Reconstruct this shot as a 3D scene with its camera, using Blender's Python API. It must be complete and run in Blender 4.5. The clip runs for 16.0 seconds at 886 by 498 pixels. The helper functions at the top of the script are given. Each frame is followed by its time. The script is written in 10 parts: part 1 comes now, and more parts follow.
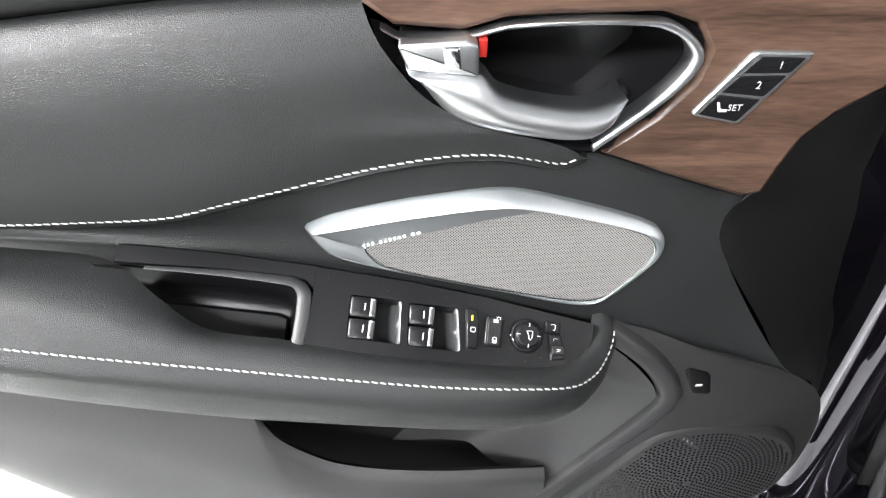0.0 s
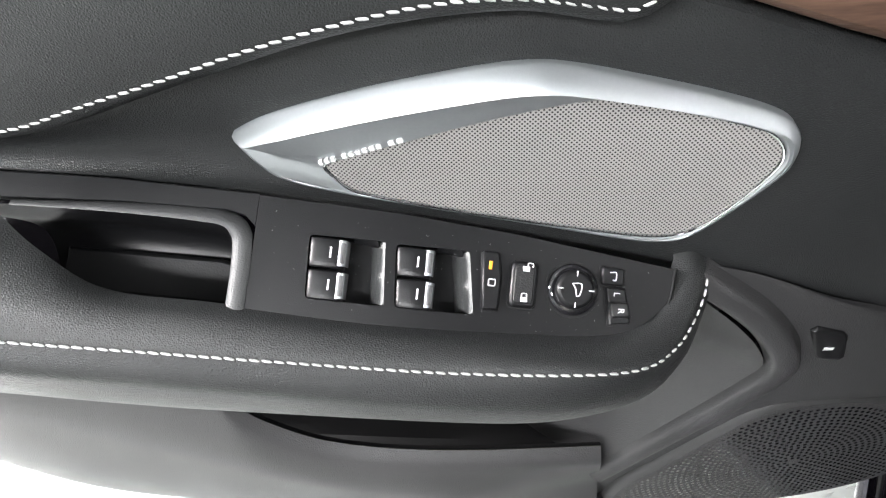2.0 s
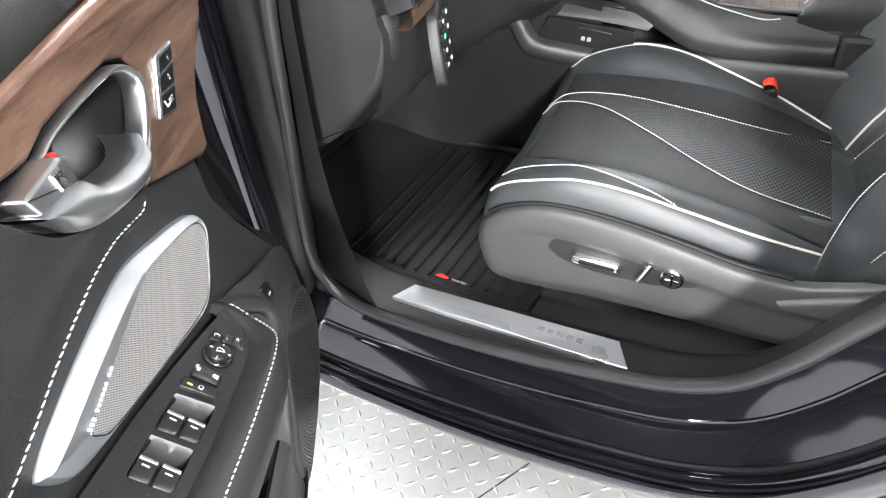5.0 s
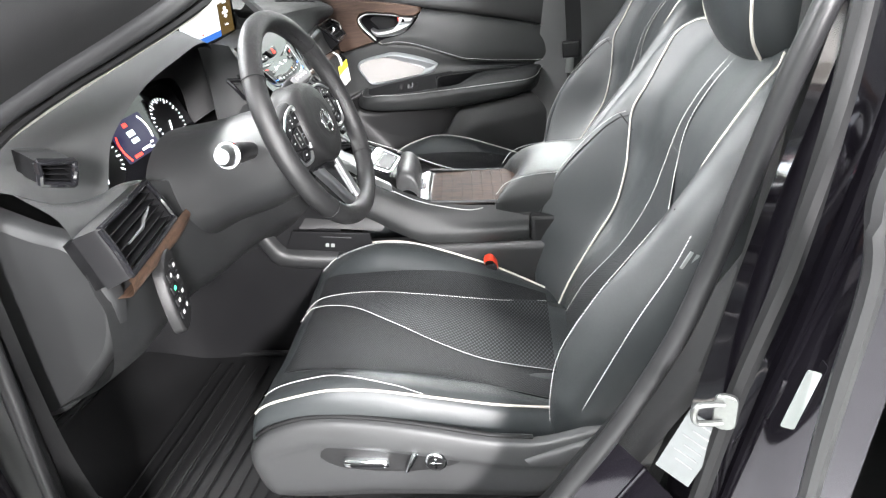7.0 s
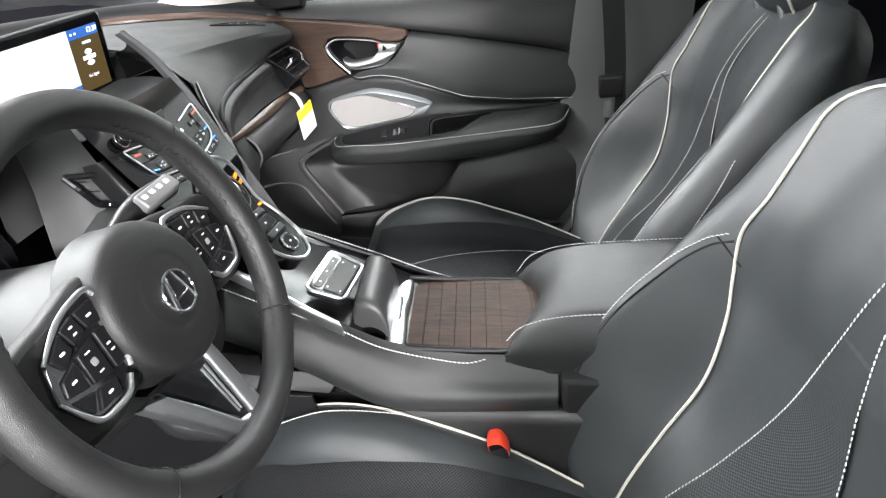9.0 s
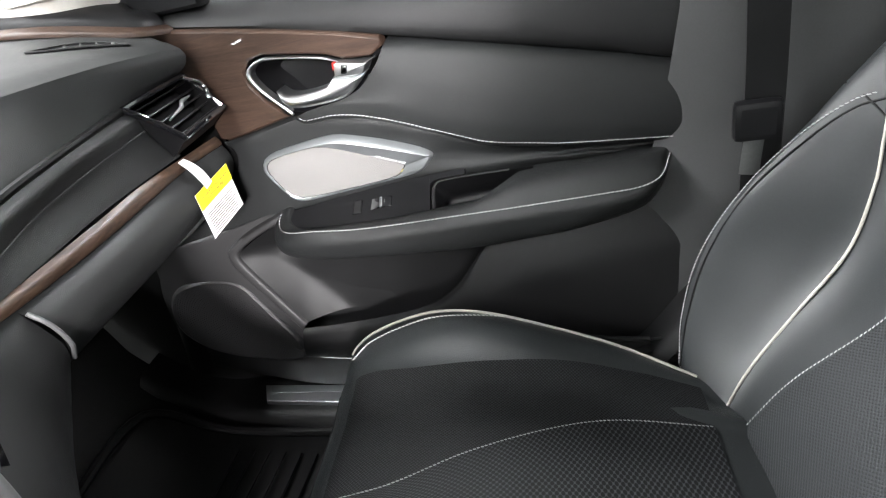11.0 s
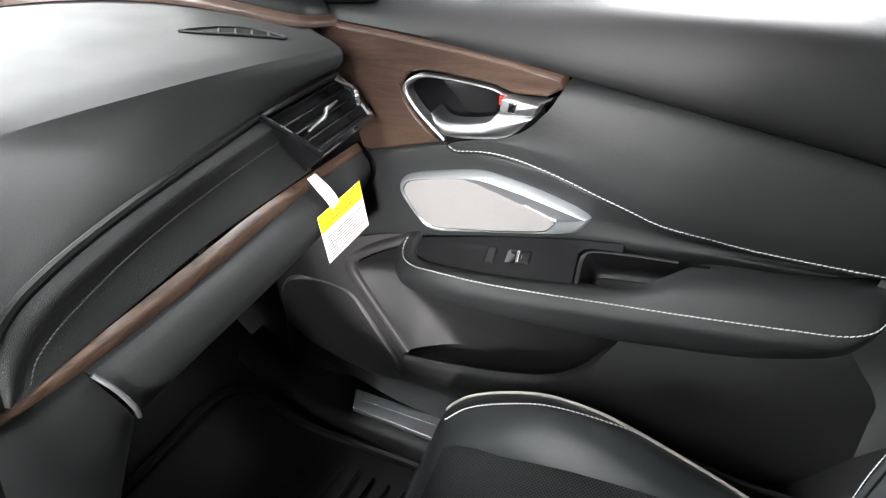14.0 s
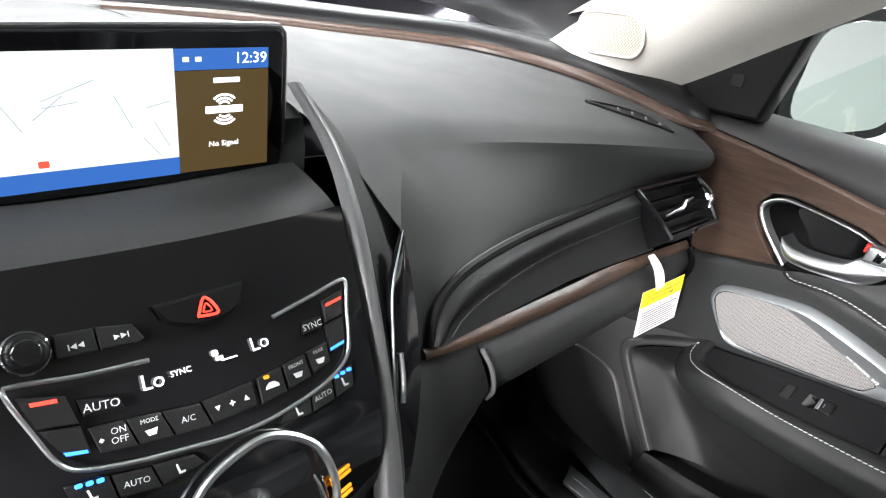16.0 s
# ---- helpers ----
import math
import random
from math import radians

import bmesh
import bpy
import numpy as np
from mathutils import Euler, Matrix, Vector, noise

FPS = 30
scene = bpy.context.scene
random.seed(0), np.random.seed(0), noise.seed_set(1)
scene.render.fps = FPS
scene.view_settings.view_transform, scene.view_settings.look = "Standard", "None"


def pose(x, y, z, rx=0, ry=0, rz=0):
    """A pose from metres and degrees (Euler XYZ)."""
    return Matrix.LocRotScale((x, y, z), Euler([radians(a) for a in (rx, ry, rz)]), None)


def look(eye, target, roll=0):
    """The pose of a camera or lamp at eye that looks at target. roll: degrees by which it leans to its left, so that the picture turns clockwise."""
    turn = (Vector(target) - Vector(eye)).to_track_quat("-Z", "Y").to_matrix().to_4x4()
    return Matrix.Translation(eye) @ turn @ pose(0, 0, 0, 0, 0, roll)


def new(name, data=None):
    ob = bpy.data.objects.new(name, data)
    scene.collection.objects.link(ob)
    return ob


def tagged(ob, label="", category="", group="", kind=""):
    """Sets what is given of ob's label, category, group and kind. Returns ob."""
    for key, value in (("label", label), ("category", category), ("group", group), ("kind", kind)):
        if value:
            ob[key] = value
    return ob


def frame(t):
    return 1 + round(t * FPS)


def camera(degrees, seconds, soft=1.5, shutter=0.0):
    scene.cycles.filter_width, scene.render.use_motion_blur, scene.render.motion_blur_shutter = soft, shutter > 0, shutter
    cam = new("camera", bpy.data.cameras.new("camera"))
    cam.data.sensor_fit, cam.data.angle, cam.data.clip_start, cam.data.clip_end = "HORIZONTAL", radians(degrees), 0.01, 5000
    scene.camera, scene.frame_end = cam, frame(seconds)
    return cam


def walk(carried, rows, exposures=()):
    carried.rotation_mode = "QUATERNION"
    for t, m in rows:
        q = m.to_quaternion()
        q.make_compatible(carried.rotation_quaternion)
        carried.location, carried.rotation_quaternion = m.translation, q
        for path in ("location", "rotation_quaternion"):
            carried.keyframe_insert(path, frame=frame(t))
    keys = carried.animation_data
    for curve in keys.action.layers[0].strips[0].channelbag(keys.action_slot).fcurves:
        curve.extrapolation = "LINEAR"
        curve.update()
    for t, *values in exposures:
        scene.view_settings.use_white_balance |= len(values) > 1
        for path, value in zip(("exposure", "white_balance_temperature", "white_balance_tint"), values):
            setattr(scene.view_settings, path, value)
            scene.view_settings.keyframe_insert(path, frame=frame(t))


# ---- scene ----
from mathutils.geometry import tessellate_polygon

cam = camera(69.7, 16.0, soft=1.2)
PATH = [
    (0, (-1.03, 0.214, 1.191), (-1.73, 1.639, -0.025), 0.6),
    (0.5, (-1.044, 0.244, 1.167), (-1.743, 1.621, -0.103), -0.0),
    (1, (-1.059, 0.298, 1.126), (-1.752, 1.577, -0.246), -2.5),
    (1.5, (-1.064, 0.337, 1.1), (-1.801, 1.522, -0.333), -5.1),
    (2, (-1.061, 0.35, 1.096), (-1.848, 1.492, -0.346), -6.2),
    (2.5, (-1.08, 0.358, 1.085), (-1.796, 1.528, -0.37), -4.1),
    (3, (-1.135, 0.359, 1.078), (-1.563, 1.635, -0.402), -3.2),
    (3.5, (-1.171, 0.324, 1.089), (-1.192, 1.654, -0.404), -2.8),
    (4, (-1.233, 0.252, 1.131), (-0.819, 1.6, -0.287), -6.4),
    (4.5, (-1.293, 0.217, 1.184), (-0.354, 1.361, -0.162), -7.5),
    (5, (-1.331, 0.174, 1.235), (-0.051, 1.043, -0.033), -7.8),
    (5.2, (-1.334, 0.165, 1.249), (0.036, 0.947, 0.02), -7.1),
    (7.3, (-1.291, 0.045, 1.341), (0.449, 0.421, 0.43), -8.2),
    (7.5, (-1.265, 0.035, 1.344), (0.475, 0.412, 0.431), -8.5),
    (8, (-1.114, 0.024, 1.344), (0.619, 0.422, 0.427), -8.0),
    (8.5, (-0.924, 0.024, 1.333), (0.797, 0.451, 0.406), -7.6),
    (9, (-0.746, 0.101, 1.315), (0.972, 0.542, 0.389), -8.6),
    (9.5, (-0.582, 0.157, 1.306), (1.126, 0.539, 0.338), -11.4),
    (10, (-0.421, 0.184, 1.273), (1.271, 0.669, 0.322), -14.5),
    (10.2, (-0.344, 0.187, 1.26), (1.346, 0.679, 0.311), -14.3),
    (12.3, (0.178, 0.314, 1.236), (1.793, 0.824, 0.172), -8.4),
    (12.5, (0.197, 0.324, 1.253), (1.797, 0.844, 0.173), -7.8),
    (13, (0.175, 0.285, 1.281), (1.673, 0.951, 0.137), -9.6),
    (13.5, (0.127, 0.262, 1.294), (1.606, 1.06, 0.21), -8.7),
    (14, (0.087, 0.274, 1.307), (1.555, 1.143, 0.262), -5.8),
    (14.5, (0.041, 0.298, 1.308), (1.456, 1.335, 0.347), -2.7),
    (15, (-0.007, 0.325, 1.309), (1.332, 1.511, 0.413), 0.1),
    (15.5, (-0.048, 0.342, 1.308), (1.222, 1.637, 0.466), 3.3),
    (16, (-0.076, 0.355, 1.307), (1.113, 1.745, 0.499), 6.5),
]
EXPOSURES = [(0, 1.63), (0.5, 1.70), (1.0, 1.66), (2.0, 1.50), (2.5, 1.36), (3.0, 1.16), (4, 1.10), (4.5, 1.12), (5, 1.82), (7.5, 2.08), (8.5, 1.76), (10, 1.86), (12.5, 2.08), (13.5, 2.27), (14, 1.97), (14.5, 1.70), (15, 1.60), (16, 1.58)]
walk(cam, [(t, look(eye, target, roll)) for t, eye, target, roll in PATH], EXPOSURES)

# ---------------------------------------------------------------- light
world = bpy.data.worlds.new("studio_air")
scene.world = world
world.use_nodes = True
world.node_tree.nodes["Background"].inputs[0].default_value = (0.9, 0.95, 1.0, 1)
world.node_tree.nodes["Background"].inputs[1].default_value = 0.3


def area_lamp(name, eye, target, sx, sy, watts, colour=(0.975, 0.985, 1.0)):
    lamp = bpy.data.lights.new(name, "AREA")
    lamp.shape, lamp.size, lamp.size_y, lamp.energy, lamp.color = "RECTANGLE", sx, sy, watts, colour
    ob = new(name, lamp)
    ob.matrix_world = look(eye, target)
    return ob


area_lamp("booth_ceiling_light", (-2.4, 0.3, 3.5), (-1.5, 0.2, 0.6), 0.6, 7.0, 310)
area_lamp("booth_ceiling_light", (2.6, 0.3, 3.5), (1.7, 0.2, 0.6), 0.6, 7.0, 380)
area_lamp("booth_ceiling_light", (0.0, 3.6, 3.5), (0.0, 2.6, 0.6), 5.0, 0.6, 350)
area_lamp("booth_ceiling_light", (-0.6, -3.2, 3.5), (-0.9, -1.6, 0.6), 5.0, 0.6, 360)
area_lamp("booth_wall_light", (-4.7, -1.75, 2.55), (0.5, 0.55, 0.85), 0.5, 0.45, 345, (1.0, 0.975, 0.985))

# ---------------------------------------------------------------- materials
MATS = {}


def mat(name, colour, rough=0.5, metal=0.0, bump=0.0, scale=300.0, kind="noise", vary=0.12, coat=0.0, emit=None, power=0.0,
        rough_vary=0.08, spec=0.36):
    """A principled material with two scales of colour change, a roughness change and a fine relief."""
    if name in MATS:
        return MATS[name]
    m = bpy.data.materials.new(name)
    m.use_nodes = True
    nt = m.node_tree
    bsdf = nt.nodes["Principled BSDF"]
    bsdf.inputs["Base Color"].default_value = (*colour, 1)
    bsdf.inputs["Roughness"].default_value = rough
    bsdf.inputs["Metallic"].default_value = metal
    bsdf.inputs["Coat Weight"].default_value = coat
    bsdf.inputs["Coat Roughness"].default_value = 0.06
    bsdf.inputs["Specular IOR Level"].default_value = spec if coat == 0 else 0.5
    if emit:
        bsdf.inputs["Emission Color"].default_value = (*emit, 1)
        bsdf.inputs["Emission Strength"].default_value = power
    coord = nt.nodes.new("ShaderNodeTexCoord")
    if vary > 0:
        big = nt.nodes.new("ShaderNodeTexNoise")
        big.inputs["Scale"].default_value, big.inputs["Detail"].default_value = 9.0, 6.0
        fine = nt.nodes.new("ShaderNodeTexNoise")
        fine.inputs["Scale"].default_value, fine.inputs["Detail"].default_value = scale * 0.4, 2.0
        nt.links.new(coord.outputs["Object"], big.inputs["Vector"])
        nt.links.new(coord.outputs["Object"], fine.inputs["Vector"])
        add = nt.nodes.new("ShaderNodeMath")
        add.operation = "ADD"
        nt.links.new(big.outputs["Fac"], add.inputs[0])
        nt.links.new(fine.outputs["Fac"], add.inputs[1])
        ramp = nt.nodes.new("ShaderNodeMapRange")
        ramp.inputs["From Min"].default_value, ramp.inputs["From Max"].default_value = 0.6, 1.4
        ramp.inputs["To Min"].default_value, ramp.inputs["To Max"].default_value = 1 - vary, 1 + vary
        nt.links.new(add.outputs[0], ramp.inputs["Value"])
        mul = nt.nodes.new("ShaderNodeVectorMath")
        mul.operation = "SCALE"
        mul.inputs[0].default_value = colour
        nt.links.new(ramp.outputs["Result"], mul.inputs["Scale"])
        nt.links.new(mul.outputs[0], bsdf.inputs["Base Color"])
        rr = nt.nodes.new("ShaderNodeMapRange")
        rr.inputs["From Min"].default_value, rr.inputs["From Max"].default_value = 0.3, 0.7
        rr.inputs["To Min"].default_value, rr.inputs["To Max"].default_value = max(0.02, rough - rough_vary), min(1, rough + rough_vary)
        nt.links.new(big.outputs["Fac"], rr.inputs["Value"])
        nt.links.new(rr.outputs["Result"], bsdf.inputs["Roughness"])
    if bump > 0:
        if kind == "voronoi":
            tex = nt.nodes.new("ShaderNodeTexVoronoi")
            tex.feature = "DISTANCE_TO_EDGE"
            out = tex.outputs["Distance"]
        else:
            tex = nt.nodes.new("ShaderNodeTexNoise")
            tex.inputs["Detail"].default_value = 3.0
            out = tex.outputs["Fac"]
        tex.inputs["Scale"].default_value = scale
        nt.links.new(coord.outputs["Object"], tex.inputs["Vector"])
        bp = nt.nodes.new("ShaderNodeBump")
        bp.inputs["Strength"].default_value, bp.inputs["Distance"].default_value = bump, 0.001
        nt.links.new(out, bp.inputs["Height"])
        nt.links.new(bp.outputs["Normal"], bsdf.inputs["Normal"])
    MATS[name] = m
    return m


def wood_mat(name, dark, light, axis, stretch=14.0, rough=0.40, scale=9.0, coat=0.08, turn=0.0):
    """Open-pored satin wood whose grain runs along the given axis."""
    m = bpy.data.materials.new(name)
    m.use_nodes = True
    nt = m.node_tree
    bsdf = nt.nodes["Principled BSDF"]
    coord = nt.nodes.new("ShaderNodeTexCoord")
    mp = nt.nodes.new("ShaderNodeMapping")
    s = [stretch] * 3
    s[axis] = 1.0
    mp.inputs["Scale"].default_value = s
    spin = nt.nodes.new("ShaderNodeVectorRotate")
    spin.rotation_type = "Z_AXIS"
    spin.inputs["Angle"].default_value = radians(turn)
    nt.links.new(coord.outputs["Object"], spin.inputs["Vector"])
    nt.links.new(spin.outputs["Vector"], mp.inputs["Vector"])
    n1 = nt.nodes.new("ShaderNodeTexNoise")
    n1.inputs["Scale"].default_value, n1.inputs["Detail"].default_value, n1.inputs["Distortion"].default_value = scale, 8.0, 1.2
    n2 = nt.nodes.new("ShaderNodeTexNoise")
    n2.inputs["Scale"].default_value, n2.inputs["Detail"].default_value = scale * 9, 4.0
    nt.links.new(mp.outputs[0], n1.inputs["Vector"])
    nt.links.new(mp.outputs[0], n2.inputs["Vector"])
    mix = nt.nodes.new("ShaderNodeMath")
    mix.operation = "MULTIPLY_ADD"
    mix.inputs[1].default_value = 0.45
    nt.links.new(n2.outputs["Fac"], mix.inputs[0])
    nt.links.new(n1.outputs["Fac"], mix.inputs[2])
    ramp = nt.nodes.new("ShaderNodeValToRGB")
    ramp.color_ramp.elements[0].position, ramp.color_ramp.elements[0].color = 0.5, (*dark, 1)
    ramp.color_ramp.elements[1].position, ramp.color_ramp.elements[1].color = 0.95, (*light, 1)
    nt.links.new(mix.outputs[0], ramp.inputs[0])
    nt.links.new(ramp.outputs[0], bsdf.inputs["Base Color"])
    bsdf.inputs["Roughness"].default_value = rough
    bsdf.inputs["Coat Weight"].default_value = coat
    bsdf.inputs["Specular IOR Level"].default_value = 0.3
    bp = nt.nodes.new("ShaderNodeBump")
    bp.inputs["Strength"].default_value, bp.inputs["Distance"].default_value = 0.35, 0.0006
    nt.links.new(n2.outputs["Fac"], bp.inputs["Height"])
    nt.links.new(bp.outputs[0], bsdf.inputs["Normal"])
    return m


def dot_mat(name, base, hole, scale, size=0.28, metal=0.0, rough=0.45):
    """A fine perforated cloth or mesh: a square lattice of small dark holes, seen along every axis."""
    m = bpy.data.materials.new(name)
    m.use_nodes = True
    nt = m.node_tree
    bsdf = nt.nodes["Principled BSDF"]
    coord = nt.nodes.new("ShaderNodeAttribute")
    coord.attribute_name = "flat"
    turn = nt.nodes.new("ShaderNodeMapping")
    turn.inputs["Rotation"].default_value = (0, 0, radians(45))
    nt.links.new(coord.outputs["Vector"], turn.inputs["Vector"])
    vor = nt.nodes.new("ShaderNodeTexVoronoi")
    vor.voronoi_dimensions = "2D"
    vor.inputs["Scale"].default_value, vor.inputs["Randomness"].default_value = scale, 0.0
    nt.links.new(turn.outputs[0], vor.inputs["Vector"])
    step = nt.nodes.new("ShaderNodeMapRange")
    step.inputs["From Min"].default_value, step.inputs["From Max"].default_value = size, size + 0.16
    nt.links.new(vor.outputs["Distance"], step.inputs["Value"])
    mix = nt.nodes.new("ShaderNodeMix")
    mix.data_type = "RGBA"
    mix.inputs["A"].default_value, mix.inputs["B"].default_value = (*hole, 1), (*base, 1)
    nt.links.new(step.outputs["Result"], mix.inputs["Factor"])
    nt.links.new(mix.outputs["Result"], bsdf.inputs["Base Color"])
    bsdf.inputs["Metallic"].default_value, bsdf.inputs["Roughness"].default_value = metal, rough
    bsdf.inputs["Specular IOR Level"].default_value = 0.3
    bp = nt.nodes.new("ShaderNodeBump")
    bp.inputs["Strength"].default_value, bp.inputs["Distance"].default_value = 0.5, 0.0008
    nt.links.new(step.outputs["Result"], bp.inputs["Height"])
    nt.links.new(bp.outputs[0], bsdf.inputs["Normal"])
    return m


LEATHER = mat("black_leather", (0.0137, 0.0143, 0.0145), 0.42, spec=0.30, bump=0.5, scale=750, kind="voronoi", vary=0.1)
LEATHER_SEAT = mat("black_seat_leather", (0.0204, 0.0229, 0.0238), 0.40, spec=0.5, bump=0.35, scale=800, kind="voronoi", vary=0.1)
LEATHER_PERF = dot_mat("perforated_seat_leather", (0.052, 0.055, 0.059), (0.002, 0.0021, 0.0024), 190, 0.40, rough=0.6)
LEATHER_FINE = dot_mat("finely_perforated_seat_leather", (0.024, 0.0255, 0.028), (0.001, 0.001, 0.001), 300, 0.36, rough=0.6)
LEATHER_BACK = dot_mat("lightly_perforated_seat_leather", (0.023, 0.0255, 0.027), (0.007, 0.0075, 0.008), 300, 0.26, rough=0.45)
PILLAR_TRIM = mat("grey_pillar_plastic", (0.050, 0.051, 0.051), 0.45, spec=0.4, bump=0.3, scale=1000, vary=0.08)
WHEEL_LEATHER = mat("smooth_wheel_leather", (0.0091, 0.0091, 0.0095), 0.44, spec=0.42, bump=0.4, scale=900, kind="voronoi", vary=0.1)
ZINC = mat("zinc_plated_steel", (0.16, 0.165, 0.16), 0.38, metal=0.9, bump=0.05, scale=900, vary=0.1)
SEAL = mat("satin_grey_rubber", (0.012, 0.012, 0.0126), 0.36, bump=0.15, scale=900, vary=0.1)
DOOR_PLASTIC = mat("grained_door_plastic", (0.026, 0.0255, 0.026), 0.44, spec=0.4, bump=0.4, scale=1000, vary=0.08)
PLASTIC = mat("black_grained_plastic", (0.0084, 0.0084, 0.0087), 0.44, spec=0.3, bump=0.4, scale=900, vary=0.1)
PLASTIC_SOFT = mat("soft_dark_plastic", (0.015, 0.0154, 0.0158), 0.42, spec=0.36, bump=0.35, scale=1100, vary=0.08)
DASH_SKIN = mat("dull_dash_skin", (0.028, 0.029, 0.0292), 0.58, spec=0.22, bump=0.45, scale=1000, vary=0.08)
TEXTURED = mat("textured_black_trim", (0.0088, 0.0088, 0.0092), 0.5, spec=0.3, bump=0.25, scale=1100, vary=0.15)
SMOOTH_BLACK = mat("smooth_black_plastic", (0.006, 0.006, 0.0065), 0.36, spec=0.2, bump=0.1, scale=1500, vary=0.1)
GREY_PLASTIC = mat("satin_grey_plastic", (0.15, 0.15, 0.152), 0.38, metal=0.45, bump=0.15, scale=1500, vary=0.08)
SEAT_TRIM = mat("grained_seat_plastic", (0.026, 0.0265, 0.027), 0.46, spec=0.35, bump=0.3, scale=1000, vary=0.08)
PIANO = mat("piano_black", (0.006, 0.006, 0.007), 0.06, vary=0.05, coat=0.8, rough_vary=0.02)
CHROME = mat("satin_chrome", (0.60, 0.61, 0.62), 0.33, metal=1.0, bump=0.05, scale=1500, vary=0.04, rough_vary=0.05)
BRIGHT = mat("bright_chrome", (0.75, 0.76, 0.77), 0.1, metal=1.0, vary=0.03, rough_vary=0.03)
ALU = mat("brushed_aluminium", (0.50, 0.51, 0.52), 0.33, metal=0.9, bump=0.2, scale=900, vary=0.06)
BEZEL = mat("satin_silver_bezel", (0.40, 0.42, 0.43), 0.36, metal=0.85, bump=0.05, scale=1500, vary=0.04)
MESH = dot_mat("metal_speaker_mesh", (0.265, 0.255, 0.248), (0.012, 0.012, 0.012), 620, 0.21, metal=0.35, rough=0.55)
WHITE = mat("white_paint_marks", (0.6, 0.6, 0.6), 0.5, vary=0.03)
THREAD = mat("white_thread", (0.40, 0.40, 0.39), 0.7, bump=0.4, scale=2500, vary=0.15)
PIPING = mat("cream_piping", (0.36, 0.345, 0.305), 0.5, bump=0.2, scale=1500, vary=0.1)
LABEL_DARK = mat("grey_thread", (0.06, 0.062, 0.062), 0.7, vary=0.1)
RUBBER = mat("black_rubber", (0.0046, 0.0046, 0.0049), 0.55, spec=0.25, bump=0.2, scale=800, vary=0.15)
CARPET = mat("dark_carpet", (0.0077, 0.0077, 0.008), 0.9, bump=1.0, scale=600, vary=0.3)
PAINT = mat("dark_plum_car_paint", (0.026, 0.0225, 0.0315), 0.07, metal=0.9, vary=0.1, coat=1.0, rough_vary=0.03)
HEADLINER = mat("beige_headliner_cloth", (0.50, 0.48, 0.44), 0.85, bump=0.3, scale=900, vary=0.06)
WALL_WHITE = mat("white_booth_paint", (0.45, 0.468, 0.46), 0.6, bump=0.15, scale=60, vary=0.04)
CEILING_GREY = mat("fill_dimming_ceiling_grey", (0.16, 0.165, 0.17), 0.7, bump=0.15, scale=60, vary=0.08)
STEEL = mat("painted_tread_plate", (0.285, 0.293, 0.281), 0.36, metal=0.35, bump=0.2, scale=120, vary=0.1)
RED = mat("red_paint", (0.36, 0.02, 0.015), 0.4, vary=0.05)
RED_PLASTIC = mat("red_buckle_plastic", (0.75, 0.06, 0.03), 0.35, vary=0.06)
YELLOW = mat("yellow_card", (0.90, 0.70, 0.02), 0.5, vary=0.03)
LABEL = mat("pale_label_film", (0.16, 0.17, 0.165), 0.45, vary=0.05)
CARD = mat("white_card", (0.82, 0.82, 0.82), 0.55, vary=0.03)
INK = mat("dark_print", (0.04, 0.04, 0.04), 0.6, vary=0.03)
WOOD_X = wood_mat("brown_wood_x", (0.022, 0.013, 0.0085), (0.085, 0.049, 0.032), 0, rough=0.5, coat=0.03)
WOOD_Y = wood_mat("brown_wood_y", (0.022, 0.013, 0.0095), (0.052, 0.031, 0.022), 1, stretch=11.0, rough=0.36, coat=0.15)
WOOD_DOOR = wood_mat("brown_wood_door", (0.028, 0.0155, 0.0108), (0.100, 0.058, 0.040), 0, stretch=9.0, scale=7.0, coat=0.1, turn=-28)
WOOD_TRAY = wood_mat("dark_tray_wood", (0.004, 0.0022, 0.0016), (0.044, 0.023, 0.014), 1, stretch=7.0, rough=0.75, scale=16.0, coat=0.0)
GLOW_ORANGE = mat("orange_lamp", (0.4, 0.2, 0.02), 0.4, vary=0, emit=(1.0, 0.27, 0.01), power=0.5)
GLOW_BLUE = mat("blue_lamp", (0.02, 0.1, 0.4), 0.4, vary=0, emit=(0.03, 0.18, 1.0), power=1.4)
GLOW_RED = mat("red_lamp", (0.4, 0.03, 0.02), 0.4, vary=0, emit=(1.0, 0.05, 0.03), power=0.9)
GLOW_GREEN = mat("green_lamp", (0.02, 0.3, 0.1), 0.4, vary=0, emit=(0.05, 0.9, 0.4), power=1.4)
GLOW_WHITE = mat("white_lamp", (0.5, 0.5, 0.5), 0.4, vary=0, emit=(0.93, 0.96, 1.0), power=1.0)
LCD_MAP = mat("screen_map", (0.02, 0.02, 0.02), 0.15, vary=0, emit=(0.84, 0.90, 0.92), power=0.44)
LCD_BLUE = mat("screen_blue", (0.02, 0.02, 0.02), 0.15, vary=0, emit=(0.03, 0.12, 0.42), power=0.5)
LCD_NIGHT = mat("screen_night", (0.02, 0.02, 0.02), 0.15, vary=0, emit=(0.03, 0.025, 0.10), power=0.22)
LCD_BROWN = mat("screen_brown", (0.02, 0.02, 0.02), 0.15, vary=0, emit=(0.07, 0.045, 0.015), power=0.5)
LCD_ROAD = mat("screen_roads", (0.02, 0.02, 0.02), 0.15, vary=0, emit=(0.45, 0.56, 0.60), power=0.34)
LCD_DIM = mat("screen_lines", (0.02, 0.02, 0.02), 0.15, vary=0, emit=(0.55, 0.68, 0.72), power=0.9)


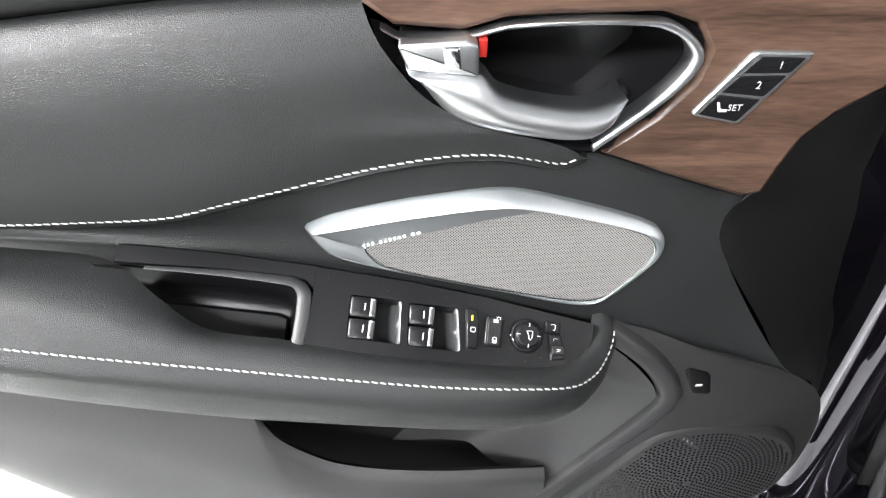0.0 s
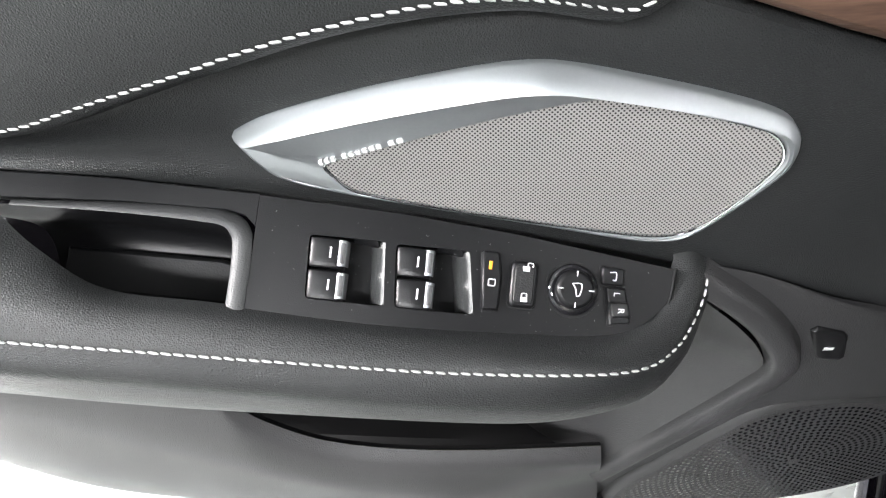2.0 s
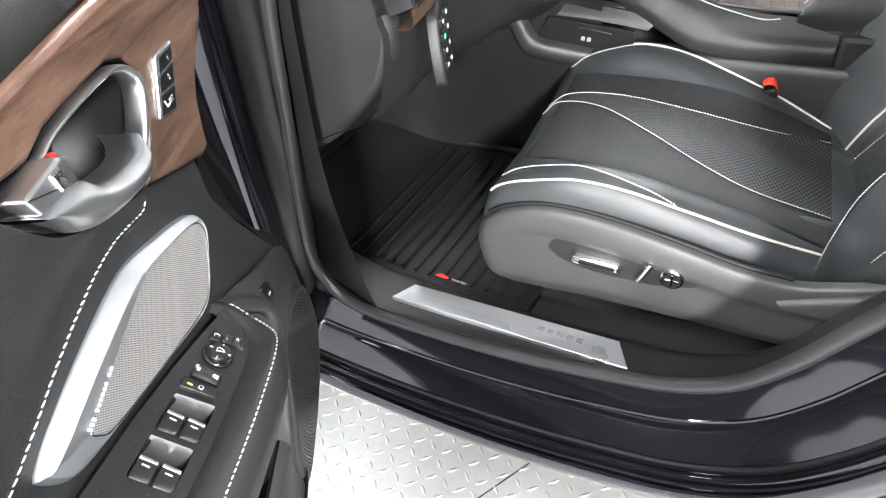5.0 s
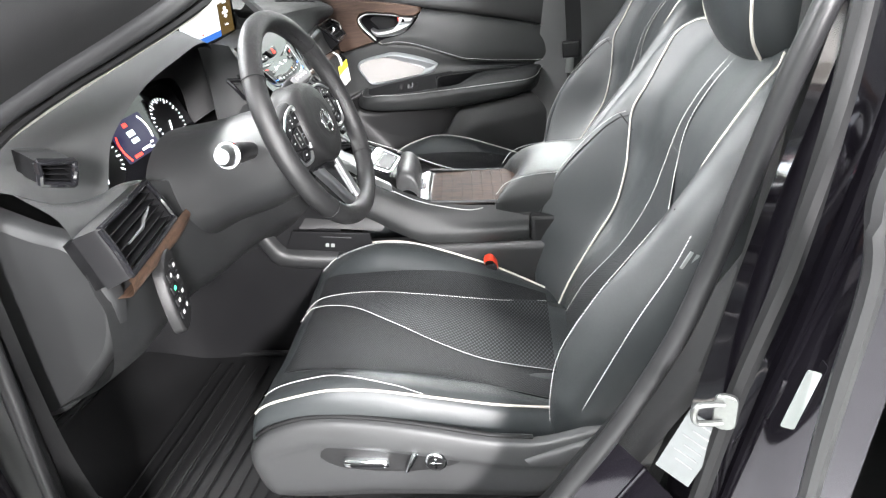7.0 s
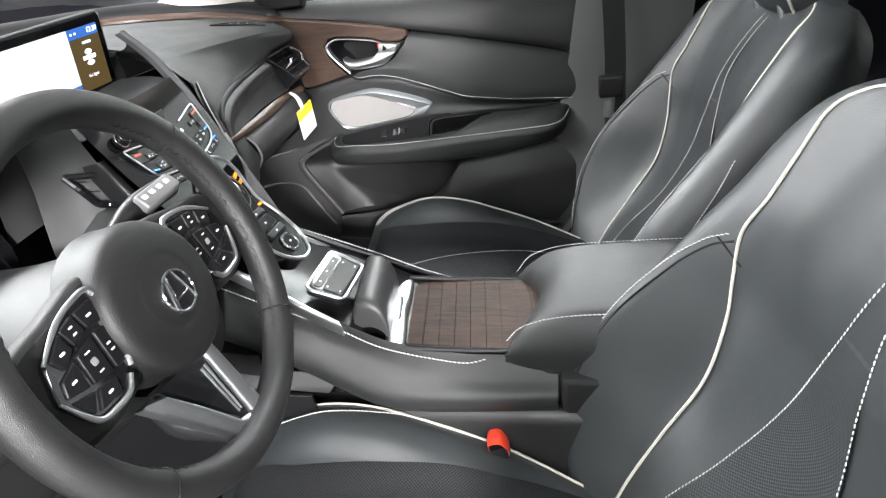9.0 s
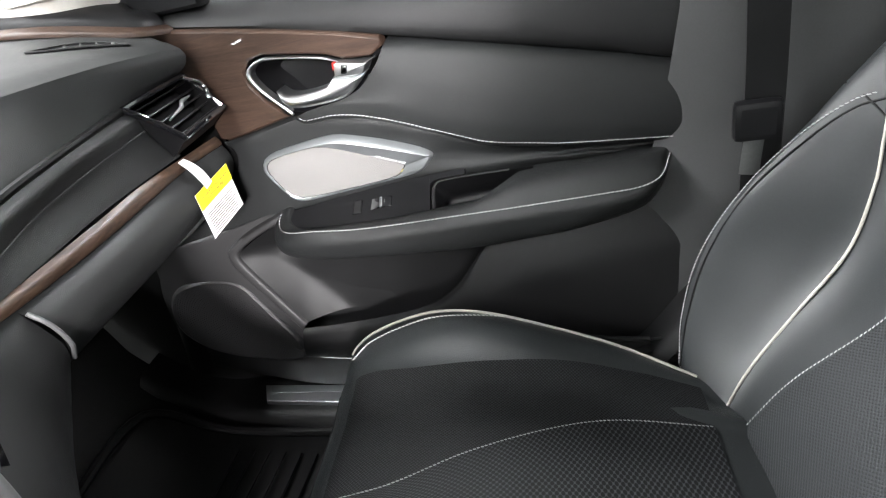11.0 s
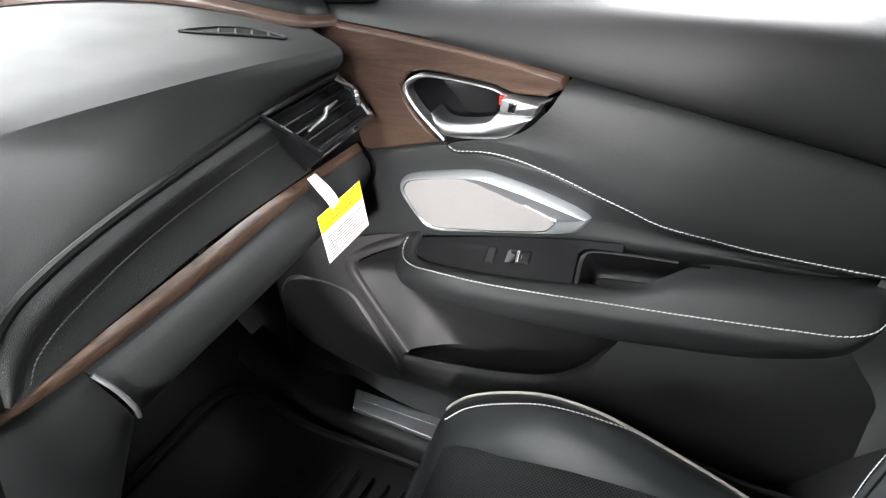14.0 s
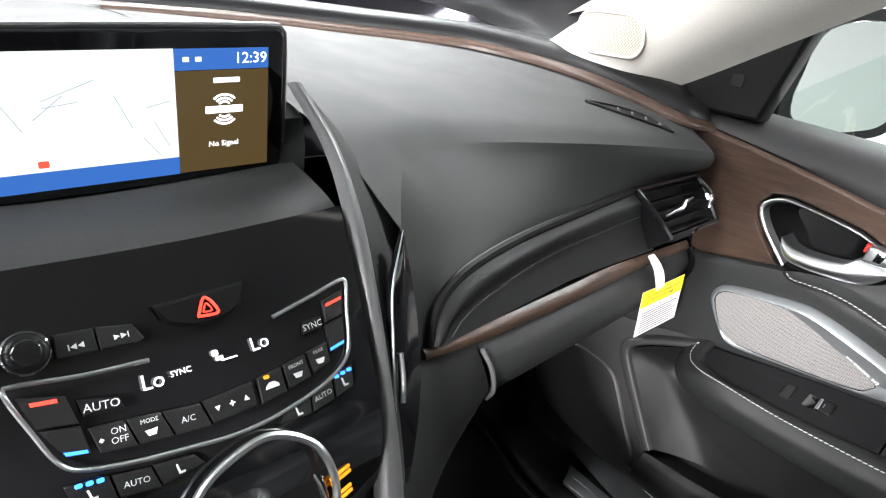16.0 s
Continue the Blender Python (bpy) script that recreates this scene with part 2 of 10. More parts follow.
def glass_mat(name, tint):
    m = bpy.data.materials.new(name)
    m.use_nodes = True
    nt = m.node_tree
    nt.nodes.clear()
    out = nt.nodes.new("ShaderNodeOutputMaterial")
    mix = nt.nodes.new("ShaderNodeMixShader")
    clear, gloss = nt.nodes.new("ShaderNodeBsdfTransparent"), nt.nodes.new("ShaderNodeBsdfGlossy")
    fres = nt.nodes.new("ShaderNodeFresnel")
    fres.inputs["IOR"].default_value = 1.45
    clear.inputs["Color"].default_value = (*tint, 1)
    gloss.inputs["Roughness"].default_value = 0.02
    nt.links.new(fres.outputs[0], mix.inputs[0])
    nt.links.new(clear.outputs[0], mix.inputs[1])
    nt.links.new(gloss.outputs[0], mix.inputs[2])
    nt.links.new(mix.outputs[0], out.inputs[0])
    return m


GLASS = glass_mat("window_glass", (0.86, 0.92, 0.89))
PRIVACY = glass_mat("dark_privacy_glass", (0.05, 0.055, 0.055))

# ---------------------------------------------------------------- shape helpers


def curve(points, n, closed=False):
    """n points on a smooth curve through the given ones, evenly spaced by chord."""
    p = np.array(points, float)
    if closed:
        p = np.vstack([p, p[:1]])
    d = np.r_[0, np.cumsum(np.linalg.norm(np.diff(p, axis=0), axis=1))]
    if closed:
        ext = np.vstack([p[-2], p, p[1]])
        de = np.r_[-(d[-1] - d[-2]), d, d[-1] + d[1]]
    else:
        ext = np.vstack([2 * p[0] - p[1], p, 2 * p[-1] - p[-2]])
        de = np.r_[-d[1], d, 2 * d[-1] - d[-2]]
    tan = (ext[2:] - ext[:-2]) / np.maximum(de[2:] - de[:-2], 1e-9)[:, None]
    s = np.linspace(0, d[-1], n + 1)[:-1] if closed else np.linspace(0, d[-1], n)
    k = np.clip(np.searchsorted(d, s, side="right") - 1, 0, len(d) - 2)
    h = np.maximum(d[k + 1] - d[k], 1e-9)
    t = ((s - d[k]) / h)[:, None]
    h = h[:, None]
    return ((2 * t**3 - 3 * t**2 + 1) * p[k] + (t**3 - 2 * t**2 + t) * h * tan[k]
            + (-2 * t**3 + 3 * t**2) * p[k + 1] + (t**3 - t**2) * h * tan[k + 1])


def same_place(u, v, w):
    return (u, v, w)


def thing(name, base, label, category, group="", kind=""):
    ob = new(name)
    ob.empty_display_size = 0.05
    ob.location = base
    return tagged(ob, label, category, group, kind)


def depth_of(ob):
    return 0 if ob is None else 1 + depth_of(ob.parent)


def part(name, verts, faces, material, parent=None, label="", smooth=True, flat=None, share=0.0):
    """One mesh object, in world coordinates, under a thing or a part."""
    me = bpy.data.meshes.new(name)
    me.from_pydata([tuple(map(float, v)) for v in verts], [], faces)
    me.materials.append(material)
    if flat is not None:
        att = me.attributes.new("flat", "FLOAT_VECTOR", "POINT")
        att.data.foreach_set("vector", np.array([(q[0], q[1], 0.0) for q in flat], float).ravel())
    bm = bmesh.new()
    bm.from_mesh(me)
    bmesh.ops.remove_doubles(bm, verts=bm.verts, dist=1e-6)
    bmesh.ops.recalc_face_normals(bm, faces=bm.faces)
    bm.to_mesh(me)
    bm.free()
    if smooth:
        me.shade_smooth()
        me.set_sharp_from_angle(angle=radians(42))
        if share:
            total = sum(f.area for f in me.polygons)
            for f in me.polygons:
                if f.area > share * total:
                    f.use_smooth = False
    ob = new(name, me)
    if parent is not None:
        ob.parent = parent
        ob.matrix_parent_inverse = Matrix.Translation(-parent.location)
    if label:
        ob["label"] = label
    return ob


def grid_faces(nu, nv, off=0, wrap_u=False, wrap_v=False):
    out = []
    for i in range(nu if wrap_u else nu - 1):
        for j in range(nv if wrap_v else nv - 1):
            a, b = i, (i + 1) % nu
            c, d = j, (j + 1) % nv
            out.append((off + a * nv + c, off + b * nv + c, off + b * nv + d, off + a * nv + d))
    return out


def net(rails, nu=40, nv=14, straight=False):
    """A grid of points over rails: along each rail, then across them."""
    rr = [curve(r, nu) for r in rails]
    cols = []
    for i in range(nu):
        across = [r[i] for r in rr]
        if straight or len(across) == 2:
            p = np.array(across)
            s = np.linspace(0, len(p) - 1, nv)
            k = np.minimum(s.astype(int), len(p) - 2)
            cols.append(p[k] + (s - k)[:, None] * (p[k + 1] - p[k]))
        else:
            cols.append(curve(across, nv))
    return np.array(cols)


def skin(name, rails, material, parent=None, nu=40, nv=14, label="", place=same_place, thick=0.0, straight=False):
    """A sheet over rails, with a back side where thick is given (in metres, away from the mean normal's sign)."""
    g = net(rails, nu, nv, straight)
    flat = g.reshape(-1, 3)
    verts = [place(*p) for p in flat]
    faces = grid_faces(nu, nv)
    if thick:
        v = np.array(verts, float).reshape(nu, nv, 3)
        nrm = np.cross(np.gradient(v, axis=0), np.gradient(v, axis=1))
        nrm /= np.maximum(np.linalg.norm(nrm, axis=-1, keepdims=True), 1e-9)
        back = (v - nrm * thick).reshape(-1, 3)
        m = nu * nv
        verts = verts + [tuple(p) for p in back]
        faces = faces + [tuple(m + i for i in reversed(f)) for f in grid_faces(nu, nv)]
        edge = [i * nv for i in range(nu)] + [(nu - 1) * nv + j for j in range(1, nv)]
        edge += [i * nv + nv - 1 for i in range(nu - 2, -1, -1)] + list(range(nv - 2, 0, -1))
        for a, b in zip(edge, edge[1:] + edge[:1]):
            faces.append((a, b, m + b, m + a))
    ru = np.r_[0, np.cumsum(np.linalg.norm(np.diff(g[:, nv // 2], axis=0), axis=1))]
    rv = np.r_[0, np.cumsum(np.linalg.norm(np.diff(g[nu // 2], axis=0), axis=1))]
    flat = [(a, b) for a in ru for b in rv]
    return part(name, verts, faces, material, parent, label, flat=flat * (2 if thick else 1))


def tube(name, path, radius, material, parent=None, n=60, sides=8, label="", place=same_place, closed=False, flat=1.0, up=None):
    """A rounded cord along a path; flat squeezes it along the second axis; radius may be a list along the path."""
    c = curve(path, n, closed)
    c = np.array([place(*p) for p in c], float)
    tan = (np.roll(c, -1, 0) - np.roll(c, 1, 0)) if closed else np.gradient(c, axis=0)
    tan /= np.linalg.norm(tan, axis=1)[:, None]
    ref = np.array(up if up is not None else (0, 0, 1.0))
    rad = np.interp(np.linspace(0, 1, n), np.linspace(0, 1, len(radius)), radius) if hasattr(radius, "__len__") else np.full(n, radius)
    verts, faces = [], []
    last = None
    for p, t, r in zip(c, tan, rad):
        a = np.cross(t, ref)
        if np.linalg.norm(a) < 0.15:
            a = last if last is not None else np.cross(t, (1, 0, 0))
        a = a / np.linalg.norm(a)
        if last is not None and a @ last < 0:
            a = -a
        last = a
        b = np.cross(a, t)
        for k in range(sides):
            ang = 2 * math.pi * k / sides
            verts.append(p + r * (math.cos(ang) * a + flat * math.sin(ang) * b))
    faces = grid_faces(n, sides, wrap_u=closed, wrap_v=True)
    if not closed:
        faces += [tuple(range(sides)), tuple(range((n - 1) * sides, n * sides))]
    return part(name, verts, faces, material, parent, label)


def stitch(name, path, parent=None, place=same_place, pitch=0.0060, radius=0.00074, dash=0.80, label="white twin-needle stitching", thread=None):
    """Short sewn dashes along a path."""
    c = curve(path, 400)
    c = np.array([place(*p) for p in c], float)
    d = np.r_[0, np.cumsum(np.linalg.norm(np.diff(c, axis=0), axis=1))]
    count = int(d[-1] / pitch)
    verts, faces = [], []
    for k in range(count):
        s = (k + np.array([0.0, 0.18, dash - 0.18, dash])) * pitch
        p = np.stack([np.interp(s, d, c[:, j]) for j in range(3)], 1)
        t = p[-1] - p[0]
        t /= max(np.linalg.norm(t), 1e-9)
        side = np.array((0, 0, 1.0)) - t * t[2]
        p = p + np.linspace(0.8, -0.8, 4)[:, None] * radius * side / max(np.linalg.norm(side), 0.3)
        a = np.cross(t, (0.31, 0.22, 0.92))
        a /= np.linalg.norm(a)
        b = np.cross(a, t)
        off = len(verts)
        for q, r in zip(p, (0.45, 1.0, 1.0, 0.45)):
            for x, y in ((1, 0), (0.3, 0.95), (-0.8, 0.6), (-0.8, -0.6), (0.3, -0.95)):
                verts.append(q + radius * r * (x * a + y * b))
        faces += grid_faces(4, 5, off, wrap_v=True)
        faces += [tuple(off + i for i in range(5)), tuple(off + 15 + i for i in range(5))]
    return part(name, verts, faces, thread or THREAD, parent, label)


def plate(name, outline, w0, w1, material, parent=None, bevel=0.0015, n=0, label="", place=same_place, closed_back=True):
    """A flat piece with an outline in the first two coordinates, from w0 to w1, its front edge rounded off."""
    p = curve(outline, n, True) if n else np.array(outline, float)
    if 0.5 * np.sum(p[:, 0] * np.roll(p[:, 1], -1) - np.roll(p[:, 0], -1) * p[:, 1]) < 0:
        p = p[::-1]
    d = np.roll(p, -1, 0) - np.roll(p, 1, 0)
    d /= np.maximum(np.linalg.norm(d, axis=1), 1e-9)[:, None]
    inward = np.stack([-d[:, 1], d[:, 0]], 1)
    sgn = 1 if w1 >= w0 else -1
    b = min(bevel, abs(w1 - w0) * 0.9)
    loops = [(p, w0), (p, w1 - sgn * b), (p + inward * b * 0.35, w1 - sgn * b * 0.35), (p + inward * b, w1)]
    m = len(p)
    verts = [place(x, y, w) for q, w in loops for x, y in q]
    faces = []
    for k in range(3):
        for i in range(m):
            j = (i + 1) % m
            faces.append((k * m + i, k * m + j, (k + 1) * m + j, (k + 1) * m + i))
    faces.append(tuple(range(3 * m, 4 * m)))
    if closed_back:
        faces.append(tuple(reversed(range(m))))
    return part(name, verts, faces, material, parent, label, flat=[tuple(c) for q, w in loops for c in q], share=0.2)


def pierced_plate(name, outline, holes, w0, w1, material, parent=None, depth=0.01, label="", place=same_place):
    """A flat piece whose holes go down by depth below its front; the holes have walls but no floor."""
    loops = [[tuple(map(float, p)) for p in q] for q in [outline] + holes]
    tris = tessellate_polygon([[Vector((x, y, 0)) for x, y in q] for q in loops])
    flat = [p for q in loops for p in q]
    verts = [place(x, y, w1) for x, y in flat]
    faces = [tuple(f) for f in tris]
    start = 0
    for k, q in enumerate(loops):
        off = len(verts)
        verts += [place(x, y, w0 if k == 0 else w1 - depth) for x, y in q]
        for i in range(len(q)):
            j = (i + 1) % len(q)
            faces.append((start + i, start + j, off + j, off + i))
        start += len(q)
    return part(name, verts, faces, material, parent, label)


def rounded(corners, r, k=4):
    """A polygon's outline with its corners rounded off."""
    out, c = [], [np.array(p, float) for p in corners]
    for a, b, d in zip(c[-1:] + c[:-1], c, c[1:] + c[:1]):
        p, q = b + (a - b) / np.linalg.norm(a - b) * r, b + (d - b) / np.linalg.norm(d - b) * r
        for t in np.linspace(0, 1, k):
            out.append(tuple((1 - t) ** 2 * p + 2 * t * (1 - t) * b + t * t * q))
    return out


def frame_at(origin, right, up):
    """A place() for flat things: right and up span the face, the third coordinate stands off it."""
    o, r = np.array(origin, float), np.array(right, float)
    r /= np.linalg.norm(r)
    u = np.array(up, float)
    u -= r * (u @ r)
    u /= np.linalg.norm(u)
    n = np.cross(r, u)

    def place(x, y, w):
        return o + x * r + y * u + w * n

    return place


def rect(x, y, w, h, r=0.0, k=3):
    """A rectangle's outline about its centre, corners rounded."""
    if r <= 0:
        return [(x - w / 2, y - h / 2), (x + w / 2, y - h / 2), (x + w / 2, y + h / 2), (x - w / 2, y + h / 2)]
    out = []
    for cx, cy, a0 in ((x + w / 2 - r, y - h / 2 + r, -90), (x + w / 2 - r, y + h / 2 - r, 0), (x - w / 2 + r, y + h / 2 - r, 90), (x - w / 2 + r, y - h / 2 + r, 180)):
        for i in range(k + 1):
            a = radians(a0 + 90 * i / k)
            out.append((cx + r * math.cos(a), cy + r * math.sin(a)))
    return out


def ring(x, y, r, k=28, ry=None):
    return [(x + r * math.cos(2 * math.pi * i / k), y + (ry or r) * math.sin(2 * math.pi * i / k)) for i in range(k)]


def lettering(name, text, place, x, y, size, material, parent=None, w=0.0006, turn=0.0, align="CENTER"):
    """Raised letters of the built-in font on a flat face."""
    cu = bpy.data.curves.new(name, "FONT")
    cu.body, cu.size, cu.align_x, cu.align_y, cu.resolution_u = text, size, align, "CENTER", 2
    tmp = bpy.data.objects.new(name, cu)
    me = tmp.to_mesh()
    c, s = math.cos(radians(turn)), math.sin(radians(turn))
    verts = [place(x + c * v.co.x - s * v.co.y, y + s * v.co.x + c * v.co.y, w) for v in me.vertices]
    faces = [tuple(f.vertices) for f in me.polygons]
    tmp.to_mesh_clear()
    bpy.data.objects.remove(tmp)
    bpy.data.curves.remove(cu)
    return part(name, verts, faces, material, parent, smooth=False)


def box(name, lo, hi, material, parent=None, bevel=0.004, label="", place=same_place):
    """A block with rounded edges between two corners."""
    lo, hi = np.minimum(lo, hi), np.maximum(lo, hi)
    c, h = (lo + hi) / 2, (hi - lo) / 2
    b = min(bevel, *(h * 0.9))
    bm = bmesh.new()
    bmesh.ops.create_cube(bm, size=2)
    for v in bm.verts:
        v.co = Vector([c[i] + v.co[i] * h[i] for i in range(3)])
    if b > 0:
        bmesh.ops.bevel(bm, geom=bm.edges, offset=b, segments=2, affect="EDGES", profile=0.6)
    bm.verts.index_update()
    verts = [place(*v.co) for v in bm.verts]
    faces = [tuple(v.index for v in f.verts) for f in bm.faces]
    bm.free()
    return part(name, verts, faces, material, parent, label, share=0.05)

# ---------------------------------------------------------------- booth
floor = part("floor", [(-5, -6, 0), (5, -6, 0), (5, 7, 0), (-5, 7, 0)], [(0, 1, 2, 3)], STEEL)
tagged(floor, "light grey painted steel tread plate floor", "floor", kind="structure")


def booth_wall(name, lo, hi, label):
    ob = box(name, lo, hi, WALL_WHITE, None, 0.0)
    return tagged(ob, label, "wall", kind="structure")


booth_wall("wall_west", (-5.15, -6, 0), (-5, 7, 3.6), "plain white booth wall")
booth_wall("wall_east", (5, -6, 0), (5.15, 7, 3.6), "plain white booth wall")
booth_wall("wall_north", (-5.15, 7, 0), (5.15, 7.15, 3.6), "plain white booth wall")
booth_wall("wall_south", (-5.15, -6.15, 0), (5.15, -6, 3.6), "plain white booth wall")
# unseen ceiling added to close the booth, grey to hold down bounced light
tagged(box("ceiling", (-5.15, -6.15, 3.6), (5.15, 7.15, 3.75), CEILING_GREY, None, 0.0), "unseen booth ceiling, added in dull grey to lower the fill light", "ceiling", kind="structure")

# ---------------------------------------------------------------- doors
# Door coordinates: u forwards along the door, v up, w into the cabin.
OPEN = radians(62)
HINGE = np.array([-1.7226, 0.2933])
SWING = radians(6.88)


def driver_door(u, v, w):
    x = HINGE[0] + 1.05 * (u * math.sin(OPEN) + w * math.cos(OPEN))
    y = HINGE[1] + 1.05 * (u * math.cos(OPEN) - w * math.sin(OPEN))
    return (x, y, 1.05 * v - 0.0596)


def passenger_door(u, v, w):
    u += 0.045 * min(1.0, max(0.0, (0.86 - v) / 0.08)) * min(1.0, max(0.0, (u - 0.4) / 0.25))
    a, b = u - 0.5762, v - 0.9508
    y = 0.559 + 1.035 * (a * math.cos(SWING) - b * math.sin(SWING))
    z = 0.9412 + 1.035 * (a * math.sin(SWING) + b * math.cos(SWING))
    return (0.7857 - 1.035 * w + 0.06 * (0.5 - y), y + 0.020, z)


def on_door(door, origin, right, up):
    f = frame_at(origin, right, up)
    return lambda x, y, w: door(*f(x, y, w))


def build_door(door, driver):
    side = "driver" if driver else "passenger"
    base = Vector(door(0.5, 0.56, 0.0))
    d = thing("lined_door", base, "open car door lined in black leather, wood and satin metal" if driver else "closed car door lined in black leather, wood and satin metal", "car door", "front doors")

    def s(name, rails, material, parent=d, **k):
        return skin(name, rails, material, parent, place=door, **k)

    # shell behind the lining
    s("door_shell", [[(0.06, 1.165, -0.07), (0.5, 1.15, -0.07), (0.93, 1.12, -0.07)],
                     [(0.03, 0.9, -0.09), (0.5, 0.9, -0.09), (0.97, 0.9, -0.08)],
                     [(0.08, 0.55, -0.07), (0.5, 0.48, -0.07), (0.95, 0.5, -0.06)]], PAINT, nu=20, nv=12, thick=0.02, label="dark plum painted outer skin")
    s("window_ledge", [[(0.08, 1.17, -0.085), (0.36, 1.164, -0.085), (0.62, 1.145, -0.085), (0.93, 1.122, -0.08)],
                       [(0.08, 1.186, -0.06), (0.36, 1.180, -0.06), (0.62, 1.161, -0.06), (0.93, 1.138, -0.055)],
                       [(0.08, 1.183, -0.02), (0.36, 1.176, -0.02), (0.62, 1.158, -0.02), (0.93, 1.135, -0.02)],
                       [(0.08, 1.170, 0.0), (0.36, 1.164, 0.0), (0.62, 1.147, 0.0), (0.93, 1.13, -0.005)],
                       [(0.08, 1.12, 0.016), (0.3, 1.125, 0.016), (0.52, 1.128, 0.016), (0.93, 1.126, 0.01)],
                       [(0.08, 1.046, 0.012), (0.21, 1.066, 0.014), (0.41, 1.09, 0.016), (0.53, 1.103, 0.016), (0.72, 1.118, 0.016), (0.93, 1.122, 0.01)],
                       [(0.08, 1.042, -0.02), (0.21, 1.06, -0.02), (0.41, 1.084, -0.02), (0.53, 1.097, -0.02), (0.72, 1.11, -0.02), (0.93, 1.115, -0.02)]],
      TEXTURED, nu=50, nv=24, label="grained black window ledge trim")
    # padded leather panel above the armrest
    s("leather_panel", [[(0.08, 1.043, -0.012), (0.21, 1.064, -0.01), (0.31, 1.076, -0.01), (0.41, 1.088, -0.01), (0.512, 1.094, -0.01)],
                        [(0.08, 1.038, 0.018), (0.21, 1.058, 0.02), (0.31, 1.070, 0.02), (0.41, 1.082, 0.02), (0.513, 1.087, 0.02)],
                        [(0.08, 1.01, 0.034), (0.22, 1.028, 0.034), (0.34, 1.042, 0.034), (0.43, 1.055, 0.034), (0.524, 1.064, 0.030)],
                        [(0.08, 0.985, 0.036), (0.24, 0.99, 0.038), (0.38, 1.0, 0.038), (0.47, 1.02, 0.037), (0.556, 1.030, 0.031)],
                        [(0.08, 0.966, 0.034), (0.27, 0.960, 0.036), (0.38, 0.965, 0.036), (0.456, 0.985, 0.036), (0.528, 1.003, 0.034), (0.591, 1.009, 0.032), (0.634, 1.003, 0.030)],
                        [(0.08, 0.953, 0.027), (0.27, 0.946, 0.030), (0.38, 0.950, 0.030), (0.456, 0.970, 0.030), (0.528, 0.988, 0.029), (0.591, 0.993, 0.028), (0.634, 0.986, 0.027), (0.648, 0.994, 0.027)],
                        [(0.08, 0.950, -0.01), (0.27, 0.943, -0.01), (0.38, 0.947, -0.01), (0.456, 0.967, -0.01), (0.528, 0.985, -0.01), (0.591, 0.990, -0.01), (0.634, 0.983, -0.01), (0.648, 0.991, -0.01)]],
      LEATHER, nu=60, nv=40, label="padded black leather panel")
    stitch("stitching", [(0.10, 0.958, 0.033), (0.27, 0.9515, 0.0345), (0.325, 0.953, 0.0345), (0.38, 0.956, 0.0345), (0.418, 0.966, 0.0345), (0.456, 0.976, 0.0345), (0.492, 0.986, 0.0340), (0.528, 0.994, 0.0335),
                        (0.563, 0.999, 0.0325), (0.591, 0.999, 0.0315), (0.616, 0.995, 0.0305), (0.634, 0.992, 0.0300), (0.645, 0.998, 0.0295)], d, door)
    # middle panel round the speaker
    s("middle_panel", [[(0.08, 0.956, -0.005), (0.27, 0.949, -0.004), (0.38, 0.953, -0.004), (0.456, 0.973, -0.004), (0.528, 0.991, -0.003), (0.591, 0.996, -0.002), (0.648, 0.998, 0.0), (0.711, 0.977, 0.004), (0.752, 0.962, 0.006), (0.7774, 0.9535, 0.004)],
                       [(0.08, 0.950, 0.012), (0.27, 0.943, 0.014), (0.38, 0.946, 0.014), (0.456, 0.965, 0.014), (0.528, 0.982, 0.014), (0.591, 0.987, 0.014), (0.648, 0.988, 0.014), (0.711, 0.970, 0.016), (0.742, 0.956, 0.016), (0.7565, 0.942, 0.014)],
                       [(0.08, 0.944, 0.008), (0.30, 0.930, 0.009), (0.46, 0.93, 0.008), (0.6, 0.93, 0.008), (0.715, 0.92, 0.012), (0.7605, 0.913, 0.013)],
                       [(0.08, 0.938, 0.012), (0.253, 0.924, 0.014), (0.327, 0.917, 0.013), (0.404, 0.906, 0.011), (0.487, 0.895, 0.010), (0.565, 0.876, 0.012), (0.677, 0.845, 0.014), (0.76, 0.81, 0.014), (0.82, 0.800, 0.012), (0.848, 0.786, 0.012)],
                       [(0.08, 0.92, 0.0), (0.253, 0.90, 0.0), (0.327, 0.89, 0.0), (0.404, 0.88, 0.0), (0.487, 0.868, 0.0), (0.565, 0.85, 0.0), (0.677, 0.82, 0.0), (0.76, 0.79, 0.004), (0.86, 0.762, 0.008), (0.90, 0.742, 0.004)]],
      LEATHER, nu=60, nv=30, label="black moulded panel round the speaker")
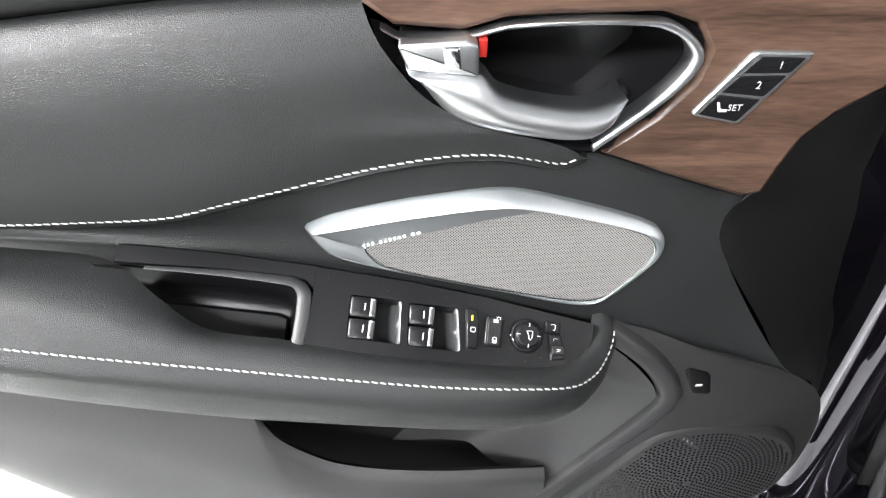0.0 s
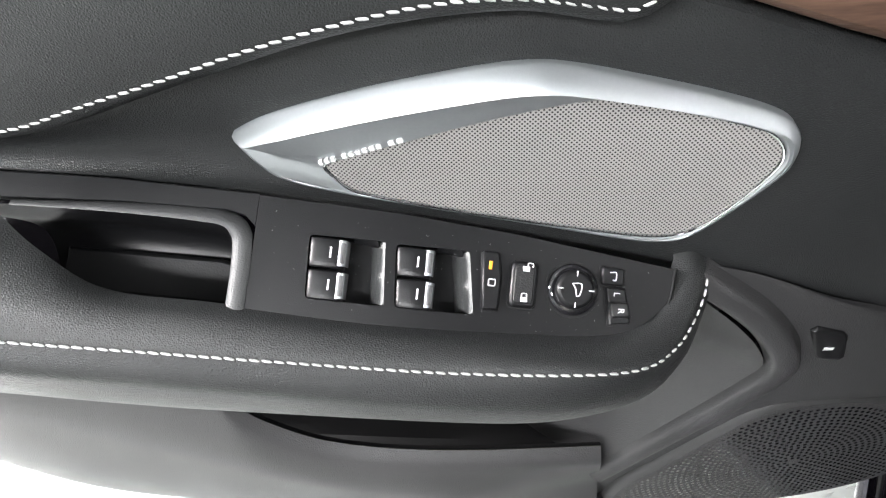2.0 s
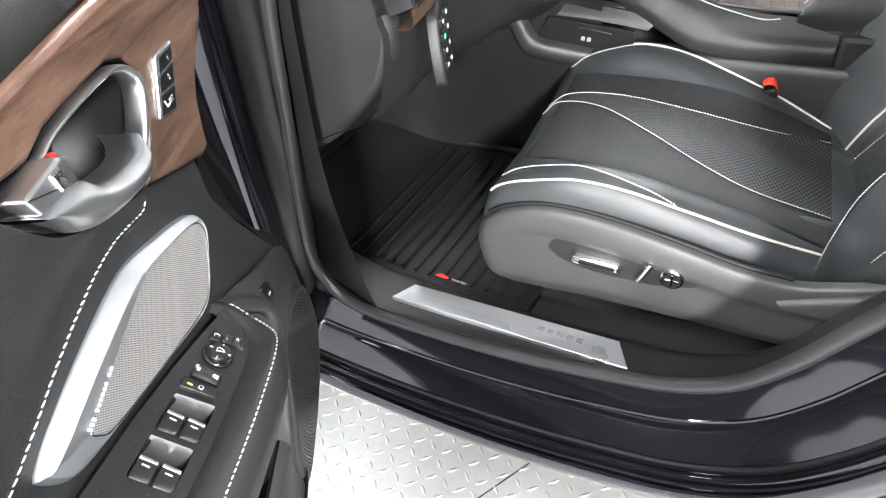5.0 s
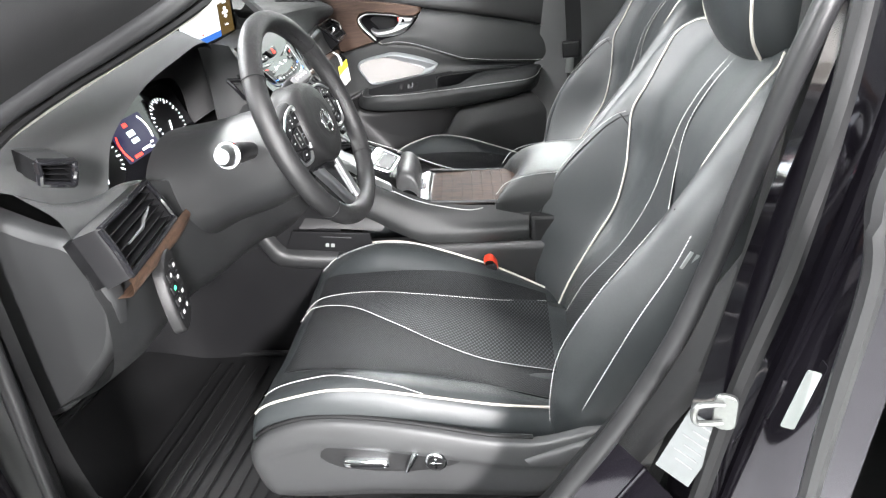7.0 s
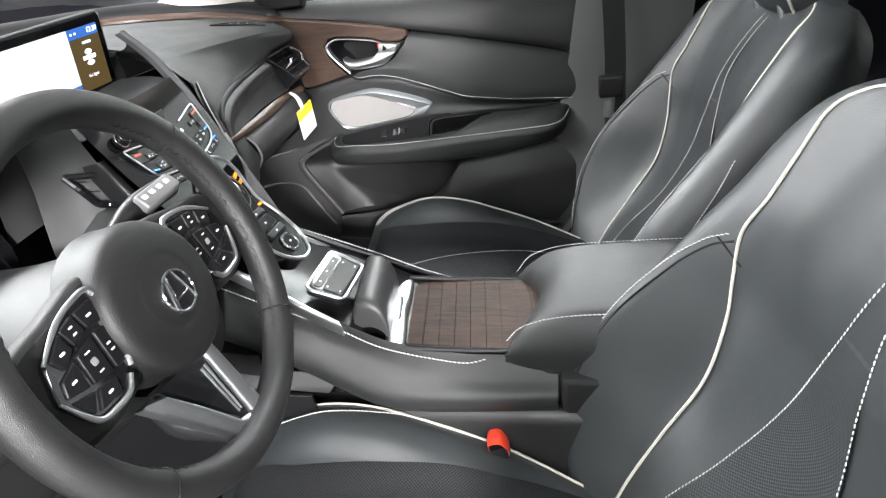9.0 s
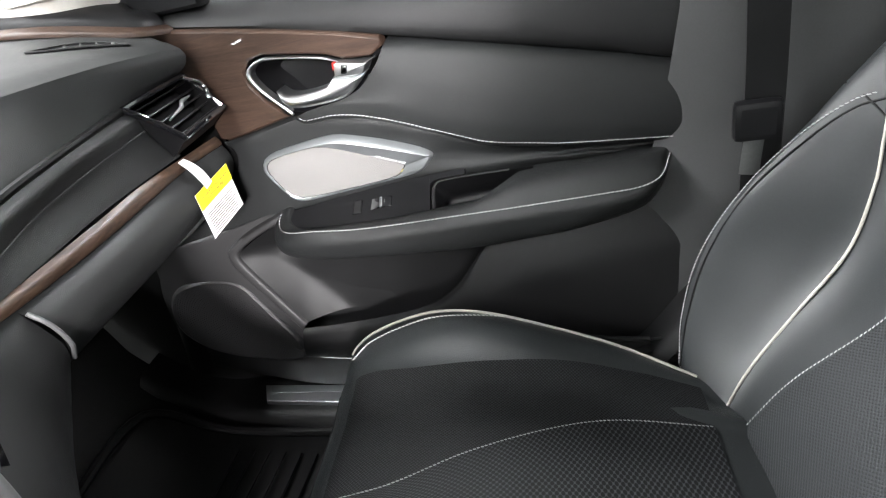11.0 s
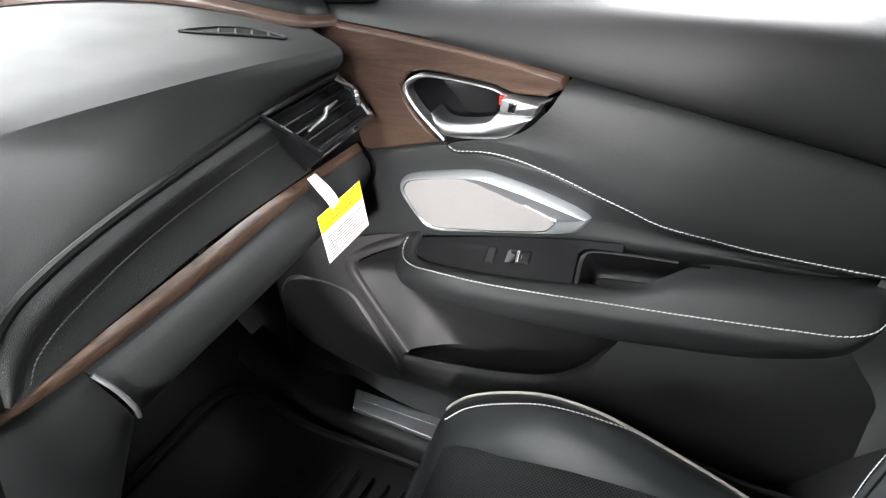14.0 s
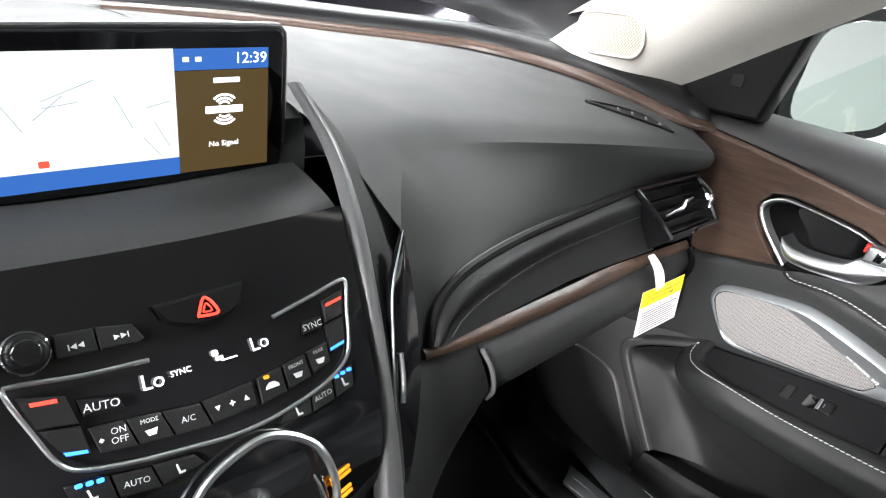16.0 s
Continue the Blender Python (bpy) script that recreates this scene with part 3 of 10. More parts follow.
    s("front_edge", [[(0.875, 1.118, 0.024), (0.868, 1.085, 0.024), (0.845, 1.055, 0.024), (0.8204, 1.0384, 0.024), (0.7968, 1.0221, 0.024), (0.7819, 1.0049, 0.024), (0.7744, 0.9847, 0.022), (0.7705, 0.966, 0.014), (0.7615, 0.947, 0.012), (0.756, 0.934, 0.012), (0.7605, 0.913, 0.013), (0.780, 0.883, 0.012), (0.819, 0.829, 0.012), (0.845, 0.787, 0.012), (0.864, 0.767, 0.010), (0.892, 0.750, 0.005), (0.90, 0.70, 0.0), (0.90, 0.62, 0.0)],
                     [(0.89, 1.118, 0.008), (0.883, 1.085, 0.008), (0.860, 1.052, 0.006), (0.836, 1.032, 0.004), (0.812, 1.014, 0.002), (0.798, 0.998, 0.0), (0.789, 0.980, -0.002), (0.784, 0.962, -0.004), (0.777, 0.945, -0.004), (0.773, 0.934, -0.004), (0.778, 0.916, -0.004), (0.797, 0.888, -0.004), (0.836, 0.834, -0.004), (0.862, 0.794, -0.004), (0.88, 0.775, -0.004), (0.905, 0.757, -0.006), (0.915, 0.70, -0.01), (0.915, 0.61, -0.02)],
                     [(0.92, 1.11, -0.05), (0.92, 1.08, -0.055), (0.915, 1.05, -0.06), (0.91, 1.03, -0.06), (0.905, 1.0, -0.06), (0.90, 0.98, -0.06), (0.90, 0.965, -0.06), (0.90, 0.95, -0.06), (0.90, 0.94, -0.06), (0.90, 0.93, -0.06), (0.905, 0.91, -0.06), (0.91, 0.89, -0.06), (0.92, 0.83, -0.06), (0.93, 0.79, -0.06), (0.94, 0.77, -0.06), (0.945, 0.75, -0.06), (0.95, 0.70, -0.06), (0.95, 0.6, -0.06)]],
      PLASTIC, nu=70, nv=18, label="black front edge with rubber seal")
    # wood inlay
    # passenger's inlay uses a darker copy of the wood, offsetting the stronger light there
    plate("wood_inlay", [(0.513, 1.088), (0.516, 1.100), (0.57, 1.108), (0.66, 1.115), (0.74, 1.119), (0.83, 1.122), (0.875, 1.118), (0.868, 1.085), (0.845, 1.055), (0.8204, 1.0384), (0.7968, 1.0221), (0.7819, 1.0049), (0.7744, 0.9847), (0.769, 0.966), (0.755, 0.963), (0.711, 0.977), (0.658, 0.996),
                         (0.686, 1.022), (0.704, 1.044), (0.708, 1.062), (0.698, 1.077), (0.678, 1.083), (0.623, 1.082), (0.592, 1.080), (0.568, 1.073), (0.53, 1.076)],
          0.0, 0.026, WOOD_DOOR if driver else WOOD_Y, d, 0.004, label="brown open-pore wood inlay", place=door)
    # inside handle
    pod = plate("handle_recess", [(0.514, 1.084), (0.53, 1.072), (0.568, 1.071), (0.592, 1.078), (0.623, 1.080), (0.678, 1.080), (0.694, 1.073), (0.702, 1.062), (0.699, 1.046), (0.680, 1.023), (0.655, 1.000), (0.643, 0.999), (0.597, 1.012), (0.563, 1.020), (0.547, 1.030), (0.53, 1.052)],
                -0.035, -0.03, SMOOTH_BLACK, d, 0.001, label="deep black recess", place=door)
    s("recess_wall", [[(0.53, 1.076, 0.024), (0.568, 1.073, 0.024), (0.592, 1.080, 0.024), (0.678, 1.083, 0.024), (0.705, 1.066, 0.024), (0.686, 1.022, 0.024), (0.655, 0.998, 0.024), (0.597, 1.010, 0.024), (0.55, 1.026, 0.024), (0.524, 1.058, 0.024), (0.517, 1.08, 0.024)],
                      [(0.54, 1.068, -0.01), (0.57, 1.066, -0.01), (0.595, 1.072, -0.01), (0.67, 1.075, -0.01), (0.692, 1.06, -0.01), (0.674, 1.027, -0.01), (0.65, 1.006, -0.01), (0.60, 1.017, -0.01), (0.562, 1.03, -0.01), (0.54, 1.05, -0.01), (0.535, 1.064, -0.01)],
                      [(0.55, 1.06, -0.03), (0.575, 1.06, -0.031), (0.6, 1.064, -0.031), (0.66, 1.065, -0.031), (0.68, 1.055, -0.031), (0.66, 1.035, -0.031), (0.645, 1.02, -0.031), (0.61, 1.025, -0.031), (0.575, 1.035, -0.031), (0.56, 1.045, -0.031), (0.55, 1.056, -0.031)]],
      SMOOTH_BLACK, pod, nu=70, nv=8)
    ring_path = [(0.5225, 1.0765), (0.5346, 1.071), (0.5711, 1.0724), (0.5925, 1.0778), (0.6385, 1.0805), (0.672, 1.0802), (0.682, 1.0790), (0.6946, 1.0728), (0.7035, 1.0640), (0.7052, 1.0570), (0.7015, 1.0475), (0.6893, 1.033), (0.6508, 0.9993)]
    inner_path = [(0.5240, 1.0740), (0.5350, 1.0685), (0.5715, 1.0695), (0.5935, 1.0747), (0.6385, 1.0772), (0.670, 1.0766), (0.678, 1.0752), (0.6895, 1.0700), (0.6970, 1.0625), (0.6985, 1.0570), (0.6955, 1.0495), (0.6835, 1.0345), (0.6495, 1.0050)]
    s("handle_surround", [[(*p, h) for p in q] for q, h in ((ring_path, 0.020), (ring_path, 0.0282), ([((a[0] * 4 + c[0]) / 5, (a[1] * 4 + c[1]) / 5) for a, c in zip(ring_path, inner_path)], 0.0300), ([((a[0] + c[0] * 3) / 4, (a[1] + c[1] * 3) / 4) for a, c in zip(ring_path, inner_path)], 0.0295), (inner_path, 0.0275), (inner_path, 0.014))], CHROME, nu=90, nv=22, label="satin chrome surround")
    over = [(0.536, 1.057), (0.5777, 1.0536), (0.5895, 1.0422), (0.628, 1.0324), (0.648, 1.0316), (0.6642, 1.0365)]
    under = [(0.5414, 1.0514), (0.5623, 1.0291), (0.596, 1.0188), (0.6422, 1.0134), (0.658, 1.0215), (0.6660, 1.034)]
    bow = (0.0, 0.004, 0.006, 0.004, 0.0, -0.010)
    lever = s("door_handle", [[(*p, h + b) for p, b in zip(q, bow)] for q, h in ((over, 0.014), (over, 0.034), ([((a[0] * 3 + c[0]) / 4, (a[1] * 3 + c[1]) / 4) for a, c in zip(over, under)], 0.0405), ([((a[0] + c[0]) / 2, (a[1] + c[1]) / 2) for a, c in zip(over, under)], 0.0425), ([((a[0] + c[0] * 3) / 4, (a[1] + c[1] * 3) / 4) for a, c in zip(over, under)], 0.0405), (under, 0.034), (under, 0.012))],
              CHROME, nu=50, nv=36, label="satin chrome pull lever")
    plate("lever_block", rounded([(0.5320, 1.0705), (0.5704, 1.0732), (0.576, 1.0707), (0.5767, 1.0530), (0.5376, 1.0570)], 0.002), 0.008, 0.0415, CHROME, lever, 0.002, place=door)
    plate("lock_button", rounded([(0.5560, 1.0700), (0.5658, 1.0706), (0.5672, 1.0576), (0.5580, 1.0582)], 0.0015), 0.040, 0.0436, BRIGHT, lever, 0.0015, place=door)
    plate("red_lock_mark", rect(0.5790, 1.0660, 0.0045, 0.0095), 0.016, 0.033, RED, lever, 0.001, place=door)
    s("lever_channel", [[(0.530, 1.054, 0.020), (0.552, 1.028, 0.022), (0.592, 1.010, 0.024), (0.640, 1.003, 0.024), (0.655, 1.006, 0.022), (0.672, 1.030, 0.010)], [(0.536, 1.058, 0.006), (0.560, 1.034, 0.006), (0.596, 1.020, 0.006), (0.640, 1.014, 0.006), (0.655, 1.018, 0.006), (0.668, 1.036, 0.0)]], PIANO, pod, nu=40, nv=8, label="black channel below the lever")

    if driver:
        mem = plate("memory_switch", rounded([(0.7335, 1.0632), (0.7695, 1.0622), (0.7360, 1.0170), (0.7050, 1.0240)], 0.004), 0.02, 0.0290, CHROME, d, 0.0015, label="three seat memory buttons in a chrome frame", place=door)
        for k, (word, outline) in enumerate((("1", [(0.7370, 1.0603), (0.7640, 1.0595), (0.7572, 1.0502), (0.7285, 1.0500)]), ("2", [(0.7275, 1.0488), (0.7562, 1.0490), (0.7462, 1.0357), (0.7195, 1.0385)]), ("SET", [(0.7185, 1.0373), (0.7452, 1.0344), (0.7345, 1.0196), (0.7090, 1.0250)]))):
            key = plate("memory_button", rounded(outline, 0.0018), 0.024, 0.0296, SMOOTH_BLACK, mem, 0.0008, place=door)
            x0, y0 = np.mean(outline, 0)
            lettering("mark", word, door, x0 + (0.0035 if k < 2 else 0.0040), y0, 0.0064 if k < 2 else 0.0056, WHITE, key, w=0.0298)
        plate("seat_symbol", [(0.7192, 1.0325), (0.7208, 1.0325), (0.7222, 1.0285), (0.7262, 1.0280), (0.7262, 1.0265), (0.7212, 1.0265)], 0.0290, 0.0299, WHITE, mem, 0.0001, place=door)

    # speaker: a bright upper band, a darker face sloping to the mesh
    def lifted(u, v, w):
        return door(u, v, w + 0.010 * (u - 0.46) / 0.26)

    rim_out = [(0.4610, 0.930), (0.4640, 0.9335), (0.4825, 0.9425), (0.524, 0.9535), (0.564, 0.961), (0.592, 0.9645), (0.6105, 0.9635), (0.645, 0.955), (0.684, 0.944), (0.706, 0.935), (0.7140, 0.927), (0.7165, 0.917), (0.7145, 0.907), (0.703, 0.890),
               (0.688, 0.872), (0.680, 0.865), (0.672, 0.8615), (0.655, 0.8615), (0.61, 0.8715), (0.545, 0.886), (0.499, 0.8975), (0.4775, 0.906), (0.468, 0.9165)]
    inset = [0.004, 0.006, 0.0085, 0.010, 0.010, 0.0095, 0.0085, 0.0070, 0.0058, 0.0050, 0.0045, 0.0045, 0.0040, 0.0032, 0.0028, 0.0026, 0.0026, 0.0026, 0.0026, 0.0026, 0.0026, 0.0036, 0.0042]
    mesh_out = [(0.503, 0.9155), (0.507, 0.9185), (0.543, 0.9295), (0.58, 0.9400), (0.618, 0.9485), (0.636, 0.9485), (0.668, 0.9410), (0.697, 0.932), (0.7045, 0.9265), (0.7085, 0.917), (0.7055, 0.9075), (0.690, 0.884), (0.679, 0.8735), (0.668, 0.8695),
                (0.655, 0.8695), (0.62, 0.8755), (0.565, 0.8868), (0.515, 0.900), (0.5062, 0.909)]
    po = curve([(*p, i) for p, i in zip(rim_out, inset)], 150, True)
    d2 = np.roll(po[:, :2], -1, 0) - np.roll(po[:, :2], 1, 0)
    d2 /= np.linalg.norm(d2, axis=1)[:, None]
    inw = np.stack([d2[:, 1], -d2[:, 0]], 1)
    pr = po[:, :2] + inw * po[:, 2:]
    pm = curve(mesh_out, 150, True)
    top = 0.0115 + 0.0085 * np.minimum(1.0, (po[:, 2] - 0.0022) / 0.0065)
    pe = po[:, :2]
    flat_w = np.ones(150)
    loops = [(pe, -0.002 * flat_w), (pe, 0.0085 * flat_w), (pe + inw * 0.0004, 0.0098 * flat_w), (pe + inw * 0.0010, 0.0106 * flat_w), (pe + (pr - pe) * 0.5, 0.0106 + (top - 0.0106) * 0.55), (pe + (pr - pe) * 0.88, 0.0106 + (top - 0.0106) * 0.92), (pr, top), (pr + (pm - pr) * 0.05, top - 0.0004), (pr + (pm - pr) * 0.5, top * 0.5 + 0.0076), (pm - inw * 0.0006, 0.0154 * flat_w * 0.6 + top * 0.4 - 0.0016), (pm - inw * 0.0001, 0.0138 * flat_w), (pm + inw * 0.0003, 0.0100 * flat_w)]
    sp = part("speaker_bezel", [lifted(x, y, w) for q, h in loops for (x, y), w in zip(q, h)], grid_faces(len(loops), 150, wrap_v=True), BEZEL, d, "satin silver speaker surround with a bright upper band")
    tube("grille_rim", [(*p, 0.0142) for p in pm[::3]], 0.0006, BRIGHT, sp, n=150, sides=6, place=lifted, closed=True)
    plate("grille", [tuple(p) for p in (pm + inw * 0.0004)[::2]], 0.008, 0.0138, MESH, sp, 0.0006, label="fine metal mesh grille", place=lifted)
    # maker's mark beside the mesh, as plain bars
    a, b = np.array([0.5020, 0.9195]), np.array([0.5520, 0.9350])
    t = (b - a) / np.linalg.norm(b - a)
    q = np.array([-t[1], t[0]])
    x = 0.0
    for count, wide in ((3, 0.0019), (6, 0.0022), (2, 0.0028)):
        for _ in range(count):
            c0 = a + t * x
            plate("print_bar", [c0 - q * 0.0010, c0 + t * wide - q * 0.0010, c0 + t * wide + q * 0.0010, c0 + q * 0.0010], 0.0140, 0.0172, WHITE, sp, 0.0001, place=lifted)
            x += wide + 0.0013
        x += 0.0026

    # armrest
    arm_rails = [[(0.12, 0.935, 0.012), (0.25, 0.922, 0.018), (0.325, 0.912, 0.022), (0.362, 0.896, 0.044), (0.392, 0.879, 0.056), (0.445, 0.869, 0.0585), (0.524, 0.851, 0.0585), (0.606, 0.838, 0.0585), (0.640, 0.833, 0.055), (0.655, 0.832, 0.047), (0.664, 0.836, 0.036), (0.671, 0.8415, 0.0265), (0.6755, 0.846, 0.018), (0.677, 0.850, 0.004)],
                 [(0.12, 0.938, 0.045), (0.25, 0.921, 0.06), (0.33, 0.903, 0.066), (0.37, 0.889, 0.072), (0.405, 0.879, 0.073), (0.45, 0.871, 0.073), (0.528, 0.856, 0.073), (0.610, 0.844, 0.073), (0.643, 0.840, 0.069), (0.661, 0.838, 0.056), (0.672, 0.8395, 0.044), (0.680, 0.8435, 0.033), (0.6835, 0.8475, 0.022), (0.685, 0.851, 0.004)],
                 [(0.12, 0.914, 0.078), (0.281, 0.890, 0.086), (0.346, 0.880, 0.087), (0.416, 0.8695, 0.087), (0.488, 0.8585, 0.087), (0.563, 0.8485, 0.087), (0.626, 0.8445, 0.086), (0.653, 0.838, 0.078), (0.671, 0.8325, 0.062), (0.682, 0.832, 0.046), (0.689, 0.8375, 0.033), (0.6915, 0.8435, 0.022), (0.692, 0.848, 0.004)],
                 [(0.12, 0.895, 0.085), (0.281, 0.876, 0.094), (0.416, 0.853, 0.095), (0.563, 0.828, 0.095), (0.62, 0.822, 0.092), (0.655, 0.815, 0.080), (0.678, 0.815, 0.058), (0.690, 0.820, 0.038), (0.6955, 0.829, 0.026), (0.697, 0.837, 0.016), (0.697, 0.843, 0.002)],
                 [(0.12, 0.865, 0.066), (0.252, 0.846, 0.080), (0.324, 0.830, 0.081), (0.401, 0.815, 0.081), (0.481, 0.805, 0.081), (0.565, 0.797, 0.081), (0.607, 0.794, 0.078), (0.645, 0.793, 0.066), (0.674, 0.797, 0.044), (0.690, 0.806, 0.022), (0.697, 0.815, 0.008), (0.698, 0.82, 0.004)],
                 [(0.12, 0.858, 0.015), (0.252, 0.836, 0.015), (0.324, 0.820, 0.015), (0.401, 0.806, 0.015), (0.481, 0.797, 0.015), (0.565, 0.790, 0.015), (0.607, 0.789, 0.015), (0.64, 0.79, 0.012), (0.67, 0.795, 0.008), (0.688, 0.804, 0.004), (0.696, 0.813, 0.002), (0.697, 0.82, 0.0)]]
    arm_seam = [(0.13, 0.913, 0.0795), (0.281, 0.891, 0.0868), (0.346, 0.881, 0.0878), (0.416, 0.8705, 0.0878), (0.488, 0.8595, 0.0878), (0.563, 0.8495, 0.0878), (0.626, 0.8455, 0.0868), (0.653, 0.839, 0.0788), (0.671, 0.8335, 0.0632), (0.6825, 0.833, 0.0472), (0.6897, 0.8385, 0.034), (0.6925, 0.844, 0.0235)]
    if not driver:
        # the rear end closes round
        ends = [[(0.150, 0.938, 0.004), (0.165, 0.936, 0.010)], [(0.138, 0.940, 0.006), (0.150, 0.939, 0.040)], [(0.132, 0.936, 0.006), (0.140, 0.930, 0.040), (0.152, 0.916, 0.070), (0.175, 0.907, 0.081)],
                [(0.134, 0.905, 0.006), (0.142, 0.902, 0.045), (0.160, 0.895, 0.076), (0.19, 0.889, 0.088)], [(0.140, 0.875, 0.006), (0.152, 0.872, 0.036), (0.175, 0.866, 0.064)], [(0.150, 0.860, 0.0), (0.168, 0.856, 0.008)]]
        arm_rails = [e + [p for p in r if p[0] > e[-1][0] + 0.03] for e, r in zip(ends, arm_rails)]
        arm_seam = [(0.1325, 0.9375, 0.010), (0.1395, 0.931, 0.042), (0.1515, 0.917, 0.0715), (0.175, 0.908, 0.0822), (0.22, 0.900, 0.0845)] + arm_seam[1:]
    arm = s("armrest", arm_rails,
            LEATHER, nu=90, nv=44, label="padded black leather armrest")
    stitch("stitching", arm_seam, arm, door)
    # sloping switch plate
    f = on_door(door, (0.545, 0.8615, 0.043), (0.975, -0.2, 0), (0.01, 0.033, -0.044))
    wells = [rounded(q, 0.0028) for q in ([(-0.0570, 0.0182), (-0.0195, 0.0187), (-0.0170, -0.0133), (-0.0557, -0.0136)], [(-0.0142, 0.0182), (0.0228, 0.0189), (0.0277, -0.0128), (-0.0118, -0.0134)])] if driver else [rounded([(-0.026, 0.0150), (0.006, 0.0150), (0.008, -0.0030), (-0.025, -0.0030)], 0.002)]
    pierced_plate("switch_plate", [(-0.0835, 0.0345), (-0.0148, 0.0335), (0.0445, 0.0300), (0.1042, 0.0240), (0.1300, 0.0212), (0.1265, 0.006), (0.1215, -0.008), (0.1145, -0.0160), (0.1050, -0.0205), (0.090, -0.0228), (0.02, -0.0245), (-0.0835, -0.0250)], wells, -0.012, 0.0008, SMOOTH_BLACK, arm, 0.020, "matt black switch plate", f)
    tube("plate_joint", [(0.1290, 0.0212, 0.0008), (0.1272, 0.006, 0.0008), (0.1220, -0.008, 0.0008), (0.1150, -0.0165, 0.0008), (0.1052, -0.0211, 0.0008), (0.090, -0.0234, 0.0008), (0.02, -0.0251, 0.0008), (-0.0835, -0.0256, 0.0008)], 0.0007, RUBBER, arm, n=60, sides=6, place=f, label="dark joint")
    plate("cup_border", ([(-0.22, 0.0308)] if driver else [(-0.136, 0.0330)]) + [(-0.154 if driver else -0.128, 0.0345), (-0.0836, 0.0352), (-0.0836, 0.0190), (-0.0895, 0.0240), (-0.0985, 0.0255), (-0.148 if driver else -0.130, 0.0238)] + ([(-0.2, 0.0195), (-0.22, 0.018)] if driver else [(-0.136, 0.0240)]), -0.008, 0.0007, SMOOTH_BLACK, arm, 0.0004, place=f, label="matt black border of the pull cup")
    tube("cup_rim", [(-0.200, 0.0172, -0.001), (-0.148, 0.0208, -0.0005), (-0.103, 0.0218, 0.0), (-0.094, 0.0195, 0.0), (-0.0892, 0.012, 0.0), (-0.0885, -0.0255, 0.0)], [0.002, 0.003, 0.0042, 0.0052, 0.0054, 0.0052] if driver else 0.003, SEAT_TRIM if driver else PLASTIC, arm, n=60, place=f, flat=0.5, label="grey pull-cup rim")
    skin("pull_cup", [[(-0.235, 0.0145, 0.0), (-0.148, 0.0185, 0.0), (-0.098, 0.0185, 0.0), (-0.0905, 0.012, 0.0), (-0.0905, -0.024, 0.0)],
                      [(-0.225, 0.012, -0.02), (-0.148, 0.016, -0.02), (-0.102, 0.016, -0.02), (-0.094, 0.010, -0.02), (-0.094, -0.024, -0.02)],
                      [(-0.205, 0.008, -0.045), (-0.148, 0.012, -0.045), (-0.106, 0.011, -0.045), (-0.098, 0.006, -0.045), (-0.098, -0.024, -0.045)],
                      [(-0.19, -0.03, -0.05), (-0.148, -0.03, -0.05), (-0.12, -0.03, -0.05), (-0.11, -0.03, -0.05), (-0.105, -0.03, -0.05)]], SMOOTH_BLACK, arm, place=f, nu=50, nv=20, label="deep black pull cup")
    plate("cup_mat", [(-0.19, -0.022), (-0.100, -0.022), (-0.100, 0.000), (-0.108, 0.003), (-0.19, 0.001)], -0.047, -0.041, RUBBER, arm, 0.002, place=f, label="black rubber cup mat")

    def gap(outline):
        c0 = np.mean(outline, 0)
        grown = [tuple(c0 + (np.array(p) - c0) * (1 + 0.0011 / max(np.linalg.norm(np.array(p) - c0), 1e-6))) for p in outline]
        plate("switch_gap", grown, 0.0, 0.0011, RUBBER, arm, 0.0002, place=f)

    def window_switch(hole, keys):
        """Rocker keys at the rear of a sunken well whose front rises in a ramp."""
        (xa, ya), (xb, yb), (xc, yc), (xd, yd) = hole
        well = skin("switch_well", [[(xa, ya, -0.0185), (xb, yb, -0.0185)], [(xd, yd, -0.0185), (xc, yc, -0.0185)]], SMOOTH_BLACK, arm, place=f, nu=6, nv=6, label="deep black switch well")
        skin("well_ramp", [[(x, y, w) for x, y, w in ((p - 0.0075, q, -0.0185), (p - 0.0066, q, -0.0110), (p - 0.0045, q, -0.0045), (p - 0.0014, q, -0.0002), (p, q, 0.0009))] for p, q in ((xb, yb - 0.0006), ((xb * 2 + xc) / 3, (yb * 2 + yc) / 3), ((xb + 2 * xc) / 3, (yb + 2 * yc) / 3), (xc, yc + 0.0006))], PILLAR_TRIM, well, place=f, nu=16, nv=10, label="dark satin ramp at the switch")
        skin("well_shoulder", [[(xb - 0.016, yb, -0.0020), (xb - 0.010, yb, -0.0012), (xb - 0.004, yb, 0.0004)], [(xb - 0.016, yb - 0.0020, -0.0060), (xb - 0.009, yb - 0.0024, -0.0050), (xb - 0.003, yb - 0.0030, -0.0015)], [(xb - 0.016, yb - 0.0016, -0.0105), (xb - 0.010, yb - 0.0020, -0.0105), (xb - 0.006, yb - 0.0030, -0.0080)]], SMOOTH_BLACK, well, place=f, nu=10, nv=10)
        for k in range(keys):
            def edge(s0):
                return np.array([xd + (xa - xd) * s0, yd + (ya - yd) * s0])
            lo, hi = edge(k / keys + 0.02), edge((k + 1) / keys - 0.02)
            rails = []
            for s0, low in ((0.0, 0.0012), (0.06, 0.0), (0.5, -0.0003), (0.94, 0.0), (1.0, 0.0012)):
                x, y = lo + (hi - lo) * s0
                y -= 0.0004
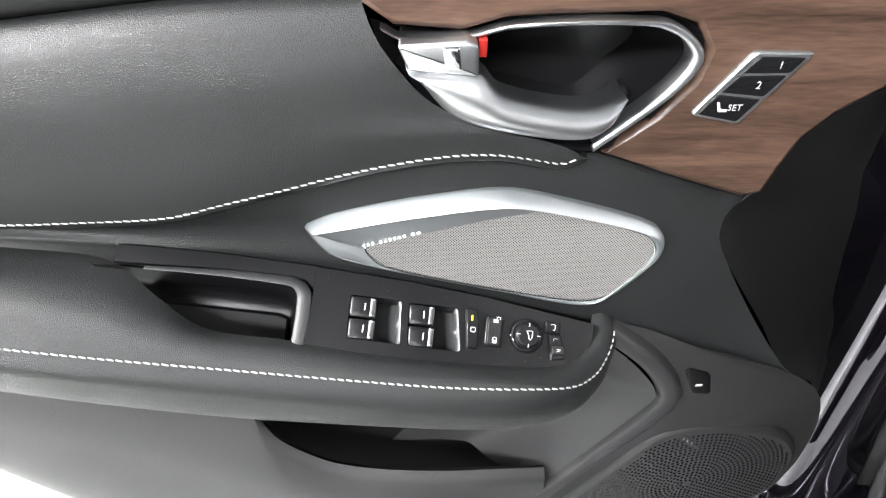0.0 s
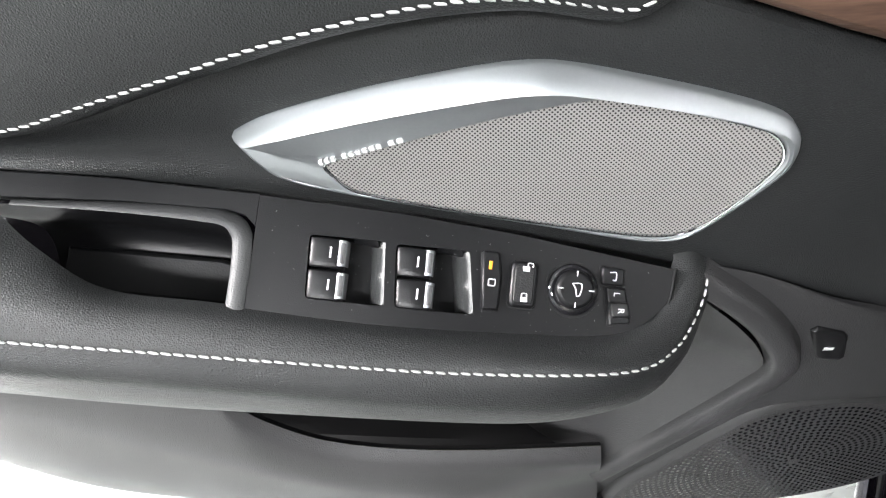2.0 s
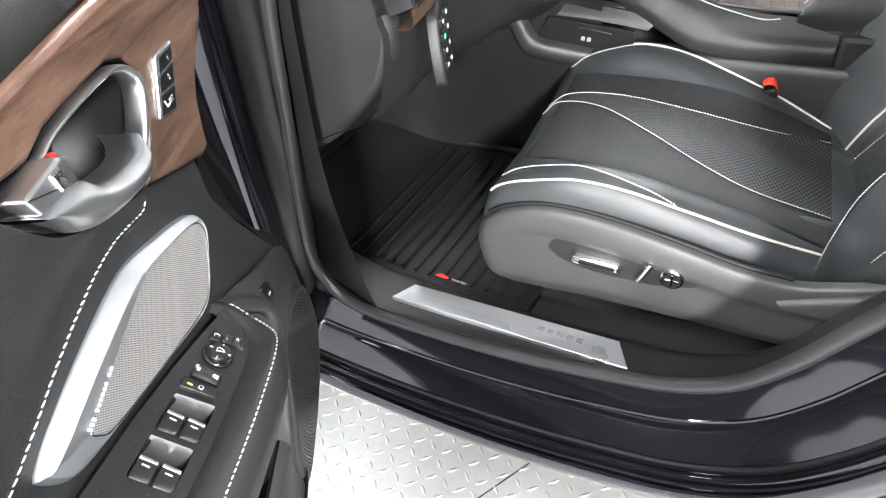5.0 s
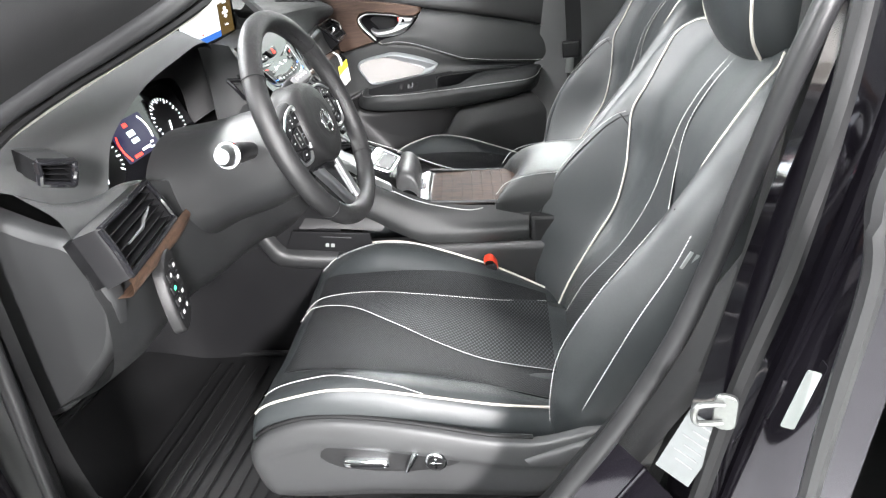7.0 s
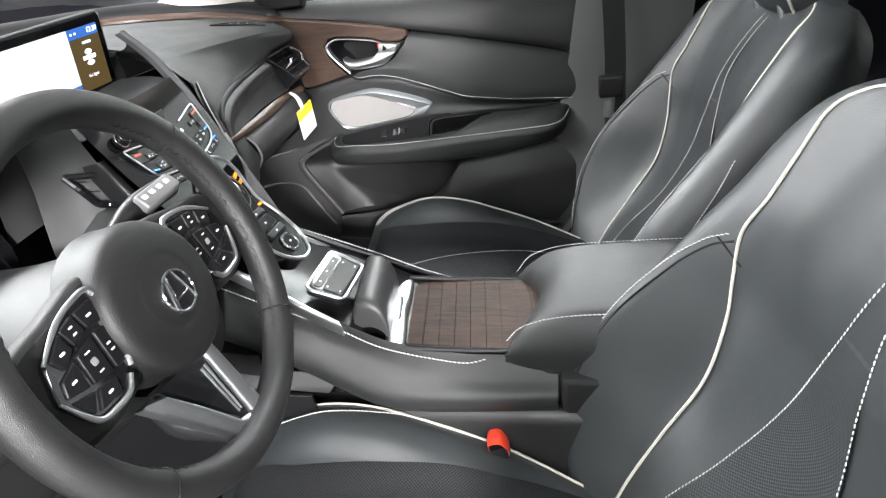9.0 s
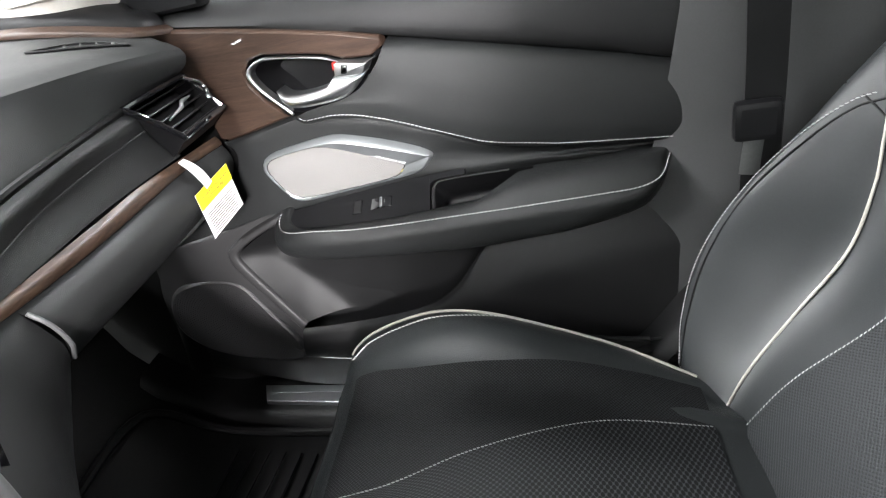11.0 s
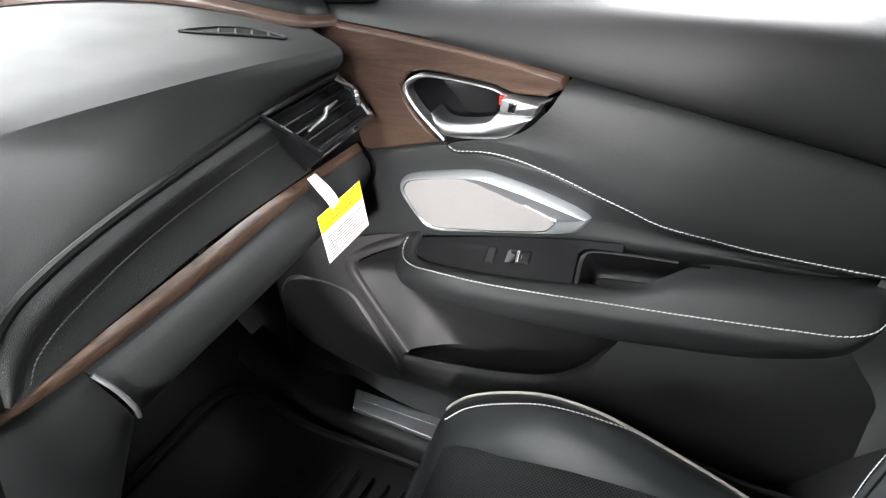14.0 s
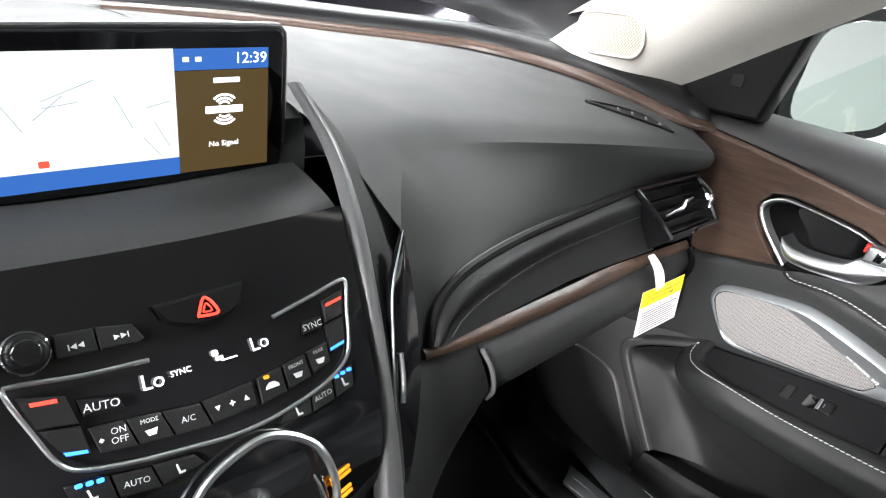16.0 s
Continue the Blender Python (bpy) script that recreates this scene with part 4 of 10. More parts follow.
                rails.append([(x + 0.0006, y, -0.004), (x + 0.0010, y, 0.0006 - low), (x + 0.006, y, 0.0026 - low), (x + 0.012, y, 0.0030 - low), (x + 0.0165, y, 0.0022 - low), (x + 0.0180, y, -0.0010 - low), (x + 0.0178, y, -0.008)])
            key = skin("window_key", rails, SMOOTH_BLACK, well, place=f, nu=26, nv=14)
            x, y = (lo + hi) / 2
            h = (hi[1] - lo[1]) / 2 - 0.0010
            skin("key_tip", [[(x + 0.0150, y + m * h, 0.0030), (x + 0.0166, y + m * h, 0.0037), (x + 0.0188, y + m * h, 0.0018), (x + 0.0198, y + m * h, -0.0060)] for m in (-1, 0, 1)], ALU, key, place=f, nu=12, nv=6, thick=0.0006, label="satin metal tip")
            skin("tip_face", [[(x + 0.0158, y + m * h * 0.8, 0.0040), (x + 0.0168, y + m * h * 0.8, 0.0040), (x + 0.0184, y + m * h * 0.8, 0.0028)] for m in (-1, 0, 1)], GREY_PLASTIC, key, place=f, nu=8, nv=5, thick=0.0003)
            plate("key_mark", rect(x + 0.0112, y, 0.0009, 0.0052), 0.0026, 0.0037, WHITE if driver else LABEL, key, 0.0001, place=f)

    if driver:
        window_switch([(-0.0570, 0.0182), (-0.0195, 0.0187), (-0.0170, -0.0133), (-0.0557, -0.0136)], 2)
        window_switch([(-0.0142, 0.0182), (0.0228, 0.0189), (0.0277, -0.0128), (-0.0118, -0.0134)], 2)
        gap([(0.0288, 0.0185), (0.0378, 0.0188), (0.0398, 0.0071), (0.0394, -0.0088), (0.0318, -0.0097)])
        lk = plate("window_lock_switch", [(0.0288, 0.0185), (0.0300, 0.0198), (0.0365, 0.0198), (0.0378, 0.0188), (0.0398, 0.0071), (0.0394, -0.0088), (0.0386, -0.0097), (0.0318, -0.0097), (0.0308, -0.0088)], 0.0, 0.0045, SMOOTH_BLACK, arm, 0.0012, place=f)
        plate("orange_light", rect(0.0335, 0.0127, 0.0016, 0.0042), 0.0040, 0.0047, GLOW_ORANGE, lk, 0.0001, place=f, label="lit orange light")
        plate("window_mark", rect(0.0348, 0.0042, 0.0038, 0.0038, 0.0008), 0.0040, 0.0048, WHITE, lk, 0.0001, place=f)
        plate("window_mark", rect(0.0348, 0.0042, 0.0028, 0.0026), 0.0042, 0.0049, SMOOTH_BLACK, lk, 0.0001, place=f)
    lx = 0.0437 if driver else 0.02
    gap(rect(lx + 0.0073, 0.0050, 0.0136, 0.0232, 0.0028))
    dk = plate("door_lock_switch", rect(lx + 0.0073, 0.0050, 0.0136, 0.0232, 0.0028), 0.0, 0.0040, SMOOTH_BLACK, arm, 0.0014, place=f)
    plate("lock_face", rect(lx + 0.0073, 0.0050, 0.0100, 0.0190, 0.0020), 0.0030, 0.0044, PLASTIC, dk, 0.0006, place=f)
    for y, op in ((0.0128, 1), (-0.0025, 0)) if driver else ():
        plate("padlock_mark", rect(lx + 0.0078, y, 0.0034, 0.0024), 0.0040, 0.0047, WHITE, dk, 0.0001, place=f)
        tube("padlock_bow", [(lx + 0.0066 + op * 0.002, y + 0.001, 0.0047), (lx + 0.0066 + op * 0.002, y + 0.0028, 0.0047), (lx + 0.009 + op * 0.002, y + 0.0028, 0.0047), (lx + 0.009 + op * 0.002, y + 0.001, 0.0047)], 0.0003, WHITE, dk, n=14, sides=5, place=f)
    if driver:
        kn = plate("mirror_ring", ring(0.0766, 0.0052, 0.0132), 0.0, 0.0038, PIANO, arm, 0.0018, place=f, label="round mirror control")
        plate("mirror_knob", ring(0.0766, 0.0052, 0.0098), 0.003, 0.0078, SMOOTH_BLACK, kn, 0.002, place=f)
        for ang in (0, 90, 180, 270):
            c0, s0 = math.cos(radians(ang)), math.sin(radians(ang))
            plate("knob_mark", rect(0.0766 + 0.0078 * c0, 0.0052 + 0.0078 * s0, 0.0026 if abs(c0) > 0.5 else 0.0005, 0.0026 if abs(s0) > 0.5 else 0.0005), 0.0072, 0.0081, WHITE, kn, 0.0001, place=f)
        tube("mirror_mark", [(0.0745, 0.0080, 0.0079), (0.0790, 0.0080, 0.0079), (0.0785, 0.0025, 0.0079), (0.0770, 0.0020, 0.0079), (0.0762, 0.0055, 0.0079), (0.0745, 0.0080, 0.0079)], 0.0003, WHITE, kn, n=40, sides=5, place=f)
        gap(rect(0.0963, 0.0140, 0.0118, 0.0092, 0.0015))
        gap([(0.0930, 0.0082), (0.1034, 0.0086), (0.1072, -0.0085), (0.0962, -0.0104)])
        gap(ring(0.0766, 0.0052, 0.0132))
        fb = plate("mirror_fold_switch", rect(0.0963, 0.0140, 0.0118, 0.0092, 0.0015), 0.0, 0.0036, SMOOTH_BLACK, arm, 0.0012, place=f)
        tube("mirror_mark", [(0.0945, 0.0158, 0.0037), (0.0975, 0.0160, 0.0037), (0.0975, 0.0120, 0.0037), (0.0960, 0.0122, 0.0037)], 0.0003, WHITE, fb, n=24, sides=5, place=f)
        sl = plate("mirror_side_switch", [(0.0930, 0.0082), (0.1034, 0.0086), (0.1072, -0.0085), (0.0962, -0.0104)], 0.0, 0.0030, SMOOTH_BLACK, arm, 0.0012, place=f)
        plate("slider", [(0.0950, 0.0010), (0.1046, 0.0016), (0.1062, -0.0058), (0.0966, -0.0068)], 0.002, 0.0050, PLASTIC, sl, 0.0012, place=f)
        lettering("mark", "L", f, 0.0987, 0.0052, 0.0048, WHITE, sl, w=0.0032, turn=-90)
        lettering("mark", "R", f, 0.1008, -0.0030, 0.0048, WHITE, sl, w=0.0052, turn=-90)
        plate("tailgate_frame", [(0.7575, 0.7925), (0.7630, 0.7975), (0.781, 0.7915), (0.7862, 0.7860), (0.7915, 0.765), (0.788, 0.7595), (0.771, 0.7615), (0.7665, 0.767)], 0.0, 0.0225, PILLAR_TRIM, d, 0.001, place=door)
        bt = plate("tailgate_switch", [(0.7600, 0.792), (0.7635, 0.795), (0.780, 0.789), (0.7835, 0.785), (0.7885, 0.766), (0.786, 0.762), (0.772, 0.764), (0.769, 0.768)], 0.0, 0.0262, SMOOTH_BLACK, d, 0.0025, place=door, label="small black tailgate button")
        plate("tailgate_mark", [(0.7725, 0.777), (0.778, 0.777), (0.7775, 0.7745), (0.7720, 0.7745)], 0.0260, 0.0266, WHITE, bt, 0.0001, place=door)
    else:
        window_switch([(-0.026, 0.0150), (0.006, 0.0150), (0.008, -0.0030), (-0.025, -0.0030)], 1)

    tube("armrest_seam", [(p[0], p[1] - 0.0055 * min(1.0, max(0.0, (p[2] - 0.02) / 0.05)), p[2] + 0.0006) for p in arm_seam[:-3]], 0.0008, RUBBER, arm, n=70, sides=6, place=door, label="dark seam")
    if driver:
        rnd = random.Random(11)
        verts, faces = [], []
        for k in range(150):
            x, y, r = rnd.uniform(-0.080, 0.118), rnd.uniform(-0.018, 0.029), rnd.choice((0.00012, 0.00016, 0.0002, 0.00028))
            if y > 0.030 - max(0.0, x) * 0.1 or y < -0.019 + max(0.0, x - 0.08) * 0.35:
                continue
            a0, off = rnd.uniform(0, 3.1), len(verts)
            for p, q in ((1.6, 0), (0, 0.7), (-1.6, 0), (0, -0.7)):
                verts.append(f(x + r * (p * math.cos(a0) - q * math.sin(a0)), y + r * (p * math.sin(a0) + q * math.cos(a0)), 0.00095))
            faces.append((off, off + 1, off + 2, off + 3))
        tagged(part("dust", verts, faces, LABEL, arm, "pale dust specks", smooth=False), kind="stuff")
    # lower lining with map pocket
    if driver:
        lip = [(0.395, 0.795, 0.034), (0.411, 0.756, 0.044), (0.427, 0.733, 0.047), (0.470, 0.706, 0.049), (0.542, 0.692, 0.048), (0.652, 0.682, 0.040)]
    else:
        lip = [(0.385, 0.800, 0.034), (0.405, 0.768, 0.044), (0.432, 0.722, 0.047), (0.470, 0.690, 0.049), (0.560, 0.660, 0.050), (0.652, 0.638, 0.047)]

    def below(dv, dw):
        return [(u, v - dv, w + dw) for u, v, w in lip]

    # passenger's lining takes the blacker plastic: the seat's shade put into its colour
    low = s("lower_panel", [[(0.10, 0.875, 0.02), (0.25, 0.84, 0.024), (0.34, 0.815, 0.028)] + lip,
                            [(0.10, 0.86, 0.03), (0.25, 0.825, 0.036), (0.34, 0.797, 0.040)] + below(0.008, 0.008),
                            [(0.11, 0.79, 0.045), (0.24, 0.755, 0.052), (0.33, 0.725, 0.056), (0.38, 0.70, 0.060), (0.41, 0.685, 0.062), (0.44, 0.67 if driver else 0.66, 0.063), (0.49, 0.655 if driver else 0.640, 0.063), (0.55, 0.642 if driver else 0.62, 0.062), (0.655, 0.628 if driver else 0.598, 0.040 if driver else 0.056)],
                            [(0.13, 0.73, 0.035) if driver else (0.09, 0.60, 0.035), (0.20, 0.665 if driver else 0.59, 0.040), (0.26, 0.61 if driver else 0.585, 0.040), (0.35, 0.585, 0.040), (0.40, 0.579, 0.040), (0.45, 0.575, 0.040), (0.5, 0.572, 0.040), (0.56, 0.57, 0.04), (0.66, 0.567, 0.036)],
                            [(0.13, 0.725, -0.02) if driver else (0.09, 0.59, -0.02), (0.20, 0.655 if driver else 0.58, -0.02), (0.26, 0.60 if driver else 0.575, -0.02), (0.35, 0.575, -0.02), (0.40, 0.569, -0.02), (0.45, 0.565, -0.02), (0.5, 0.562, -0.02), (0.56, 0.56, -0.02), (0.66, 0.557, -0.02)]],
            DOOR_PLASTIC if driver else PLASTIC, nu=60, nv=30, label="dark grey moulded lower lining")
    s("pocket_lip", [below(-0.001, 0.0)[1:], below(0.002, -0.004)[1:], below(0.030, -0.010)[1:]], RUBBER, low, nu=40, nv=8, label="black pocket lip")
    back = 0.0 if driver else 0.012
    # back wall darker than the lining: the pocket's inner shade put into its colour
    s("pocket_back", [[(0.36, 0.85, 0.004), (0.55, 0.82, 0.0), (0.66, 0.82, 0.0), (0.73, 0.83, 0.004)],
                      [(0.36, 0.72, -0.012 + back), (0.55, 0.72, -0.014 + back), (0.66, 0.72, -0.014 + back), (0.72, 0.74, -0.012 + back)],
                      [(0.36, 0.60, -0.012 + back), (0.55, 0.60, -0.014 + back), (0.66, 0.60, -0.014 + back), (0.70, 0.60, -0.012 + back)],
                      [(0.36, 0.59, 0.045), (0.55, 0.585, 0.05), (0.66, 0.585, 0.045), (0.70, 0.59, 0.03)]], RUBBER if driver else PLASTIC, low, nu=24, nv=16, label="pocket back wall, blackened for the shade in the pocket")
    # blacker plastic again on the passenger's side, shade carried by the colour
    s("pocket_front_wall", [[(0.682, 0.833, 0.024), (0.7205, 0.799, 0.031), (0.7375, 0.772, 0.033), (0.7315, 0.757, 0.033), (0.690, 0.704, 0.037), (0.645, 0.648, 0.041)],
                            [(0.674, 0.832, 0.022), (0.708, 0.797, 0.024), (0.722, 0.772, 0.024), (0.716, 0.757, 0.024), (0.676, 0.704, 0.025), (0.632, 0.648, 0.027)],
                            [(0.665, 0.830, 0.020), (0.682, 0.795, 0.012), (0.690, 0.772, 0.008), (0.684, 0.755, 0.006), (0.646, 0.704, 0.004), (0.603, 0.648, 0.004)],
                            [(0.655, 0.828, 0.016), (0.662, 0.792, 0.004), (0.668, 0.770, -0.004), (0.662, 0.752, -0.010 + back), (0.626, 0.702, -0.014 + back), (0.584, 0.648, -0.014 + back)],
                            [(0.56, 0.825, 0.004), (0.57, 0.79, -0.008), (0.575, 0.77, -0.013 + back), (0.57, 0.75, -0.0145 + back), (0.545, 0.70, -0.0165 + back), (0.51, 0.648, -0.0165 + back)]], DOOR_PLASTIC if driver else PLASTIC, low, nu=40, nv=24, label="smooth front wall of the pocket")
    s("pocket_ridge", [[(0.676, 0.835, 0.018), (0.7215, 0.799, 0.026), (0.738, 0.773, 0.030), (0.732, 0.757, 0.031), (0.690, 0.704, 0.035), (0.645, 0.648, 0.039)],
                       [(0.680, 0.838, 0.026), (0.7245, 0.802, 0.034), (0.742, 0.774, 0.038), (0.735, 0.755, 0.039), (0.693, 0.702, 0.043), (0.648, 0.645, 0.046)],
                       [(0.690, 0.843, 0.025), (0.734, 0.807, 0.033), (0.755, 0.775, 0.037), (0.747, 0.748, 0.038), (0.703, 0.695, 0.042), (0.657, 0.636, 0.045)],
                       [(0.694, 0.845, 0.014), (0.738, 0.810, 0.022), (0.760, 0.775, 0.026), (0.751, 0.745, 0.027), (0.707, 0.692, 0.031), (0.660, 0.632, 0.034)]], DOOR_PLASTIC, low, nu=60, nv=14, label="satin dark pocket ridge")
    if not driver:
        s("door_foot", [[(0.12, 0.62, 0.034), (0.3, 0.585, 0.04), (0.5, 0.572, 0.04), (0.66, 0.567, 0.036), (0.78, 0.566, 0.01), (0.88, 0.60, 0.0)], [(0.12, 0.52, 0.02), (0.3, 0.50, 0.022), (0.5, 0.495, 0.022), (0.66, 0.49, 0.02), (0.78, 0.49, 0.0), (0.88, 0.50, -0.01)]], DOOR_PLASTIC, nu=24, nv=6, label="black foot of the door lining")
    fr = s("speaker_panel", [[(0.688, 0.842, 0.016), (0.736, 0.809, 0.022), (0.758, 0.775, 0.026), (0.750, 0.746, 0.027), (0.706, 0.693, 0.030), (0.659, 0.634, 0.033), (0.640, 0.60, 0.036), (0.63, 0.567, 0.036)],
                             [(0.72, 0.835, 0.018), (0.770, 0.805, 0.022), (0.785, 0.775, 0.024), (0.785, 0.735, 0.026), (0.755, 0.68, 0.028), (0.715, 0.62, 0.030), (0.69, 0.59, 0.030), (0.67, 0.562, 0.030)],
                             [(0.77, 0.812, 0.017), (0.815, 0.79, 0.018), (0.832, 0.765, 0.018), (0.835, 0.72, 0.020), (0.82, 0.67, 0.022), (0.79, 0.62, 0.022), (0.76, 0.59, 0.022), (0.73, 0.563, 0.022)],
                             [(0.80, 0.80, 0.014), (0.86, 0.772, 0.010), (0.90, 0.74, 0.004), (0.92, 0.70, 0.0), (0.925, 0.65, 0.0), (0.915, 0.60, 0.002), (0.87, 0.566, 0.006), (0.81, 0.552, 0.010)]], DOOR_PLASTIC, nu=50, nv=26, label="black panel with round speaker")
    # raised speaker field with rings of small holes
    field = [(0.668, 0.605), (0.700, 0.648), (0.730, 0.688), (0.752, 0.712), (0.785, 0.720), (0.83, 0.714), (0.885, 0.690), (0.908, 0.65), (0.898, 0.595), (0.84, 0.560), (0.73, 0.553), (0.665, 0.566)]
    fc = np.array([0.80, 0.630])
    bore = 0.0014 if driver else 0.0007
    sf = plate("speaker_field", field, 0.0, 0.031, DOOR_PLASTIC, fr, 0.006, n=60, label="black perforated speaker field", place=lambda u, v, w: door(u, v, w + 0.010 - (u - 0.655) * 0.10))
    poly = curve(field, 60, True)
    verts, faces = [], []
    for r in np.arange(0.006, 0.17, 0.0042):
        k = max(6, int(2 * math.pi * r / 0.0046))
        for i in range(k):
            a0 = 2 * math.pi * (i + 0.5 * (int(r / 0.0042) % 2)) / k
            c0 = fc + r * np.array([math.cos(a0), math.sin(a0)])
            x0, y0 = poly[:, 0], poly[:, 1]
            x1, y1 = np.roll(x0, -1), np.roll(y0, -1)
            hit = ((y0 > c0[1]) != (y1 > c0[1])) & (c0[0] < (x1 - x0) * (c0[1] - y0) / (y1 - y0 + 1e-12) + x0)
            if hit.sum() % 2 == 0 or np.min(np.hypot(x0 - c0[0], y0 - c0[1])) < 0.011:
                continue
            off = len(verts)
            for j in range(6):
                b0 = j * math.pi / 3
                u0, v0 = c0[0] + bore * math.cos(b0), c0[1] + bore * math.sin(b0)
                verts.append(door(u0, v0, 0.0413 - (u0 - 0.655) * 0.10))
            faces.append(tuple(range(off, off + 6)))
    tagged(part("speaker_holes", verts, faces, PIANO, sf, "rings of small dark holes", smooth=False), kind="stuff")
    return d


build_door(driver_door, True)
build_door(passenger_door, False)

# ---------------------------------------------------------------- seats


def build_seat(cx, out, name_label, lean=0.0):
    """A front seat about x = cx; out is -1 where its outer side faces west, 1 where it faces east."""
    t = thing("leather_seat", (cx, 0.3, 0.42), name_label, "car seat", "front seats")
    turn = radians(5)

    def at(x, y, z):
        return (cx + x * math.cos(turn) - (y + 0.087) * math.sin(turn), x * math.sin(turn) + (y + 0.087) * math.cos(turn) - 0.087, z)

    # cushion: rails run from the left side over the top to the right side, one for each depth
    def section(y, zc, zb, hw, drop):
        return [(-hw + 0.010, y, zb - drop), (-hw - 0.019, y, zb - 0.055), (-hw - 0.012, y, zb - 0.012), (-hw + 0.012, y, zb + 0.003), (-hw + 0.045, y, zb - 0.003), (-hw + 0.085, y, zc + 0.006),
                (-0.09, y, zc - 0.002), (0, y, zc), (0.09, y, zc - 0.002), (hw - 0.085, y, zc + 0.006), (hw - 0.045, y, zb - 0.003), (hw - 0.012, y, zb + 0.003), (hw + 0.012, y, zb - 0.012), (hw + 0.019, y, zb - 0.055), (hw - 0.010, y, zb - drop)]

    rails = [section(0.600, 0.560, 0.575, 0.226, 0.07), section(0.612, 0.600, 0.612, 0.234, 0.10), section(0.600, 0.636, 0.645, 0.239, 0.12), section(0.570, 0.660, 0.673, 0.243, 0.13), section(0.510, 0.668, 0.695, 0.247, 0.14), section(0.450, 0.664, 0.704, 0.247, 0.14),
             section(0.380, 0.655, 0.694, 0.244, 0.13), section(0.290, 0.635, 0.664, 0.235, 0.12), section(0.200, 0.612, 0.630, 0.222, 0.11), section(0.110, 0.590, 0.590, 0.200, 0.10), section(0.040, 0.575, 0.57, 0.185, 0.10)]
    cushion = skin("cushion", rails, LEATHER_SEAT, t, nu=80, nv=46, place=at, label="black leather seat cushion")

    fine = net(rails, 160, 120)
    nose = int(np.argmax(fine[80, :, 1]))

    def top(x, y):
        """Height of the cushion's upper face."""
        mid = fine[12:148, nose:]
        zs = [float(np.interp(x, mid[:, j, 0], mid[:, j, 2])) for j in range(mid.shape[1])]
        ys = [float(np.interp(x, mid[:, j, 0], mid[:, j, 1])) for j in range(mid.shape[1])]
        return float(np.interp(-y, [-v for v in ys], zs))

    def on(xs, lift=0.001):
        return [(x, y, top(x, y) + lift) for x, y in xs]

    insert_rails = []
    for k in range(-4, 5):
        f = k / 4
        insert_rails.append(on([(f * 0.149, 0.602), (f * 0.159, 0.56), (f * 0.161, 0.48), (f * 0.169, 0.38), (f * 0.175, 0.28), (f * 0.174, 0.18), (f * 0.169, 0.10)], 0.0016))
    skin("perforated_centre", insert_rails, LEATHER_FINE, cushion, nu=90, nv=50, place=at, label="finely perforated leather centre")
    near = [(-out * 0.075, 0.600), (-out * 0.082, 0.56), (-out * 0.092, 0.46), (-out * 0.096, 0.34), (-out * 0.110, 0.20), (-out * 0.13, 0.10)]
    cross = [(-out * 0.045, 0.602), (-out * 0.05, 0.57), (-out * 0.035, 0.49), (out * 0.015, 0.40), (out * 0.065, 0.30), (out * 0.09, 0.22), (out * 0.095, 0.10)]
    na, cr = curve([(*p, 0) for p in near], 12), curve([(*p, 0) for p in cross], 12)
    skin("perforated_insert", [on([tuple((p + (q - p) * k / 8)[:2]) for p, q in zip(na, cr)], 0.0032) for k in range(9)], LEATHER_PERF, cushion, nu=80, nv=30, place=at, label="coarsely perforated leather insert")
    for sg in (-1, 1):
        tube("piping", on([(sg * 0.236, 0.600), (sg * 0.240, 0.590), (sg * 0.246, 0.565), (sg * 0.251, 0.52), (sg * 0.252, 0.46), (sg * 0.249, 0.39), (sg * 0.239, 0.30), (sg * 0.222, 0.20), (sg * 0.190, 0.10)], 0.0020), 0.0021, PIPING, cushion, n=70, place=at, label="cream piping")
        stitch("stitching", on([(sg * 0.208, 0.590), (sg * 0.216, 0.56), (sg * 0.222, 0.51), (sg * 0.227, 0.45), (sg * 0.236, 0.36), (sg * 0.239, 0.315)], 0.0030), cushion, at, 0.0060, radius=0.0009)
        if sg == -out:
            stitch("stitching", on(near, 0.0048), cushion, at, 0.0052)
            stitch("stitching", on(cross, 0.0048), cushion, at, 0.0052)
        tube("seam", on([(sg * 0.150, 0.603), (sg * 0.160, 0.56), (sg * 0.162, 0.48), (sg * 0.170, 0.38), (sg * 0.176, 0.28), (sg * 0.175, 0.18), (sg * 0.17, 0.10)], -0.0008), 0.0014, RUBBER, cushion, n=50, place=at, label="dark seam")
    # front skirt and base
    def trim_row(x, pts):
        return [(out * (x + dx), y, z) for dx, y, z in pts]

